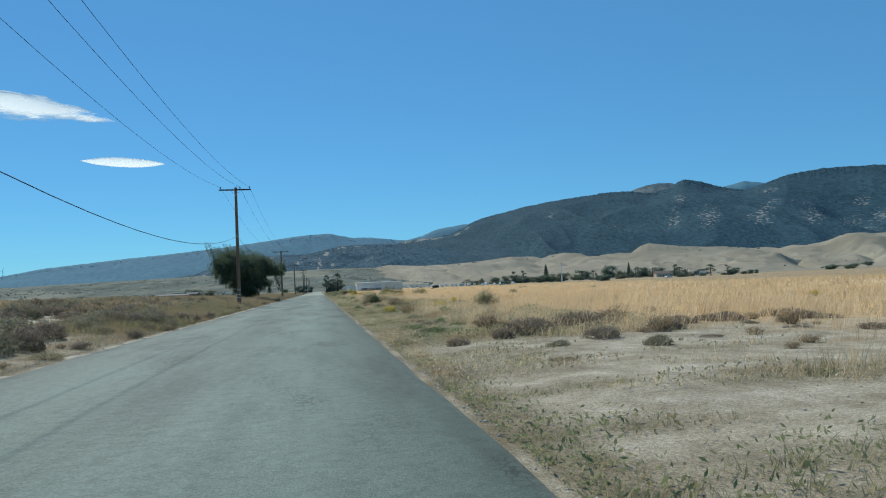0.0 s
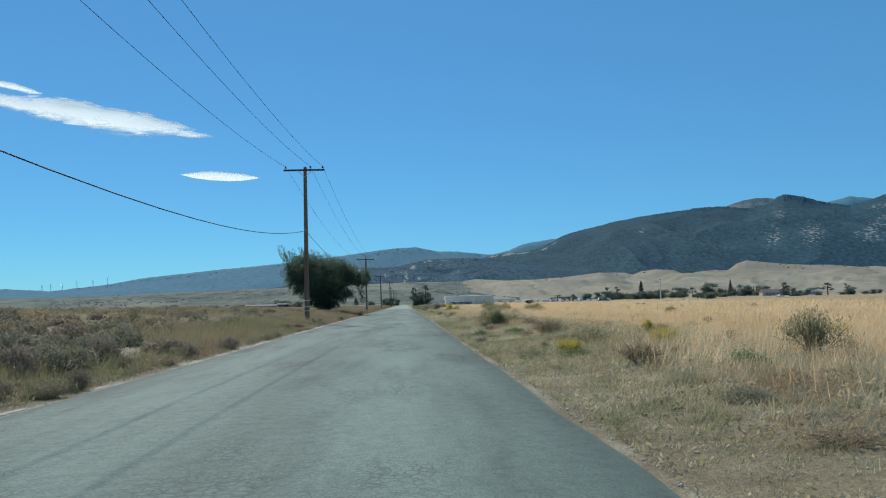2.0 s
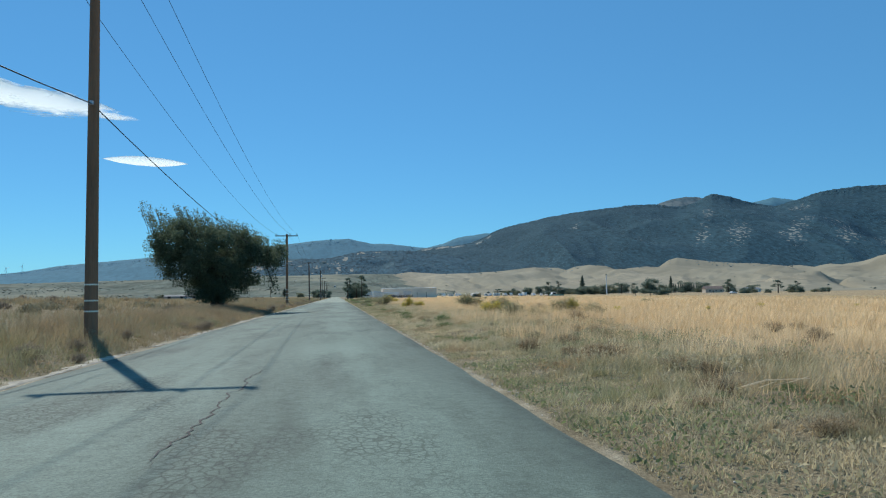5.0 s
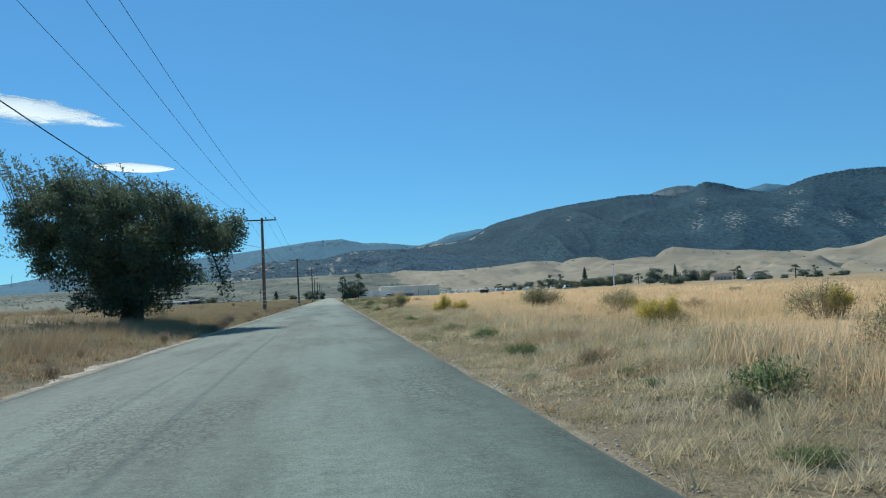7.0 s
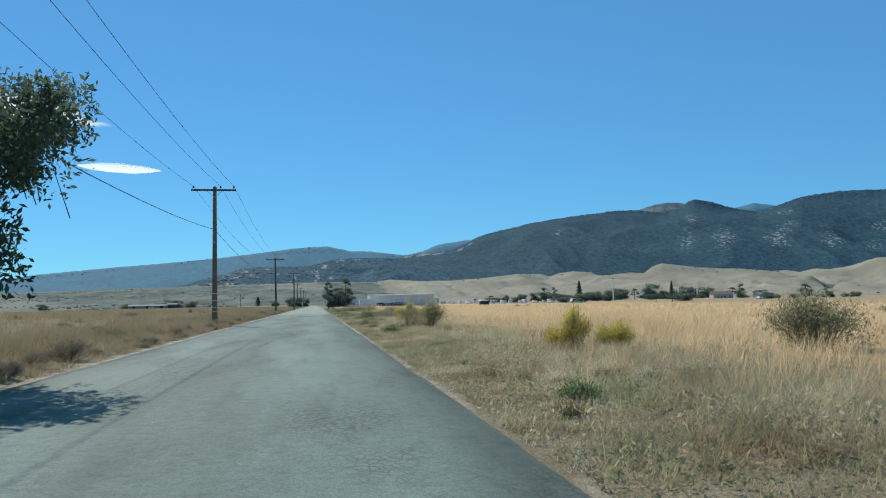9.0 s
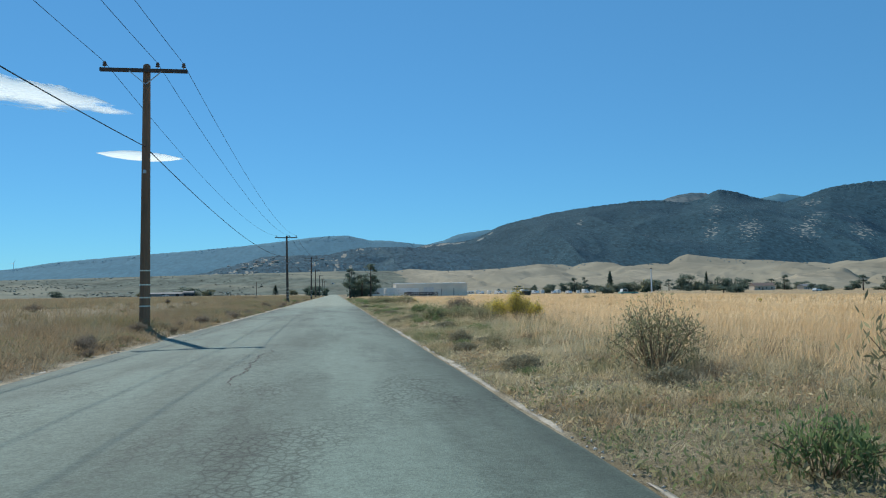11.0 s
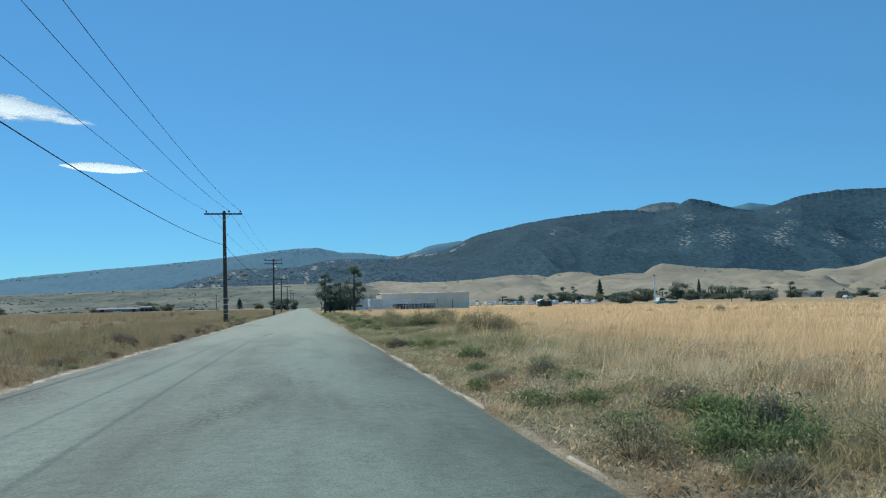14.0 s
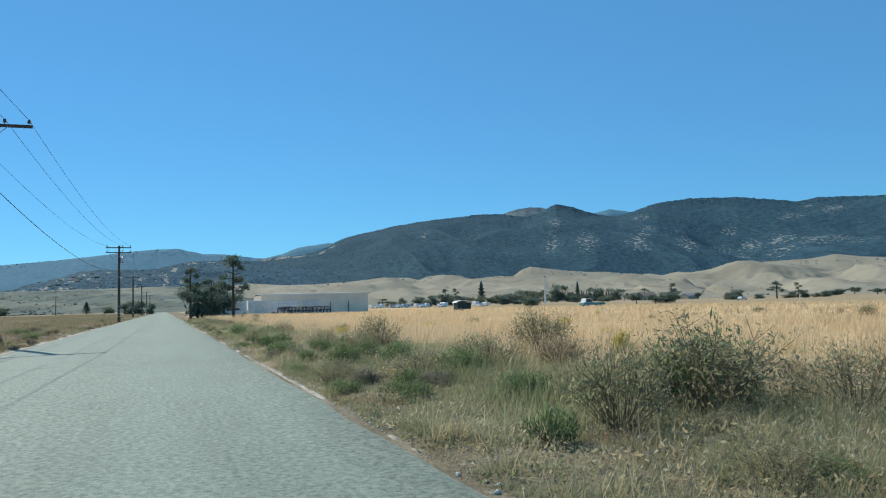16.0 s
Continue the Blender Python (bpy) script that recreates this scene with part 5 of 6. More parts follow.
# left bank and field
stand("bank_grass", "rough brown-gold grass on the low bank", BROWN_GRASS, -9.8, -5.22, 2, 236, 230, 16, 0.07, 2.5, 0.5, lambda x, y: 0.13 + 0.10 * np.minimum(ROAD_L - x, 3) + 0.12 * step(0.45, 0.65, fbm(x, y, 1.6, 217, 2)) + 0.24 * step(1.2, 2.8, ROAD_L - x) * step(60, 80, y) * step(128, 112, y) * fbm(x, y, 2.5, 219, 2), 0.011, 0.8, lambda x, y: 0.6 * greenish(x, y) + 0.4 * step(95, 50, y) * step(0.42, 0.58, fbm(x, y, 5, 215, 3)), lambda x, y: by_road(x, y) * (0.22 + 0.78 * step(25, 34, y + 9 * (fbm(x, y, 4, 223, 2) - 0.5))))
stand("bank_straw", "flattened straw and dead leaves on the bank", BROWN_GRASS, -9.0, -5.24, 2, 236, 110, 9, 0.14, 1.7, 0.6, lambda x, y: 0.12 + 0 * x, 0.014, 1.6)
stand("bank_grass", "rough brown-gold grass on the low bank", BROWN_GRASS, -9.8, -5.1, 236, 345, 60, 14, 0.08, 2.5, 0.5, lambda x, y: 0.12 + 0.06 * (ROAD_L - x), 0.022, 0.8, lambda x, y: 0.7 * greenish(x, y))
stand("bank_grass", ROUGH, BROWN_GRASS, -30, -9.3, 5, 345, 25, 18, 0.2, 4, 0.3, lambda x, y: (0.16 + 0.5 * fbm(x, y, 3.5, 211, 3)) * np.where(y < 50, 0.7, 1.0), 0.022, 0.8, lambda x, y: (0.2 + 0.45 * step(95, 50, y) * step(0.42, 0.58, fbm(x, y, 7, 215, 3))) * rng.random(len(x)), lambda x, y: 0.25 + 0.75 * step(38, 52, y - 0.4 * (-10 - x)))
stand("bank_grass", ROUGH, BROWN_GRASS, -85, -30, 15, 430, 3.2, 6, 0.25, 9, 0.8, lambda x, y: 0.3 + 0.2 * fbm(x, y, 12, 221, 3), 0.08, 0.5)
stand("bank_grass", ROUGH, BROWN_GRASS, -30, -5.4, 345, 480, 6, 6, 0.2, 5, 0.8, lambda x, y: 0.3 + 0 * x, 0.05, 0.5, lambda x, y: 0.3 * rng.random(len(x)))

# loose stones and clods on the worn edges
n = 11000
x = np.where(rng.random(n) < 0.62, ROAD_R + np.abs(rng.normal(0.05, 0.35, n)), ROAD_L - np.abs(rng.normal(0.05, 0.4, n)))
y = rng.uniform(-4, 260, n)
crumbled = (np.arange(n) > 3600) & (fbm(y, 0 * y + 3, 3.0, 71, 3) > 0.45)
x = np.where(crumbled, np.where(rng.random(n) < 0.65, ROAD_R + rng.normal(0.08, 0.06, n), ROAD_L - rng.normal(0.1, 0.08, n)), x)
lot = rng.random(n) < 0.3
x, y = np.where(lot, rng.uniform(2.2, 14, n), x), np.where(lot, rng.uniform(2, 26, n), y)
s = rng.gamma(2.0, 0.0024, n) + 0.004 + np.where(crumbled & ~lot & (rng.random(n) < 0.5), rng.gamma(2.0, 0.0035, n), 0)
base = np.array([(1, 0, 0), (0, 1, 0), (-1, 0, 0), (0, -1, 0), (0, 0, 1), (0, 0, -1)], float)
verts = base[None] * rng.uniform(0.6, 1.3, (n, 6, 1)) * s[:, None, None] * np.array([1, 1, 0.65])
verts = verts + np.stack([x, y, np.where((x > ROAD_L) & (x < ROAD_R), 0.0, ground_z(x, y)) + 0.3 * s], 1)[:, None]
k = 6 * np.arange(n)[:, None]
tris = np.concatenate([k + f for f in ([0, 1, 4], [1, 2, 4], [2, 3, 4], [3, 0, 4], [1, 0, 5], [2, 1, 5], [3, 2, 5], [0, 3, 5])])
tagged(new("roadside_stones", tri_mesh("roadside_stones", verts.reshape(-1, 3), tris, STONE)), "loose pale stones and clods along the asphalt edge", "stones", kind="stuff")


def crumbled_rim(label, edge, out, wide, seed, start):
    """Pale sand and broken asphalt lying in a ragged strip along the edge of the road, gone here and there."""
    ys = np.arange(start, 330, 0.2)
    w = wide * np.clip((0.65 * fbm(ys, 0 * ys + seed, 1.5, seed, 5) + 0.35 * fbm(ys, 0 * ys + seed, 11, seed + 5, 2) - 0.46) / 0.16, 0, 1.25)
    cols = np.array([-0.06, 0.0, 0.35, 0.75, 1.0, 1.25])
    X = edge + out * (cols * w[:, None] + 0.05 * (fbm(ys[:, None] + 0 * cols, cols * 3 + 0 * ys[:, None], 0.5, seed + 9, 2) - 0.5))
    Y = ys[:, None] + 0 * cols
    thick = np.array([-0.05, 0.004, 0.012, 0.012, 0.002, -0.05])
    Z = np.maximum(ground_z(X, Y), -0.05) + np.where(w[:, None] > 0.02, thick, -0.08) + 0.012 * (fbm(X, Y, 0.3, seed + 11, 2) - 0.5)
    tagged(new("crumbled_edge", grid_mesh("crumbled_edge", np.stack([X, Y, Z], -1), RIM)), label, "road edge", kind="stuff")


crumbled_rim("ragged pale sand and broken asphalt along the bank", ROAD_L - 0.02, -1, 0.34, 311, -10)
crumbled_rim("ragged pale sand and broken asphalt along the verge", ROAD_R + 0.02, 1, 0.14, 331, 128)


# fallen pale stalks lying in the verge
def stalk(x, y, length, turn, rise):
    z = float(ground_z(x, y))
    s, a = Shape(), radians(turn)
    tip = (length * math.cos(a), length * math.sin(a), rise)
    s.tube([(0, 0, 0.02), (tip[0] * 0.5, tip[1] * 0.5, rise * 0.6 + 0.05), tip], [0.013, 0.01, 0.004], 5)
    for u, da in ((0.4, 0.7), (0.6, -0.6), (0.75, 0.5)):
        p = Vector(tip) * u
        b = Vector((math.cos(a + da), math.sin(a + da), 0.25)) * length * 0.28
        s.tube([p, p + b], [0.007, 0.003], 4)
    ob = new("dead_stalk", s.mesh("dead_stalk", PALE_TWIG))
    ob.location = (x, y, z)
    return tagged(ob, "pale bleached dead stalk lying in the grass", "stalk", "dead stalks")


for q in ((4.4, 190.4, 1.2, 30, 0.7), (3.6, 202.6, 1.1, 20, 0.3), (3.9, 187.2, 0.8, -15, 0.12), (4.9, 203.9, 0.9, 160, 0.35), (5.2, 45.5, 1.0, 50, 0.6), (5.6, 60.2, 1.2, 100, 0.5), (-6.4, 36.4, 0.9, 120, 0.4), (4.7, 165.6, 1.0, 40, 0.5), (5.8, 193.4, 1.0, 80, 0.7), (6.6, 188.0, 1.2, 10, 0.6), (6.2, 51.0, 1.1, 140, 0.5), (4.2, 62.5, 0.9, -30, 0.2)):
    stalk(*q)


# ---- trees ----
def roadside_elm(x, y):
    """The big dense tree on the bank: a short stout trunk, spreading limbs, a wind-combed crown that hangs low over the road."""
    z = float(ground_z(x, y))
    ob = thing("elm_tree", "big dense dark-green wind-combed tree on the grassy bank", "tree", (x, y, z))
    r = random.Random(11)
    s = Shape().tube([(0, 0, -0.2), (0.02, 0, 0.15), (0.05, 0.02, 0.7), (0.1, 0.0, 1.4), (0.12, 0.05, 2.1)], [0.8, 0.6, 0.5, 0.46, 0.38], 12)
    part("trunk", s.mesh("trunk", BARK, True), ob, "short stout dark trunk")
    centres, ends = [], []

    def under(q):
        """Height of the crown's underside, which fans out from the trunk."""
        return 0.75 + 0.5 * max(0, -q[0] - 0.5) + 0.5 * max(0, -q[0] - 2.2) + 0.6 * max(0, q[0] - 0.6)

    for i in range(11):
        a = i * math.tau / 11 + r.uniform(-0.2, 0.2)
        out, rise = r.uniform(2.4, 4.0), r.uniform(1.8, 4.0)
        pts = [Vector((0.1, 0, r.uniform(1.0, 1.9)))]
        for k in (0.35, 0.7, 1.0):
            pts.append(Vector((math.cos(a) * out * k, math.sin(a) * out * k, 1.5 + rise * k**0.8)) + Vector((r.uniform(-0.3, 0.3), r.uniform(-0.3, 0.3), 0)))
        limb = Shape().tube(pts, [0.2, 0.14, 0.09, 0.04], 7)
        for k in range(5):
            p = pts[1].lerp(pts[3], r.random())
            q = p + Vector((r.uniform(-1.3, 1.3), r.uniform(-1.3, 1.3), r.uniform(-0.5, 1.4)))
            limb.tube([p, p.lerp(q, 0.5) + Vector((0, 0, 0.15)), q], [0.05, 0.035, 0.015], 5)
            if q.z > 0.4 + under(q):
                ends.append(q)
        part("limb", limb, ob, "", BARK)
        ends.append(pts[3])
    pts = []
    tries = 0
    while len(centres) < 290 and tries < 4000:
        tries += 1
        p = np.array([r.uniform(-5.9, 5.4), r.uniform(-4.8, 4.8), r.uniform(0.8, 7.6)])
        roof = 7.2 - 0.13 * (p[0] + 4) - 0.05 * max(0, p[0]) ** 1.5
        floor = under(p)
        reach = 0.55 + 0.45 * min(1, max(0, p[2] - 0.8) / 2.6)
        e = (p[0] / (5.45 * (0.58 + 0.42 * min(1, max(0, p[2] - 0.8) / 3.0)))) ** 2 + (p[1] / (5.0 * reach)) ** 2 + (max(0, p[2] - 5.0) / 3.6) ** 2
        if p[0] > 2.4 and 2.8 < p[2] < 3.7:
            continue
        if e < 0.95 and floor < p[2] < roof - 0.9 * (p[1] / 5.0) ** 2:
            if e > 0.25 or r.random() < 0.5:
                centres.append(p)
    for _ in range(30):
        centres.append(np.array([r.uniform(-1.1, 0.8), r.uniform(-1.8, 1.2), r.uniform(0.9, 2.6)]))
    # a low branch that hangs out over the road
    hanging = Shape().tube([(0.2, -0.2, 2.4), (2.2, -0.6, 4.0), (3.9, -0.8, 3.8), (4.6, -0.9, 1.8)], [0.14, 0.10, 0.06, 0.02], 7)
    part("limb", hanging, ob, "", BARK)
    for u in np.linspace(0, 1, 5):
        pts.append(np.array([4.1 + 0.55 * u, -0.85, 3.6 - 2.0 * u]) + rng.normal(size=(130, 3)).clip(-1.5, 1.5) * 0.24)
    for c in centres:
        k = r.randint(230, 400)
        spread = np.array([0.42, 0.42, 0.33]) * r.uniform(0.55, 1.1)
        pts.append(c + rng.normal(size=(k, 3)).clip(-1.5, 1.5) * spread)
    for c in ends:
        pts.append(np.array(c) + rng.normal(size=(150, 3)).clip(-1.5, 1.5) * 0.4)
    shoots = Shape()
    for _ in range(230):
        px, py = r.uniform(-6.0, 4.8), r.uniform(-4.4, 4.4)
        if (px / 5.7) ** 2 + (py / 5.0) ** 2 > 0.95:
            continue
        z0 = 6.6 - 0.13 * (px + 4) - 1.6 * (py / 5.4) ** 2 - 2.2 * max(0, px / 5.4) ** 2
        ln = r.uniform(1.1, 2.2)
        tip = Vector((px - 0.45 * ln + r.uniform(-0.2, 0.2), py + r.uniform(-0.25, 0.25), z0 + ln))
        shoots.tube([(px, py, z0 - 0.5), tip], [0.014, 0.004], 3, False)
        u = rng.random((46, 1))
        pts.append(np.array([[px, py, z0]]) * (1 - u) + np.array([tip]) * u + rng.normal(size=(46, 3)) * 0.075)
    for _ in range(36):
        a = r.uniform(-0.9, 0.9) if r.random() < 0.6 else r.uniform(2.2, 4.1)
        px, py, z0 = 4.5 * math.cos(a), 4.0 * math.sin(a), r.uniform(4.0, 5.6)
        ln = r.uniform(0.6, 1.6)
        u = rng.random((70, 1))
        pts.append(np.array([[px, py, z0]]) * (1 - u) + np.array([[px * 1.06, py * 1.06, z0 - ln]]) * u + rng.normal(size=(70, 3)) * 0.13)
    part("shoot_tuft", shoots, ob, "", BARK)
    p = np.concatenate(pts)
    p[:, 2] = np.where(p[:, 2] < 0.45, 0.45 + 0.8 * rng.random(len(p)), p[:, 2])
    # Crown leaves go from darker low down to lighter at the top.
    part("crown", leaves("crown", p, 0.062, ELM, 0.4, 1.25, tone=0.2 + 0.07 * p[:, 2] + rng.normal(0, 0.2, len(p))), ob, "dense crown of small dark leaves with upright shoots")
    return ob


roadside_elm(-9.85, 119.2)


def far_tree(name, label, shape, material, n, size, height, width, trunk=0.25):
    """A tree seen from afar: tapered trunk, a few limbs, a crown of leaf clumps with gaps. height and width in metres."""
    ob = thing(name, label, "tree", (0, 0, 0), "trees round the farms")
    s = Shape().tube([(0, 0, -0.3), (0, 0, 0.2 * height), (0.02 * height, 0, 0.5 * height), (0, 0, 0.8 * height)], [trunk, trunk * 0.75, trunk * 0.5, trunk * 0.15], 7)
    for k in range(6):
        a, z0 = k * 1.1 + random.random(), height * random.uniform(0.28, 0.55)
        s.tube([(0, 0, z0), (math.cos(a) * width * 0.2, math.sin(a) * width * 0.2, z0 + 0.13 * height), (math.cos(a) * width * 0.4, math.sin(a) * width * 0.4, z0 + 0.2 * height)], [trunk * 0.35, trunk * 0.22, trunk * 0.08], 5)
    part("trunk", s, ob, "", BARK)
    if shape == "cone":
        u = rng.random(n) ** 0.75
        a, r = rng.uniform(0, math.tau, n), width / 2 * (1 - u) ** 0.8 * rng.uniform(0.6, 1.1, n) * (0.8 + 0.3 * np.sin(u * 40))
        p = np.stack([r * np.cos(a), r * np.sin(a), height * (0.06 + 0.94 * u)], 1)
    else:
        k = 17 if shape == "round" else 15
        c = rng.normal(size=(k, 3))
        c /= np.linalg.norm(c, axis=1, keepdims=True)
        c *= rng.uniform(0.35, 1.12, (k, 1)) * np.array([width / 2, width / 2, height * (0.36 if shape == "round" else 0.32)]) * 0.85
        c[:, 2] += height * (0.47 if shape == "round" else 0.55)
        if shape == "round":
            c[:7, 2] = height * rng.uniform(0.1, 0.25, 7)
        g = 0.105 if shape == "round" else 0.085
        p = np.repeat(c, n // k, 0) + rng.normal(size=(n // k * k, 3)) * np.array([width, width, height * 0.6]) * g
        low = 0.02 * height if shape == "round" else 0.1 * height
        p[:, 2] = np.where(p[:, 2] < low, low + rng.random(len(p)) * 0.25 * height, p[:, 2])
    # Tone grows with height in the crown, varied leaf by leaf.
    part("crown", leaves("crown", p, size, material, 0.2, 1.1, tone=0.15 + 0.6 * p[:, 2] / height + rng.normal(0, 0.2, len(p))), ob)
    return ob


def ragged_pine(name, label, height, seed, drift=-0.9):
    """A half-bare pine: a straight trunk in view, stub branches with separate needle clumps, the top combed to one side."""
    r = random.Random(seed)
    ob = thing(name, label, "tree", (0, 0, 0), "trees round the farms")
    s = Shape().tube([(0, 0, -0.3), (0.02, 0, 0.3 * height), (-0.02, 0, 0.7 * height), (0.1 * drift, 0, 0.97 * height)], [0.2, 0.16, 0.11, 0.04], 8)
    pts = []
    for k in range(15):
        z0 = height * (0.40 + 0.58 * k / 15) + r.uniform(-0.2, 0.2)
        a, ln = r.uniform(0, math.tau), (1.75 - 0.9 * k / 15) * r.uniform(0.6, 1.15) * height / 7
        tip = Vector((math.cos(a) * ln + (0.5 * drift if k > 11 else 0.0), math.sin(a) * ln, z0 + r.uniform(-0.1, 0.5)))
        s.tube([(0, 0, z0), tuple(Vector((0, 0, z0)).lerp(tip, 0.5) + Vector((0, 0, -0.08))), tuple(tip)], [0.05, 0.035, 0.015], 5)
        if r.random() < 0.85:
            pts.append(np.array(tip) + rng.normal(size=(int(r.uniform(70, 150)), 3)).clip(-1.8, 1.8) * np.array([0.34, 0.34, 0.2]) * r.uniform(0.7, 1.3))
    part("trunk", s, ob, "", BARK)
    p = np.concatenate(pts)
    part("crown", leaves("crown", p, 0.12, FAR_LEAF, 0.5, 1.6, tone=0.35 + rng.normal(0, 0.2, len(p))), ob, "separate clumps of needles")
    return ob


TREES = {
    "round": far_tree("shade_tree", "rounded dark-green shade tree", "round", FAR_LEAF, 2600, 0.33, 9, 9),
    "round2": far_tree("shade_tree", "rounded olive-green shade tree", "round", OLIVE, 2400, 0.33, 8, 9),
    "gappy": ragged_pine("pine_tree", "ragged half-bare pine tree with separate clumps", 7, 3),
    "gappy2": ragged_pine("pine_tree", "thin wind-bent pine tree with bare lower trunk", 7, 8, 0.8),
    "lean": far_tree("scrub_tree", "low scrubby tree with dark leaning stems", "gappy", FAR_LEAF, 1500, 0.3, 6, 7, 0.25),
    "cone": far_tree("cypress_tree", "tall dark pointed cypress tree", "cone", FAR_LEAF, 1800, 0.3, 14, 4),
    "bush": far_tree("thicket", "dense dark roadside thicket", "round", FAR_LEAF, 2200, 0.26, 6, 8, 0.2),
}
SIZES = {"round": (9, 9), "round2": (8, 9), "gappy": (7, 4), "gappy2": (7, 4), "lean": (6, 7), "cone": (14, 4), "bush": (6, 8)}
used = set()


def grow(key, x, y, width, height, z=None):
    h, w = SIZES[key]
    z = float(ground_z(x, y)) if z is None else z
    taller = 1.18 if key == "bush" and y < 600 else 1.0
    m = pose(x, y, z, 0, 0, random.uniform(0, 360)) @ Matrix.Diagonal((width / w, width / w, taller * height / h, 1))
    if key in used:
        return copy_thing(TREES[key], m)
    used.add(key)
    TREES[key].matrix_basis = m
    return TREES[key]


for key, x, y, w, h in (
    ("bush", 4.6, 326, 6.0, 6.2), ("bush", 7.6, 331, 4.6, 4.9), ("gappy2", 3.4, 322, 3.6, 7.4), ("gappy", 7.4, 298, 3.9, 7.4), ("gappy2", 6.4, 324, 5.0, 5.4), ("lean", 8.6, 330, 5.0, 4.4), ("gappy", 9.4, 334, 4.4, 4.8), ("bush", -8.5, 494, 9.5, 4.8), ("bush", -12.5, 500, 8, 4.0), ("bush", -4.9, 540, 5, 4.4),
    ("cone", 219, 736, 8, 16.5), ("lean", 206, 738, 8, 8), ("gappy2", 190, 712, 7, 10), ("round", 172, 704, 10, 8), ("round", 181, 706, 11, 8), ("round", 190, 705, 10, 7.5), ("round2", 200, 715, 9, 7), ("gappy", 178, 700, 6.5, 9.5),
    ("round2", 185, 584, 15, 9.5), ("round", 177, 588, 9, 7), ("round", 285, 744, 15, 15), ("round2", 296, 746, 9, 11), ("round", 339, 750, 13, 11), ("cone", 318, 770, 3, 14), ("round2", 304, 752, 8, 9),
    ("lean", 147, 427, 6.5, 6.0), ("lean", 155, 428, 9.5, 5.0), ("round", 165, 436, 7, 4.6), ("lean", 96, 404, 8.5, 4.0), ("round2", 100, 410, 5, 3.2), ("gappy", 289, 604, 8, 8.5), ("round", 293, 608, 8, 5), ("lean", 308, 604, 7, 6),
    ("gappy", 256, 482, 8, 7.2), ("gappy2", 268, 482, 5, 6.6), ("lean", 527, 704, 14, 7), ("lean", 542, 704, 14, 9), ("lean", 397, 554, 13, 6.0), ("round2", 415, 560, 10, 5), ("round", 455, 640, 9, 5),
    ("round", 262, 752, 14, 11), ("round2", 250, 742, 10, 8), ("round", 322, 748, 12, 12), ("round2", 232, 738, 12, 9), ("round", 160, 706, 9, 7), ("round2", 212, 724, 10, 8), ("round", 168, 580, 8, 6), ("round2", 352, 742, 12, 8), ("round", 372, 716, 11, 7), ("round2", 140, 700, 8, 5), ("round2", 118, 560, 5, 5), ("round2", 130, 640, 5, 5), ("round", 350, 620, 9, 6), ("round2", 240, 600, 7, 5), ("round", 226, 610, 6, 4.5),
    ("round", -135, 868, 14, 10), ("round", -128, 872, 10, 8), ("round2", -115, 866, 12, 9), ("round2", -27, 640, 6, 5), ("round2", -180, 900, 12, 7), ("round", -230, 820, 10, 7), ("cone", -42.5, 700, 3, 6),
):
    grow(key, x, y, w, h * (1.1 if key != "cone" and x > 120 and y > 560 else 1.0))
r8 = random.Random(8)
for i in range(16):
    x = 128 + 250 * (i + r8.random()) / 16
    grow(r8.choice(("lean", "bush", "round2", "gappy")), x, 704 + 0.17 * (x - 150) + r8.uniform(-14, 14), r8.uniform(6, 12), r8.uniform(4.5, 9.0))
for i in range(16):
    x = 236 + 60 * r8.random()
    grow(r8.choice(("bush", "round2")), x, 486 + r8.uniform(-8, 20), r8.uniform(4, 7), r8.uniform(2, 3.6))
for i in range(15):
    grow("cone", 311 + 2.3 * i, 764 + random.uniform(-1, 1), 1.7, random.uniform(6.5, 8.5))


def height_on(grid, x, y):
    X, Y, Z, _ = grid
    k = np.argmin((X - x) ** 2 + (Y - y) ** 2)
    return float(Z.ravel()[k])


def far_woods(name, label, grid, n, size, material, lo, hi, seed, patch, az_keep=None):
    """Trees and scrub on a far slope, in patches, as one mass."""
    X, Y, Z, open_ground = grid
    r = np.random.default_rng(seed)
    rows = X.shape[0] - 4
    i, j = r.integers(int(lo * rows), int(hi * rows), 6 * n), r.integers(0, X.shape[1] - 1, 6 * n)
    u, v = r.random(6 * n), r.random(6 * n)

    def at(A):
        return A[i, j] * (1 - u) * (1 - v) + A[i + 1, j] * u * (1 - v) + A[i, j + 1] * (1 - u) * v + A[i + 1, j + 1] * u * v

    x, y, z = at(X), at(Y), at(Z)
    ok = (at(open_ground) < 0.3) & (r.random(6 * n) < step(patch - 0.08, patch + 0.08, fbm(x, y, 160, seed, 4)))
    x, y, z = x[ok][:n], y[ok][:n], z[ok][:n]
    n = len(x)
    s = size * r.uniform(0.5, 1.4, n)
    ring = np.array([(math.cos(k * math.tau / 5), math.sin(k * math.tau / 5), 0.16) for k in range(5)] + [(0, 0, 0.62), (0, 0, -0.15)])
    p = ring[None] * (s[:, None, None] * r.uniform(0.65, 1.25, (n, 7, 1))) * np.array([0.75, 0.75, 1.0]) + np.stack([x, y, z], 1)[:, None]
    k = 7 * np.arange(n)[:, None]
    tris = np.concatenate([k + [a, (a + 1) % 5, 5] for a in range(5)] + [k + [(a + 1) % 5, a, 6] for a in range(5)])
    me = tri_mesh(name, p.reshape(-1, 3), tris, material, tone=np.repeat(r.random(n), 7))
    return tagged(new(name, me), label, "trees", kind="stuff")


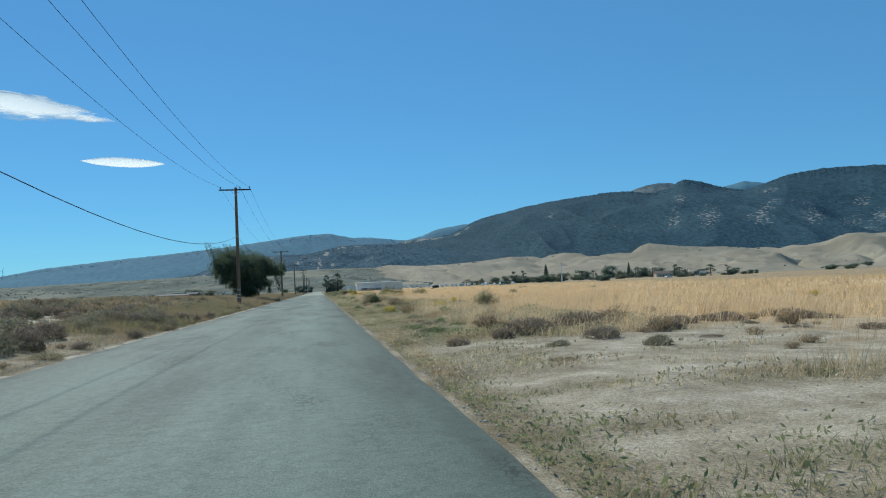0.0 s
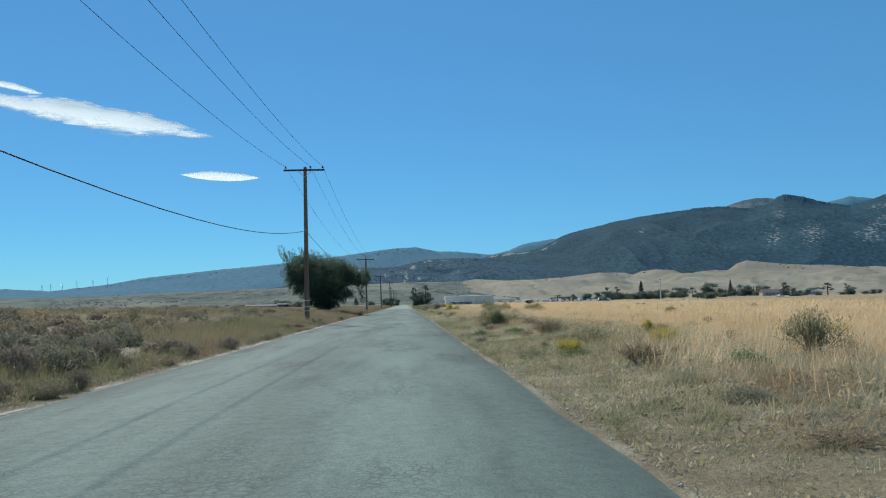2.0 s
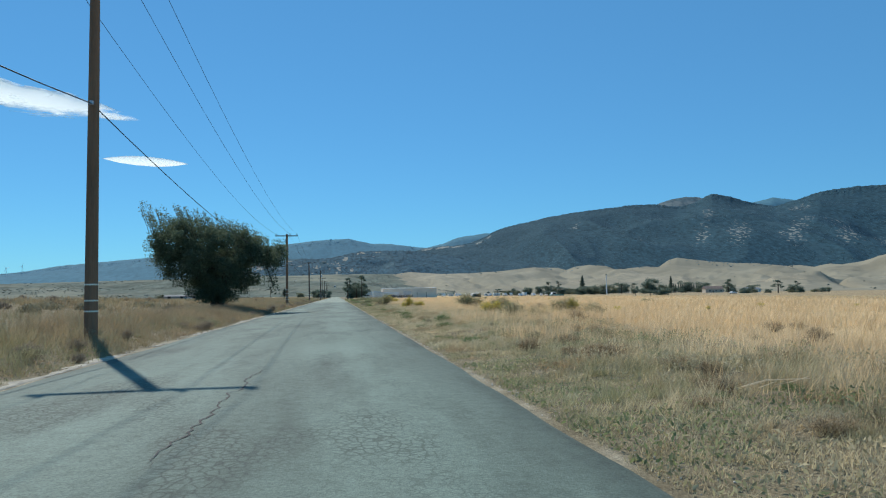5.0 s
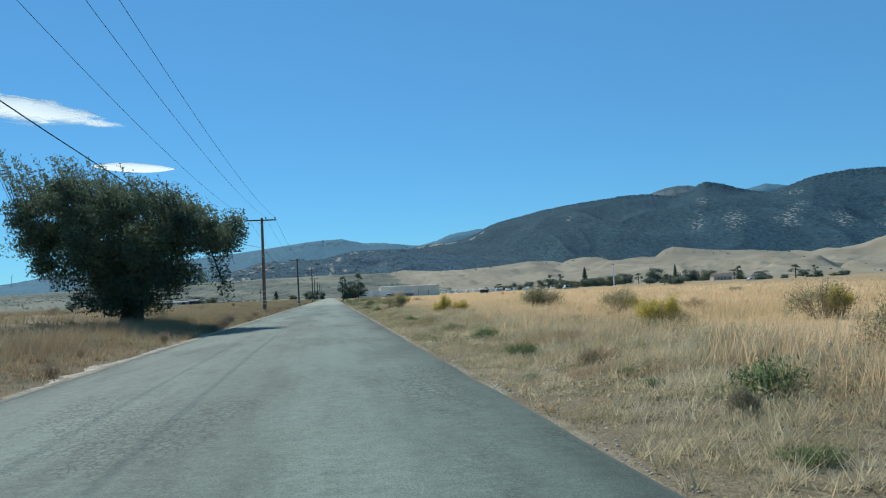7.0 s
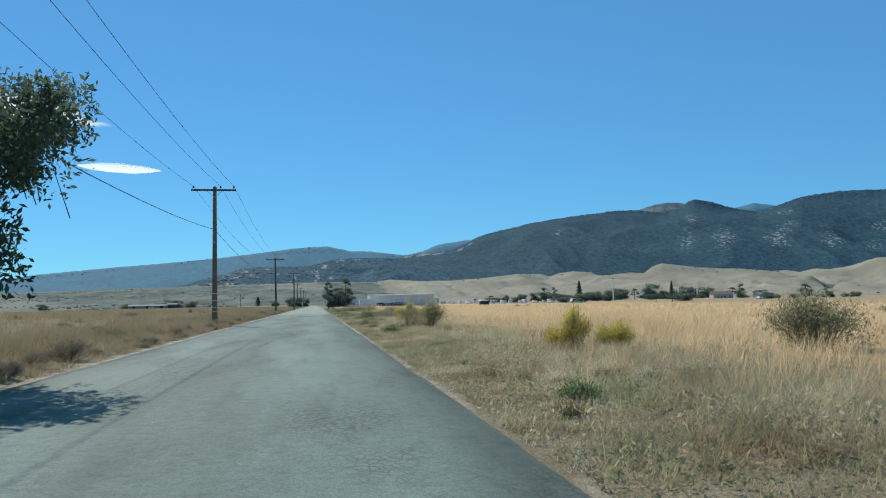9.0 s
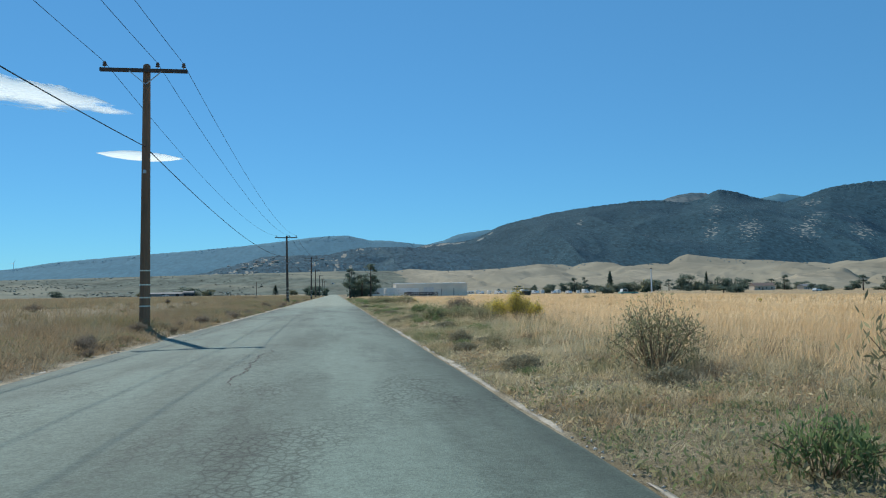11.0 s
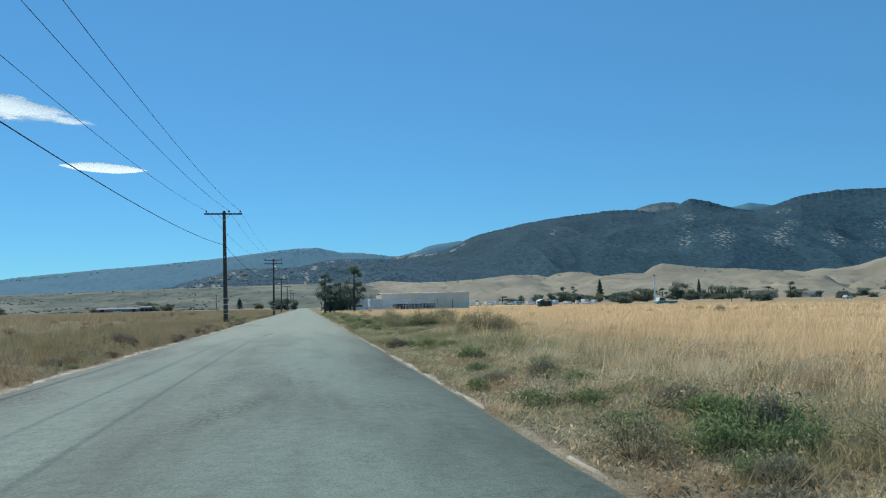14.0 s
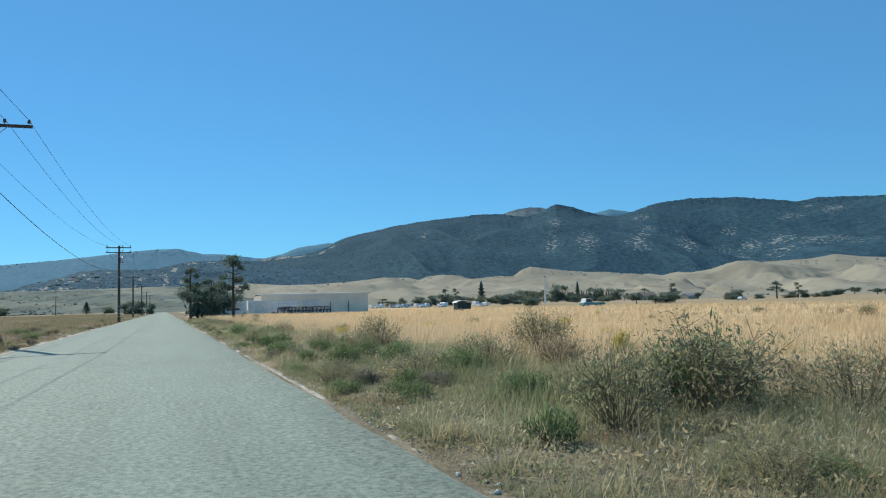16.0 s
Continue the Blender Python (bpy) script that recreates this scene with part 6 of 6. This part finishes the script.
# Haze blue put into the scrub colour, lightened against the crowns' shaded near sides.
HAZED_RIDGE_LEAF = leafy("hazed_ridge_scrub_leaf", (0.15, 0.285, 0.325), (0.205, 0.36, 0.40), 0.35)
VALLEY_LEAF = leafy("valley_scrub_leaf", (0.19, 0.225, 0.18), (0.27, 0.30, 0.24), 0.3)
far_woods("mountain_scrub", "dark scrub and oaks covering the mountain", MAIN_GRID, 24000, 1.9, HAZED_RIDGE_LEAF, 0.05, 1.0, 3, 0.36)
# The blue of distance haze is in these leaf colours.
FAR_LEAF_HAZED = leafy("hazed_far_ridge_leaf", (0.23, 0.45, 0.56), (0.28, 0.52, 0.62), 0.4)
far_woods("far_ridge_trees", "trees along the far skyline, haze blue in their colour", FAR_GRID, 800, 4.6, FAR_LEAF_HAZED, 0.9, 1.0, 21, 0.5)
far_woods("mountain_scrub", "dark oaks along the mountain crest", MAIN_GRID, 2600, 3.0, HAZED_RIDGE_LEAF, 0.94, 1.0, 13, 0.40)
# Leaf colour holds the ridge's haze tint, lightened to offset unlit near faces.
HAZED_WOOD_LEAF = leafy("hazed_wooded_ridge_leaf", (0.15, 0.28, 0.31), (0.20, 0.35, 0.38), 0.4)
far_woods("mountain_scrub", "dark trees on the wooded ridge", WOOD_GRID, 6000, 2.6, HAZED_WOOD_LEAF, 0.05, 1.0, 5, 0.40)
far_woods("valley_scrub", "scattered dark shrubs on the valley side", VALLEY_GRID, 3200, 2.2, VALLEY_LEAF, 0.02, 0.95, 7, 0.53)
far_woods("valley_scrub", "few dark shrubs on the tan foothills", HILL_GRID, 160, 2.4, VALLEY_LEAF, 0.02, 0.6, 9, 0.5)
far_woods("foothill_oaks", "dark oaks straggling along the foothill crests", HILL_GRID, 300, 3.0, HAZED_RIDGE_LEAF, 0.93, 1.0, 15, 0.47)


# ---- buildings and yards ----
def warehouse(x0, x1, y0, y1, h):
    z = float(ground_z((x0 + x1) / 2, y0)) - 0.15
    ob = thing("warehouse", "long low light-grey metal warehouse with a white roof edge", "building", ((x0 + x1) / 2, (y0 + y1) / 2, z))
    w, d = (x1 - x0) / 2, (y1 - y0) / 2
    s = Shape().box(-w + 0.06, w - 0.06, -d + 0.06, d - 0.06, 0, h)
    part("wall", s, ob, "light grey metal walls", GREY_METAL)
    for i in range(int(2 * w / 1.05)):
        xx = -w + 1.05 * i
        part("wall_panel", Shape().box(xx, xx + 1.035, -d, -d + 0.055, 0.05, h - 0.05, 0.02), ob, "", GREY_METAL)
    for i in range(int(2 * d / 1.05)):
        yy = -d + 0.1 + 1.05 * i
        for sx in (-1, 1):
            a = sx * w
            part("wall_panel", Shape().box(min(a, a - sx * 0.055), max(a, a - sx * 0.055), yy, yy + 0.99, 0.05, h - 0.05, 0.02), ob, "", GREY_METAL)
    e, k = 0.08, 0.2
    roof = Shape().add([(-w - e, -d - e, h), (w + e, -d - e, h), (w + e, 0, h + k), (-w - e, 0, h + k), (-w - e, d + e, h), (w + e, d + e, h),
                        (-w - e, -d - e, h + 0.1), (w + e, -d - e, h + 0.1), (w + e, 0, h + k + 0.1), (-w - e, 0, h + k + 0.1), (-w - e, d + e, h + 0.1), (w + e, d + e, h + 0.1)],
                       [(6, 7, 8, 9), (9, 8, 11, 10), (1, 0, 3, 2), (2, 3, 4, 5), (0, 1, 7, 6), (5, 4, 10, 11), (1, 2, 8, 7), (2, 5, 11, 8), (3, 0, 6, 9), (4, 3, 9, 10)])
    part("roof", roof, ob, "shallow white metal roof", ROOF_WHITE)
    part("fascia", Shape().box(-w - 0.1, w + 0.1, -d - 0.15, -d - 0.09, h - 0.1, h + 0.14, 0.01), ob, "white edge trim", ROOF_WHITE)
    part("door", Shape().box(-w + 8, -w + 11, -d - 0.05, -d - 0.004, 0.05, 2.9, 0.02), ob, "roller door", STEEL)
    for k in (0.63, 0.8):
        part("bollard_post", Shape().tube([(-w + 2 * w * k, -d - 0.9, -0.1), (-w + 2 * w * k, -d - 0.9, 2.5)], 0.09, 6), ob, "dark steel post", DARK_METAL)
    return ob


warehouse(17.4, 38.4, 357.5, 372, 4.0)


def yard_fence(x0, x1, y, n):
    z = float(ground_z((x0 + x1) / 2, y))
    ob = thing("yard_fence", "grey chain-link yard fence on steel posts", "fence", (x0, y, z))
    for i in range(n + 1):
        xx = (x1 - x0) * i / n
        part("post", Shape().tube([(xx, 0, -0.2), (xx, 0, 2.1)], 0.05, 6), ob, "", STEEL)
    for zz in (0.35, 1.15, 2.05):
        part("rail", Shape().tube([(0, 0, zz), (x1 - x0, 0, zz)], 0.025, 5), ob, "", STEEL)
    s = Shape()
    for i in range(int((x1 - x0) / 0.35)):
        xx = 0.35 * i
        s.tube([(xx, 0.01, 0.05), (xx + 0.9, 0.01, 2.05)], 0.006, 3, False)
        s.tube([(xx + 0.9, 0.02, 0.05), (xx, 0.02, 2.05)], 0.006, 3, False)
    part("mesh", s, ob, "wire mesh", STEEL)
    return ob


yard_fence(10.5, 30, 343.0, 12)


def site_container(x, y, w, d, h, label, turn=0):
    z = float(ground_z(x, y))
    ob = thing("storage_container", label, "container", (x, y, z), "containers in the yard")
    ob.rotation_euler = (0, 0, radians(turn))
    part("body", Shape().box(-w / 2, w / 2, -d / 2, d / 2, 0.12, h, 0.04), ob, "", OFF_WHITE)
    for i in range(int(w / 0.4)):
        part("rib", Shape().box(-w / 2 + 0.1 + 0.4 * i, -w / 2 + 0.28 + 0.4 * i, -d / 2 - 0.035, -d / 2 - 0.003, 0.2, h - 0.1, 0.01), ob, "", OFF_WHITE)
    part("skid", Shape().box(-w / 2, w / 2, -d / 2 + 0.1, d / 2 - 0.1, 0, 0.115), ob, "", DARK_METAL)
    return ob


for q in ((10.6, 336, 3.6, 2.4, 2.3), (14.6, 338, 3.4, 2.4, 2.5), (7.6, 334.5, 2.2, 2.2, 2.0), (12.6, 346, 6, 2.4, 2.6), (20.0, 349, 6, 2.4, 2.5)):
    site_container(*q, "white ribbed storage container in the yard")


def gate_panel(seed):
    r = random.Random(seed)
    ob = thing("gate_panel", "dark steel livestock panel leaning in a row before the warehouse", "panel", (0, 0, 0), "panels in the yard")
    w, h = r.uniform(0.55, 0.75), r.uniform(1.1, 1.45)
    for dx in (-w, w):
        part("upright", Shape().tube([(dx, -0.35, 0.0), (dx, 0.25, h)], 0.055, 6), ob, "", DARK_METAL)
    for k in (0.12, 0.55, 0.97):
        part("bar", Shape().tube([(-w, -0.35 + 0.6 * k, h * k), (w, -0.35 + 0.6 * k, h * k)], 0.05, 6), ob, "", DARK_METAL)
    for dx in (-0.35, 0.0, 0.3):
        part("rod", Shape().tube([(dx * w * 2 + r.uniform(-0.1, 0.1), -0.3, 0.05), (dx * w * 2 + r.uniform(-0.1, 0.1), 0.2, h * 0.95)], 0.04, 5), ob, "", DARK_METAL)
    return ob


first = [gate_panel(k) for k in range(4)]
for i in range(14):
    xx = 18.9 + 0.62 * i
    m = pose(xx, 341.2 + 0.5 * (i % 3), float(ground_z(xx, 341)), 0, 0, -38 + 13 * (i % 4))
    if i < 4:
        first[i].matrix_basis = m
    else:
        copy_thing(first[i % 4], m)


def car(name, label, body, cab, length=4.6, cab_span=(-0.35, 0.22), tall=1.45, bed=False):
    ob = thing(name, label, "vehicle", (0, 0, 0), "parked vehicles")
    L, W = length / 2, 0.88
    prof = [(-L, 0.42), (-L, 0.82), (-L + 0.12, 0.92), (L - 0.15, 0.9), (L, 0.72), (L, 0.4)]
    v = [(px, -W, pz) for px, pz in prof] + [(px, W, pz) for px, pz in prof]
    part("body", Shape().add(v, [tuple(range(6)), tuple(range(11, 5, -1))] + [(i, i + 6, (i + 1) % 6 + 6, (i + 1) % 6) for i in range(6)]), ob, "", body)
    a, b = cab_span[0] * length, cab_span[1] * length
    prof = [(a, 0.9), (a + 0.25, tall), (b - 0.45, tall), (b, 0.9)]
    v = [(px, -W * 0.92, pz) for px, pz in prof] + [(px, W * 0.92, pz) for px, pz in prof]
    part("cab", Shape().add(v, [tuple(range(4)), tuple(range(7, 3, -1))] + [(i, i + 4, (i + 1) % 4 + 4, (i + 1) % 4) for i in range(4)]), ob, "", cab)
    for sy in (-1, 1):
        yy = sy * W * 0.92
        v = [(a + 0.2, yy + sy * 0.006, 0.98), (a + 0.36, yy + sy * 0.006, tall - 0.1), (b - 0.52, yy + sy * 0.006, tall - 0.1), (b - 0.16, yy + sy * 0.006, 0.98)]
        part("side_window", Shape().add(v, [(0, 1, 2, 3)] if sy > 0 else [(3, 2, 1, 0)]), ob, "", GLASS)
    for sx in (-0.31, 0.31):
        for sy in (-1, 1):
            tyre = part("wheel", Shape().tube([(sx * length, sy * (W - 0.2), 0.33), (sx * length, sy * (W + 0.01), 0.33)], 0.33, 14), ob, "", RUBBER)
            part("rim", Shape().tube([(sx * length, sy * (W + 0.012), 0.33), (sx * length, sy * (W + 0.025), 0.33)], 0.19, 10), tyre, "", STEEL)
    return ob


c1 = car("car", "white parked car on bare ground", WHITE_PAINT, WHITE_PAINT)
c1.matrix_basis = placed(10.2, 331.5, None, 12)
copy_thing(c1, placed(19.4, 344.5, None, 170))
copy_thing(c1, placed(213, 454, None, 20))
copy_thing(c1, placed(-118, 700, None, 5))
c2 = car("pickup_truck", "faded teal and white pickup truck standing beyond the field", TEAL_PAINT, WHITE_PAINT, 5.4, (-0.42, -0.05), 1.75)
c2.matrix_basis = placed(84, 348, None, 4)


def trailer():
    ob = thing("travel_trailer", "white parked travel trailer in a storage yard", "trailer", (0, 0, 0), "trailers in the storage yard")
    part("body", Shape().box(-3.2, 3.2, -1.2, 1.2, 0.5, 2.9, 0.2), ob, "", OFF_WHITE)
    part("window", Shape().box(-2.2, -1.0, -1.215, -1.203, 1.5, 2.2), ob, "", GLASS)
    part("window", Shape().box(0.6, 2.0, -1.215, -1.203, 1.5, 2.2), ob, "", GLASS)
    part("stripe", Shape().box(-3.0, 3.0, -1.212, -1.202, 1.0, 1.2), ob, "grey stripe", GREY_METAL)
    for dx in (-0.5, 0.5):
        part("wheel", Shape().tube([(dx, -1.1, 0.36), (dx, -0.9, 0.36)], 0.36, 12), ob, "", RUBBER)
        part("wheel", Shape().tube([(dx, 0.9, 0.36), (dx, 1.1, 0.36)], 0.36, 12), ob, "", RUBBER)
    part("drawbar", Shape().tube([(3.1, 0, 0.5), (4.3, 0, 0.45)], 0.06, 5), ob, "", DARK_METAL)
    return ob


t1 = trailer()
t1.matrix_basis = placed(58, 520, None, 78)
for i in range(1, 17):
    copy_thing(t1, placed(58 + 4.6 * i + random.uniform(-1.2, 1.2), 520 + random.uniform(-4, 4), None, random.choice((80, 92, 100, 8)), random.uniform(0.45, 0.75)))
for i in range(8):
    xx = 62 + 9 * i
    copy_thing(c1, placed(xx, 508 + random.uniform(-2, 2), None, random.choice((85, 95))))


def hut(x, y):
    ob = thing("garden_hut", "small dark hut with a curved pale roof at the field edge", "hut", (x, y, float(ground_z(x, y))))
    part("wall", Shape().box(-1.3, 1.3, -1.0, 1.0, 0, 1.45, 0.03), ob, "dark green boards", plain("dark_green_boards", (0.03, 0.05, 0.045), 0.7))
    s = Shape()
    n = 8
    v = []
    for zz in (0.0, 0.07):
        for yy in (-1.2, 1.2):
            for i in range(n + 1):
                a = math.pi * i / n
                v.append((-1.5 * math.cos(a), yy, 1.45 + 0.42 * math.sin(a) + zz))
    m = n + 1
    f = [(i, i + 1, m + i + 1, m + i) for i in range(n)] + [(2 * m + i, 3 * m + i, 3 * m + i + 1, 2 * m + i + 1) for i in range(n)]
    f += [(i + 1, i, 2 * m + i, 2 * m + i + 1) for i in range(n)] + [(m + i, m + i + 1, 3 * m + i + 1, 3 * m + i) for i in range(n)]
    s.add(v, f)
    part("roof", s, ob, "curved pale sheet roof", ROOF_WHITE)
    part("door", Shape().box(-0.4, 0.4, -1.03, -1.004, 0.02, 1.35, 0.01), ob, "", DARK_METAL)
    return ob


hut(50.5, 336.4)


def light_mast(x, y, h):
    ob = thing("light_mast", "tall white steel mast with a small lamp head", "mast", (x, y, float(ground_z(x, y))))
    part("shaft", Shape().tube([(0, 0, -0.2), (0, 0, h * 0.5), (0, 0, h)], [0.42, 0.36, 0.28], 10), ob, "", WHITE_PAINT)
    part("head", Shape().box(-0.5, 0.5, -0.35, 0.35, h, h + 0.35, 0.06), ob, "dark lamp head", DARK_METAL)
    return ob


light_mast(174.6, 547, 13.0)


def house(w, d, h, wall, roofing, label):
    ob = thing("house", label, "house", (0, 0, 0), "houses in the valley")
    part("wall", Shape().box(-w / 2, w / 2, -d / 2, d / 2, -1.5, h, 0.0), ob, "", wall)
    r = Shape().add([(-w / 2 - 0.4, -d / 2 - 0.4, h), (w / 2 + 0.4, -d / 2 - 0.4, h), (w / 2 + 0.4, d / 2 + 0.4, h), (-w / 2 - 0.4, d / 2 + 0.4, h), (-w / 2 - 0.4, 0, h + d * 0.24), (w / 2 + 0.4, 0, h + d * 0.24)],
                    [(0, 1, 5, 4), (2, 3, 4, 5), (3, 0, 4), (1, 2, 5), (3, 2, 1, 0)])
    part("roof", r, ob, "", roofing)
    for k in (-0.3, 0.05, 0.32):
        part("window", Shape().box(w * k, w * k + 1.3, -d / 2 - 0.03, -d / 2 - 0.004, 1.0, 2.1), ob, "", GLASS)
    part("door", Shape().box(-w * 0.12, -w * 0.12 + 1.0, -d / 2 - 0.035, -d / 2 - 0.004, 0.0, 2.05), ob, "", BROWN_ROOF)
    return ob


H1 = house(14, 9, 3.2, TAN_WALL, FADED_ROOF, "small tan house with a grey roof on the valley side")
H2 = house(16, 10, 3.4, TAN_WALL, BROWN_ROOF, "small tan house with a brown roof")
H1.matrix_basis = placed(317, 624, None, 10, 0.7)
H2.matrix_basis = placed(300, 650, None, -8, 0.9)
r6 = random.Random(6)
H3 = house(10, 7, 2.8, OFF_WHITE, FADED_ROOF, "small white house with a pale roof on the wooded slope")
H3.matrix_basis = placed(330, 640, None, 6, 0.8)
HOMES = [(r6.gauss(-5.5, 0.75), r6.uniform(0.6, 0.98)) for _ in range(34)] + [(r6.uniform(-9, 3), r6.uniform(0.25, 0.95)) for _ in range(16)]
for az, u in HOMES:
    rad = 1950 + 950 * u
    x, y = rad * math.sin(radians(az)), 120 + rad * math.cos(radians(az))
    zz = max(height_on(VALLEY_GRID, x, y), height_on(WOOD_GRID, x, y))
    copy_thing(r6.choice((H1, H3, H3, H2)), pose(x, y, zz + 1.5, 0, 0, r6.uniform(-25, 25)) @ Matrix.Diagonal((r6.uniform(0.55, 1.0),) * 3 + (1,)))
for _ in range(7):
    az, rad = r6.uniform(-26, 2), r6.uniform(1000, 1900)
    x, y = rad * math.sin(radians(az)), 120 + rad * math.cos(radians(az))
    copy_thing(r6.choice((H1, H3)), pose(x, y, height_on(VALLEY_GRID, x, y) + 0.6, 0, 0, r6.uniform(-25, 25)) @ Matrix.Diagonal((r6.uniform(0.35, 0.5),) * 3 + (1,)))


def long_shed(x, y, w, d, h, label, turn=0, roofing=FADED_ROOF):
    ob = thing("long_shed", label, "shed", (x, y, float(ground_z(x, y))), "sheds on the plain")
    ob.rotation_euler = (0, 0, radians(turn))
    part("wall", Shape().box(-w / 2, w / 2, -d / 2, d / 2, -0.5, h, 0.0), ob, "", FADED_ROOF)
    part("roof", Shape().add([(-w / 2 - 0.5, -d / 2 - 0.5, h), (w / 2 + 0.5, -d / 2 - 0.5, h), (w / 2 + 0.5, d / 2 + 0.5, h), (-w / 2 - 0.5, d / 2 + 0.5, h), (-w / 2 - 0.5, 0, h + 1.3), (w / 2 + 0.5, 0, h + 1.3)],
                             [(0, 1, 5, 4), (2, 3, 4, 5), (3, 0, 4), (1, 2, 5), (3, 2, 1, 0)]), ob, "pale metal roof", roofing)
    for k in (0, 2, 4):
        part("door", Shape().box(-w / 2 + w * (0.1 + 0.18 * k), -w / 2 + w * (0.1 + 0.18 * k) + 3, -d / 2 - 0.04, -d / 2 - 0.004, 0, 2.6), ob, "", DARK_METAL)
    return ob


long_shed(-152, 860, 34, 12, 2.6, "long low shed with a pale metal roof")
long_shed(-131, 861, 9, 10, 3.6, "taller end bay of a pale metal shed")


def wind_turbine(az, dist, base, h, turn):
    x, y = dist * math.sin(radians(az)), 120 + dist * math.cos(radians(az))
    ob = thing("wind_turbine", "white three-bladed wind turbine on the skyline", "wind turbine", (x, y, base), "turbines on the skyline")
    part("tower", Shape().tube([(0, 0, -8), (0, 0, h * 0.5), (0, 0, h)], [1.5, 1.2, 0.8], 10), ob, "", WHITE_PAINT)
    part("nacelle", Shape().box(-1.3, 1.3, -3, 3, h - 1, h + 1.6, 0.3), ob, "", WHITE_PAINT)
    for k in range(3):
        a = radians(turn + 120 * k)
        d = Vector((math.cos(a), 0, math.sin(a)))
        part("blade", Shape().tube([Vector((0, -3.4, h + 0.3)) + d * q for q in (0, 3, 10, h * 0.5)], [0.7, 1.1, 0.9, 0.2], 6, squash=0.4), ob, "", WHITE_PAINT)
    part("hub", Shape().tube([(0, -4.0, h + 0.3), (0, -3.4, h + 0.3), (0, -2.9, h + 0.3)], [0.4, 1.0, 1.0], 10), ob, "", WHITE_PAINT)
    return ob


for i, (az, turn) in enumerate(((-24.9, 20), (-24.4, 75), (-23.7, 50), (-22.8, 95), (-21.8, 10), (-20.9, 65))):
    d0 = 4300
    crest = float(np.interp(az, [p[0] for p in FAR_LINE], [p[1] for p in FAR_LINE])) * d0 / 4500
    wind_turbine(az, d0, crest - 14, 40, turn)
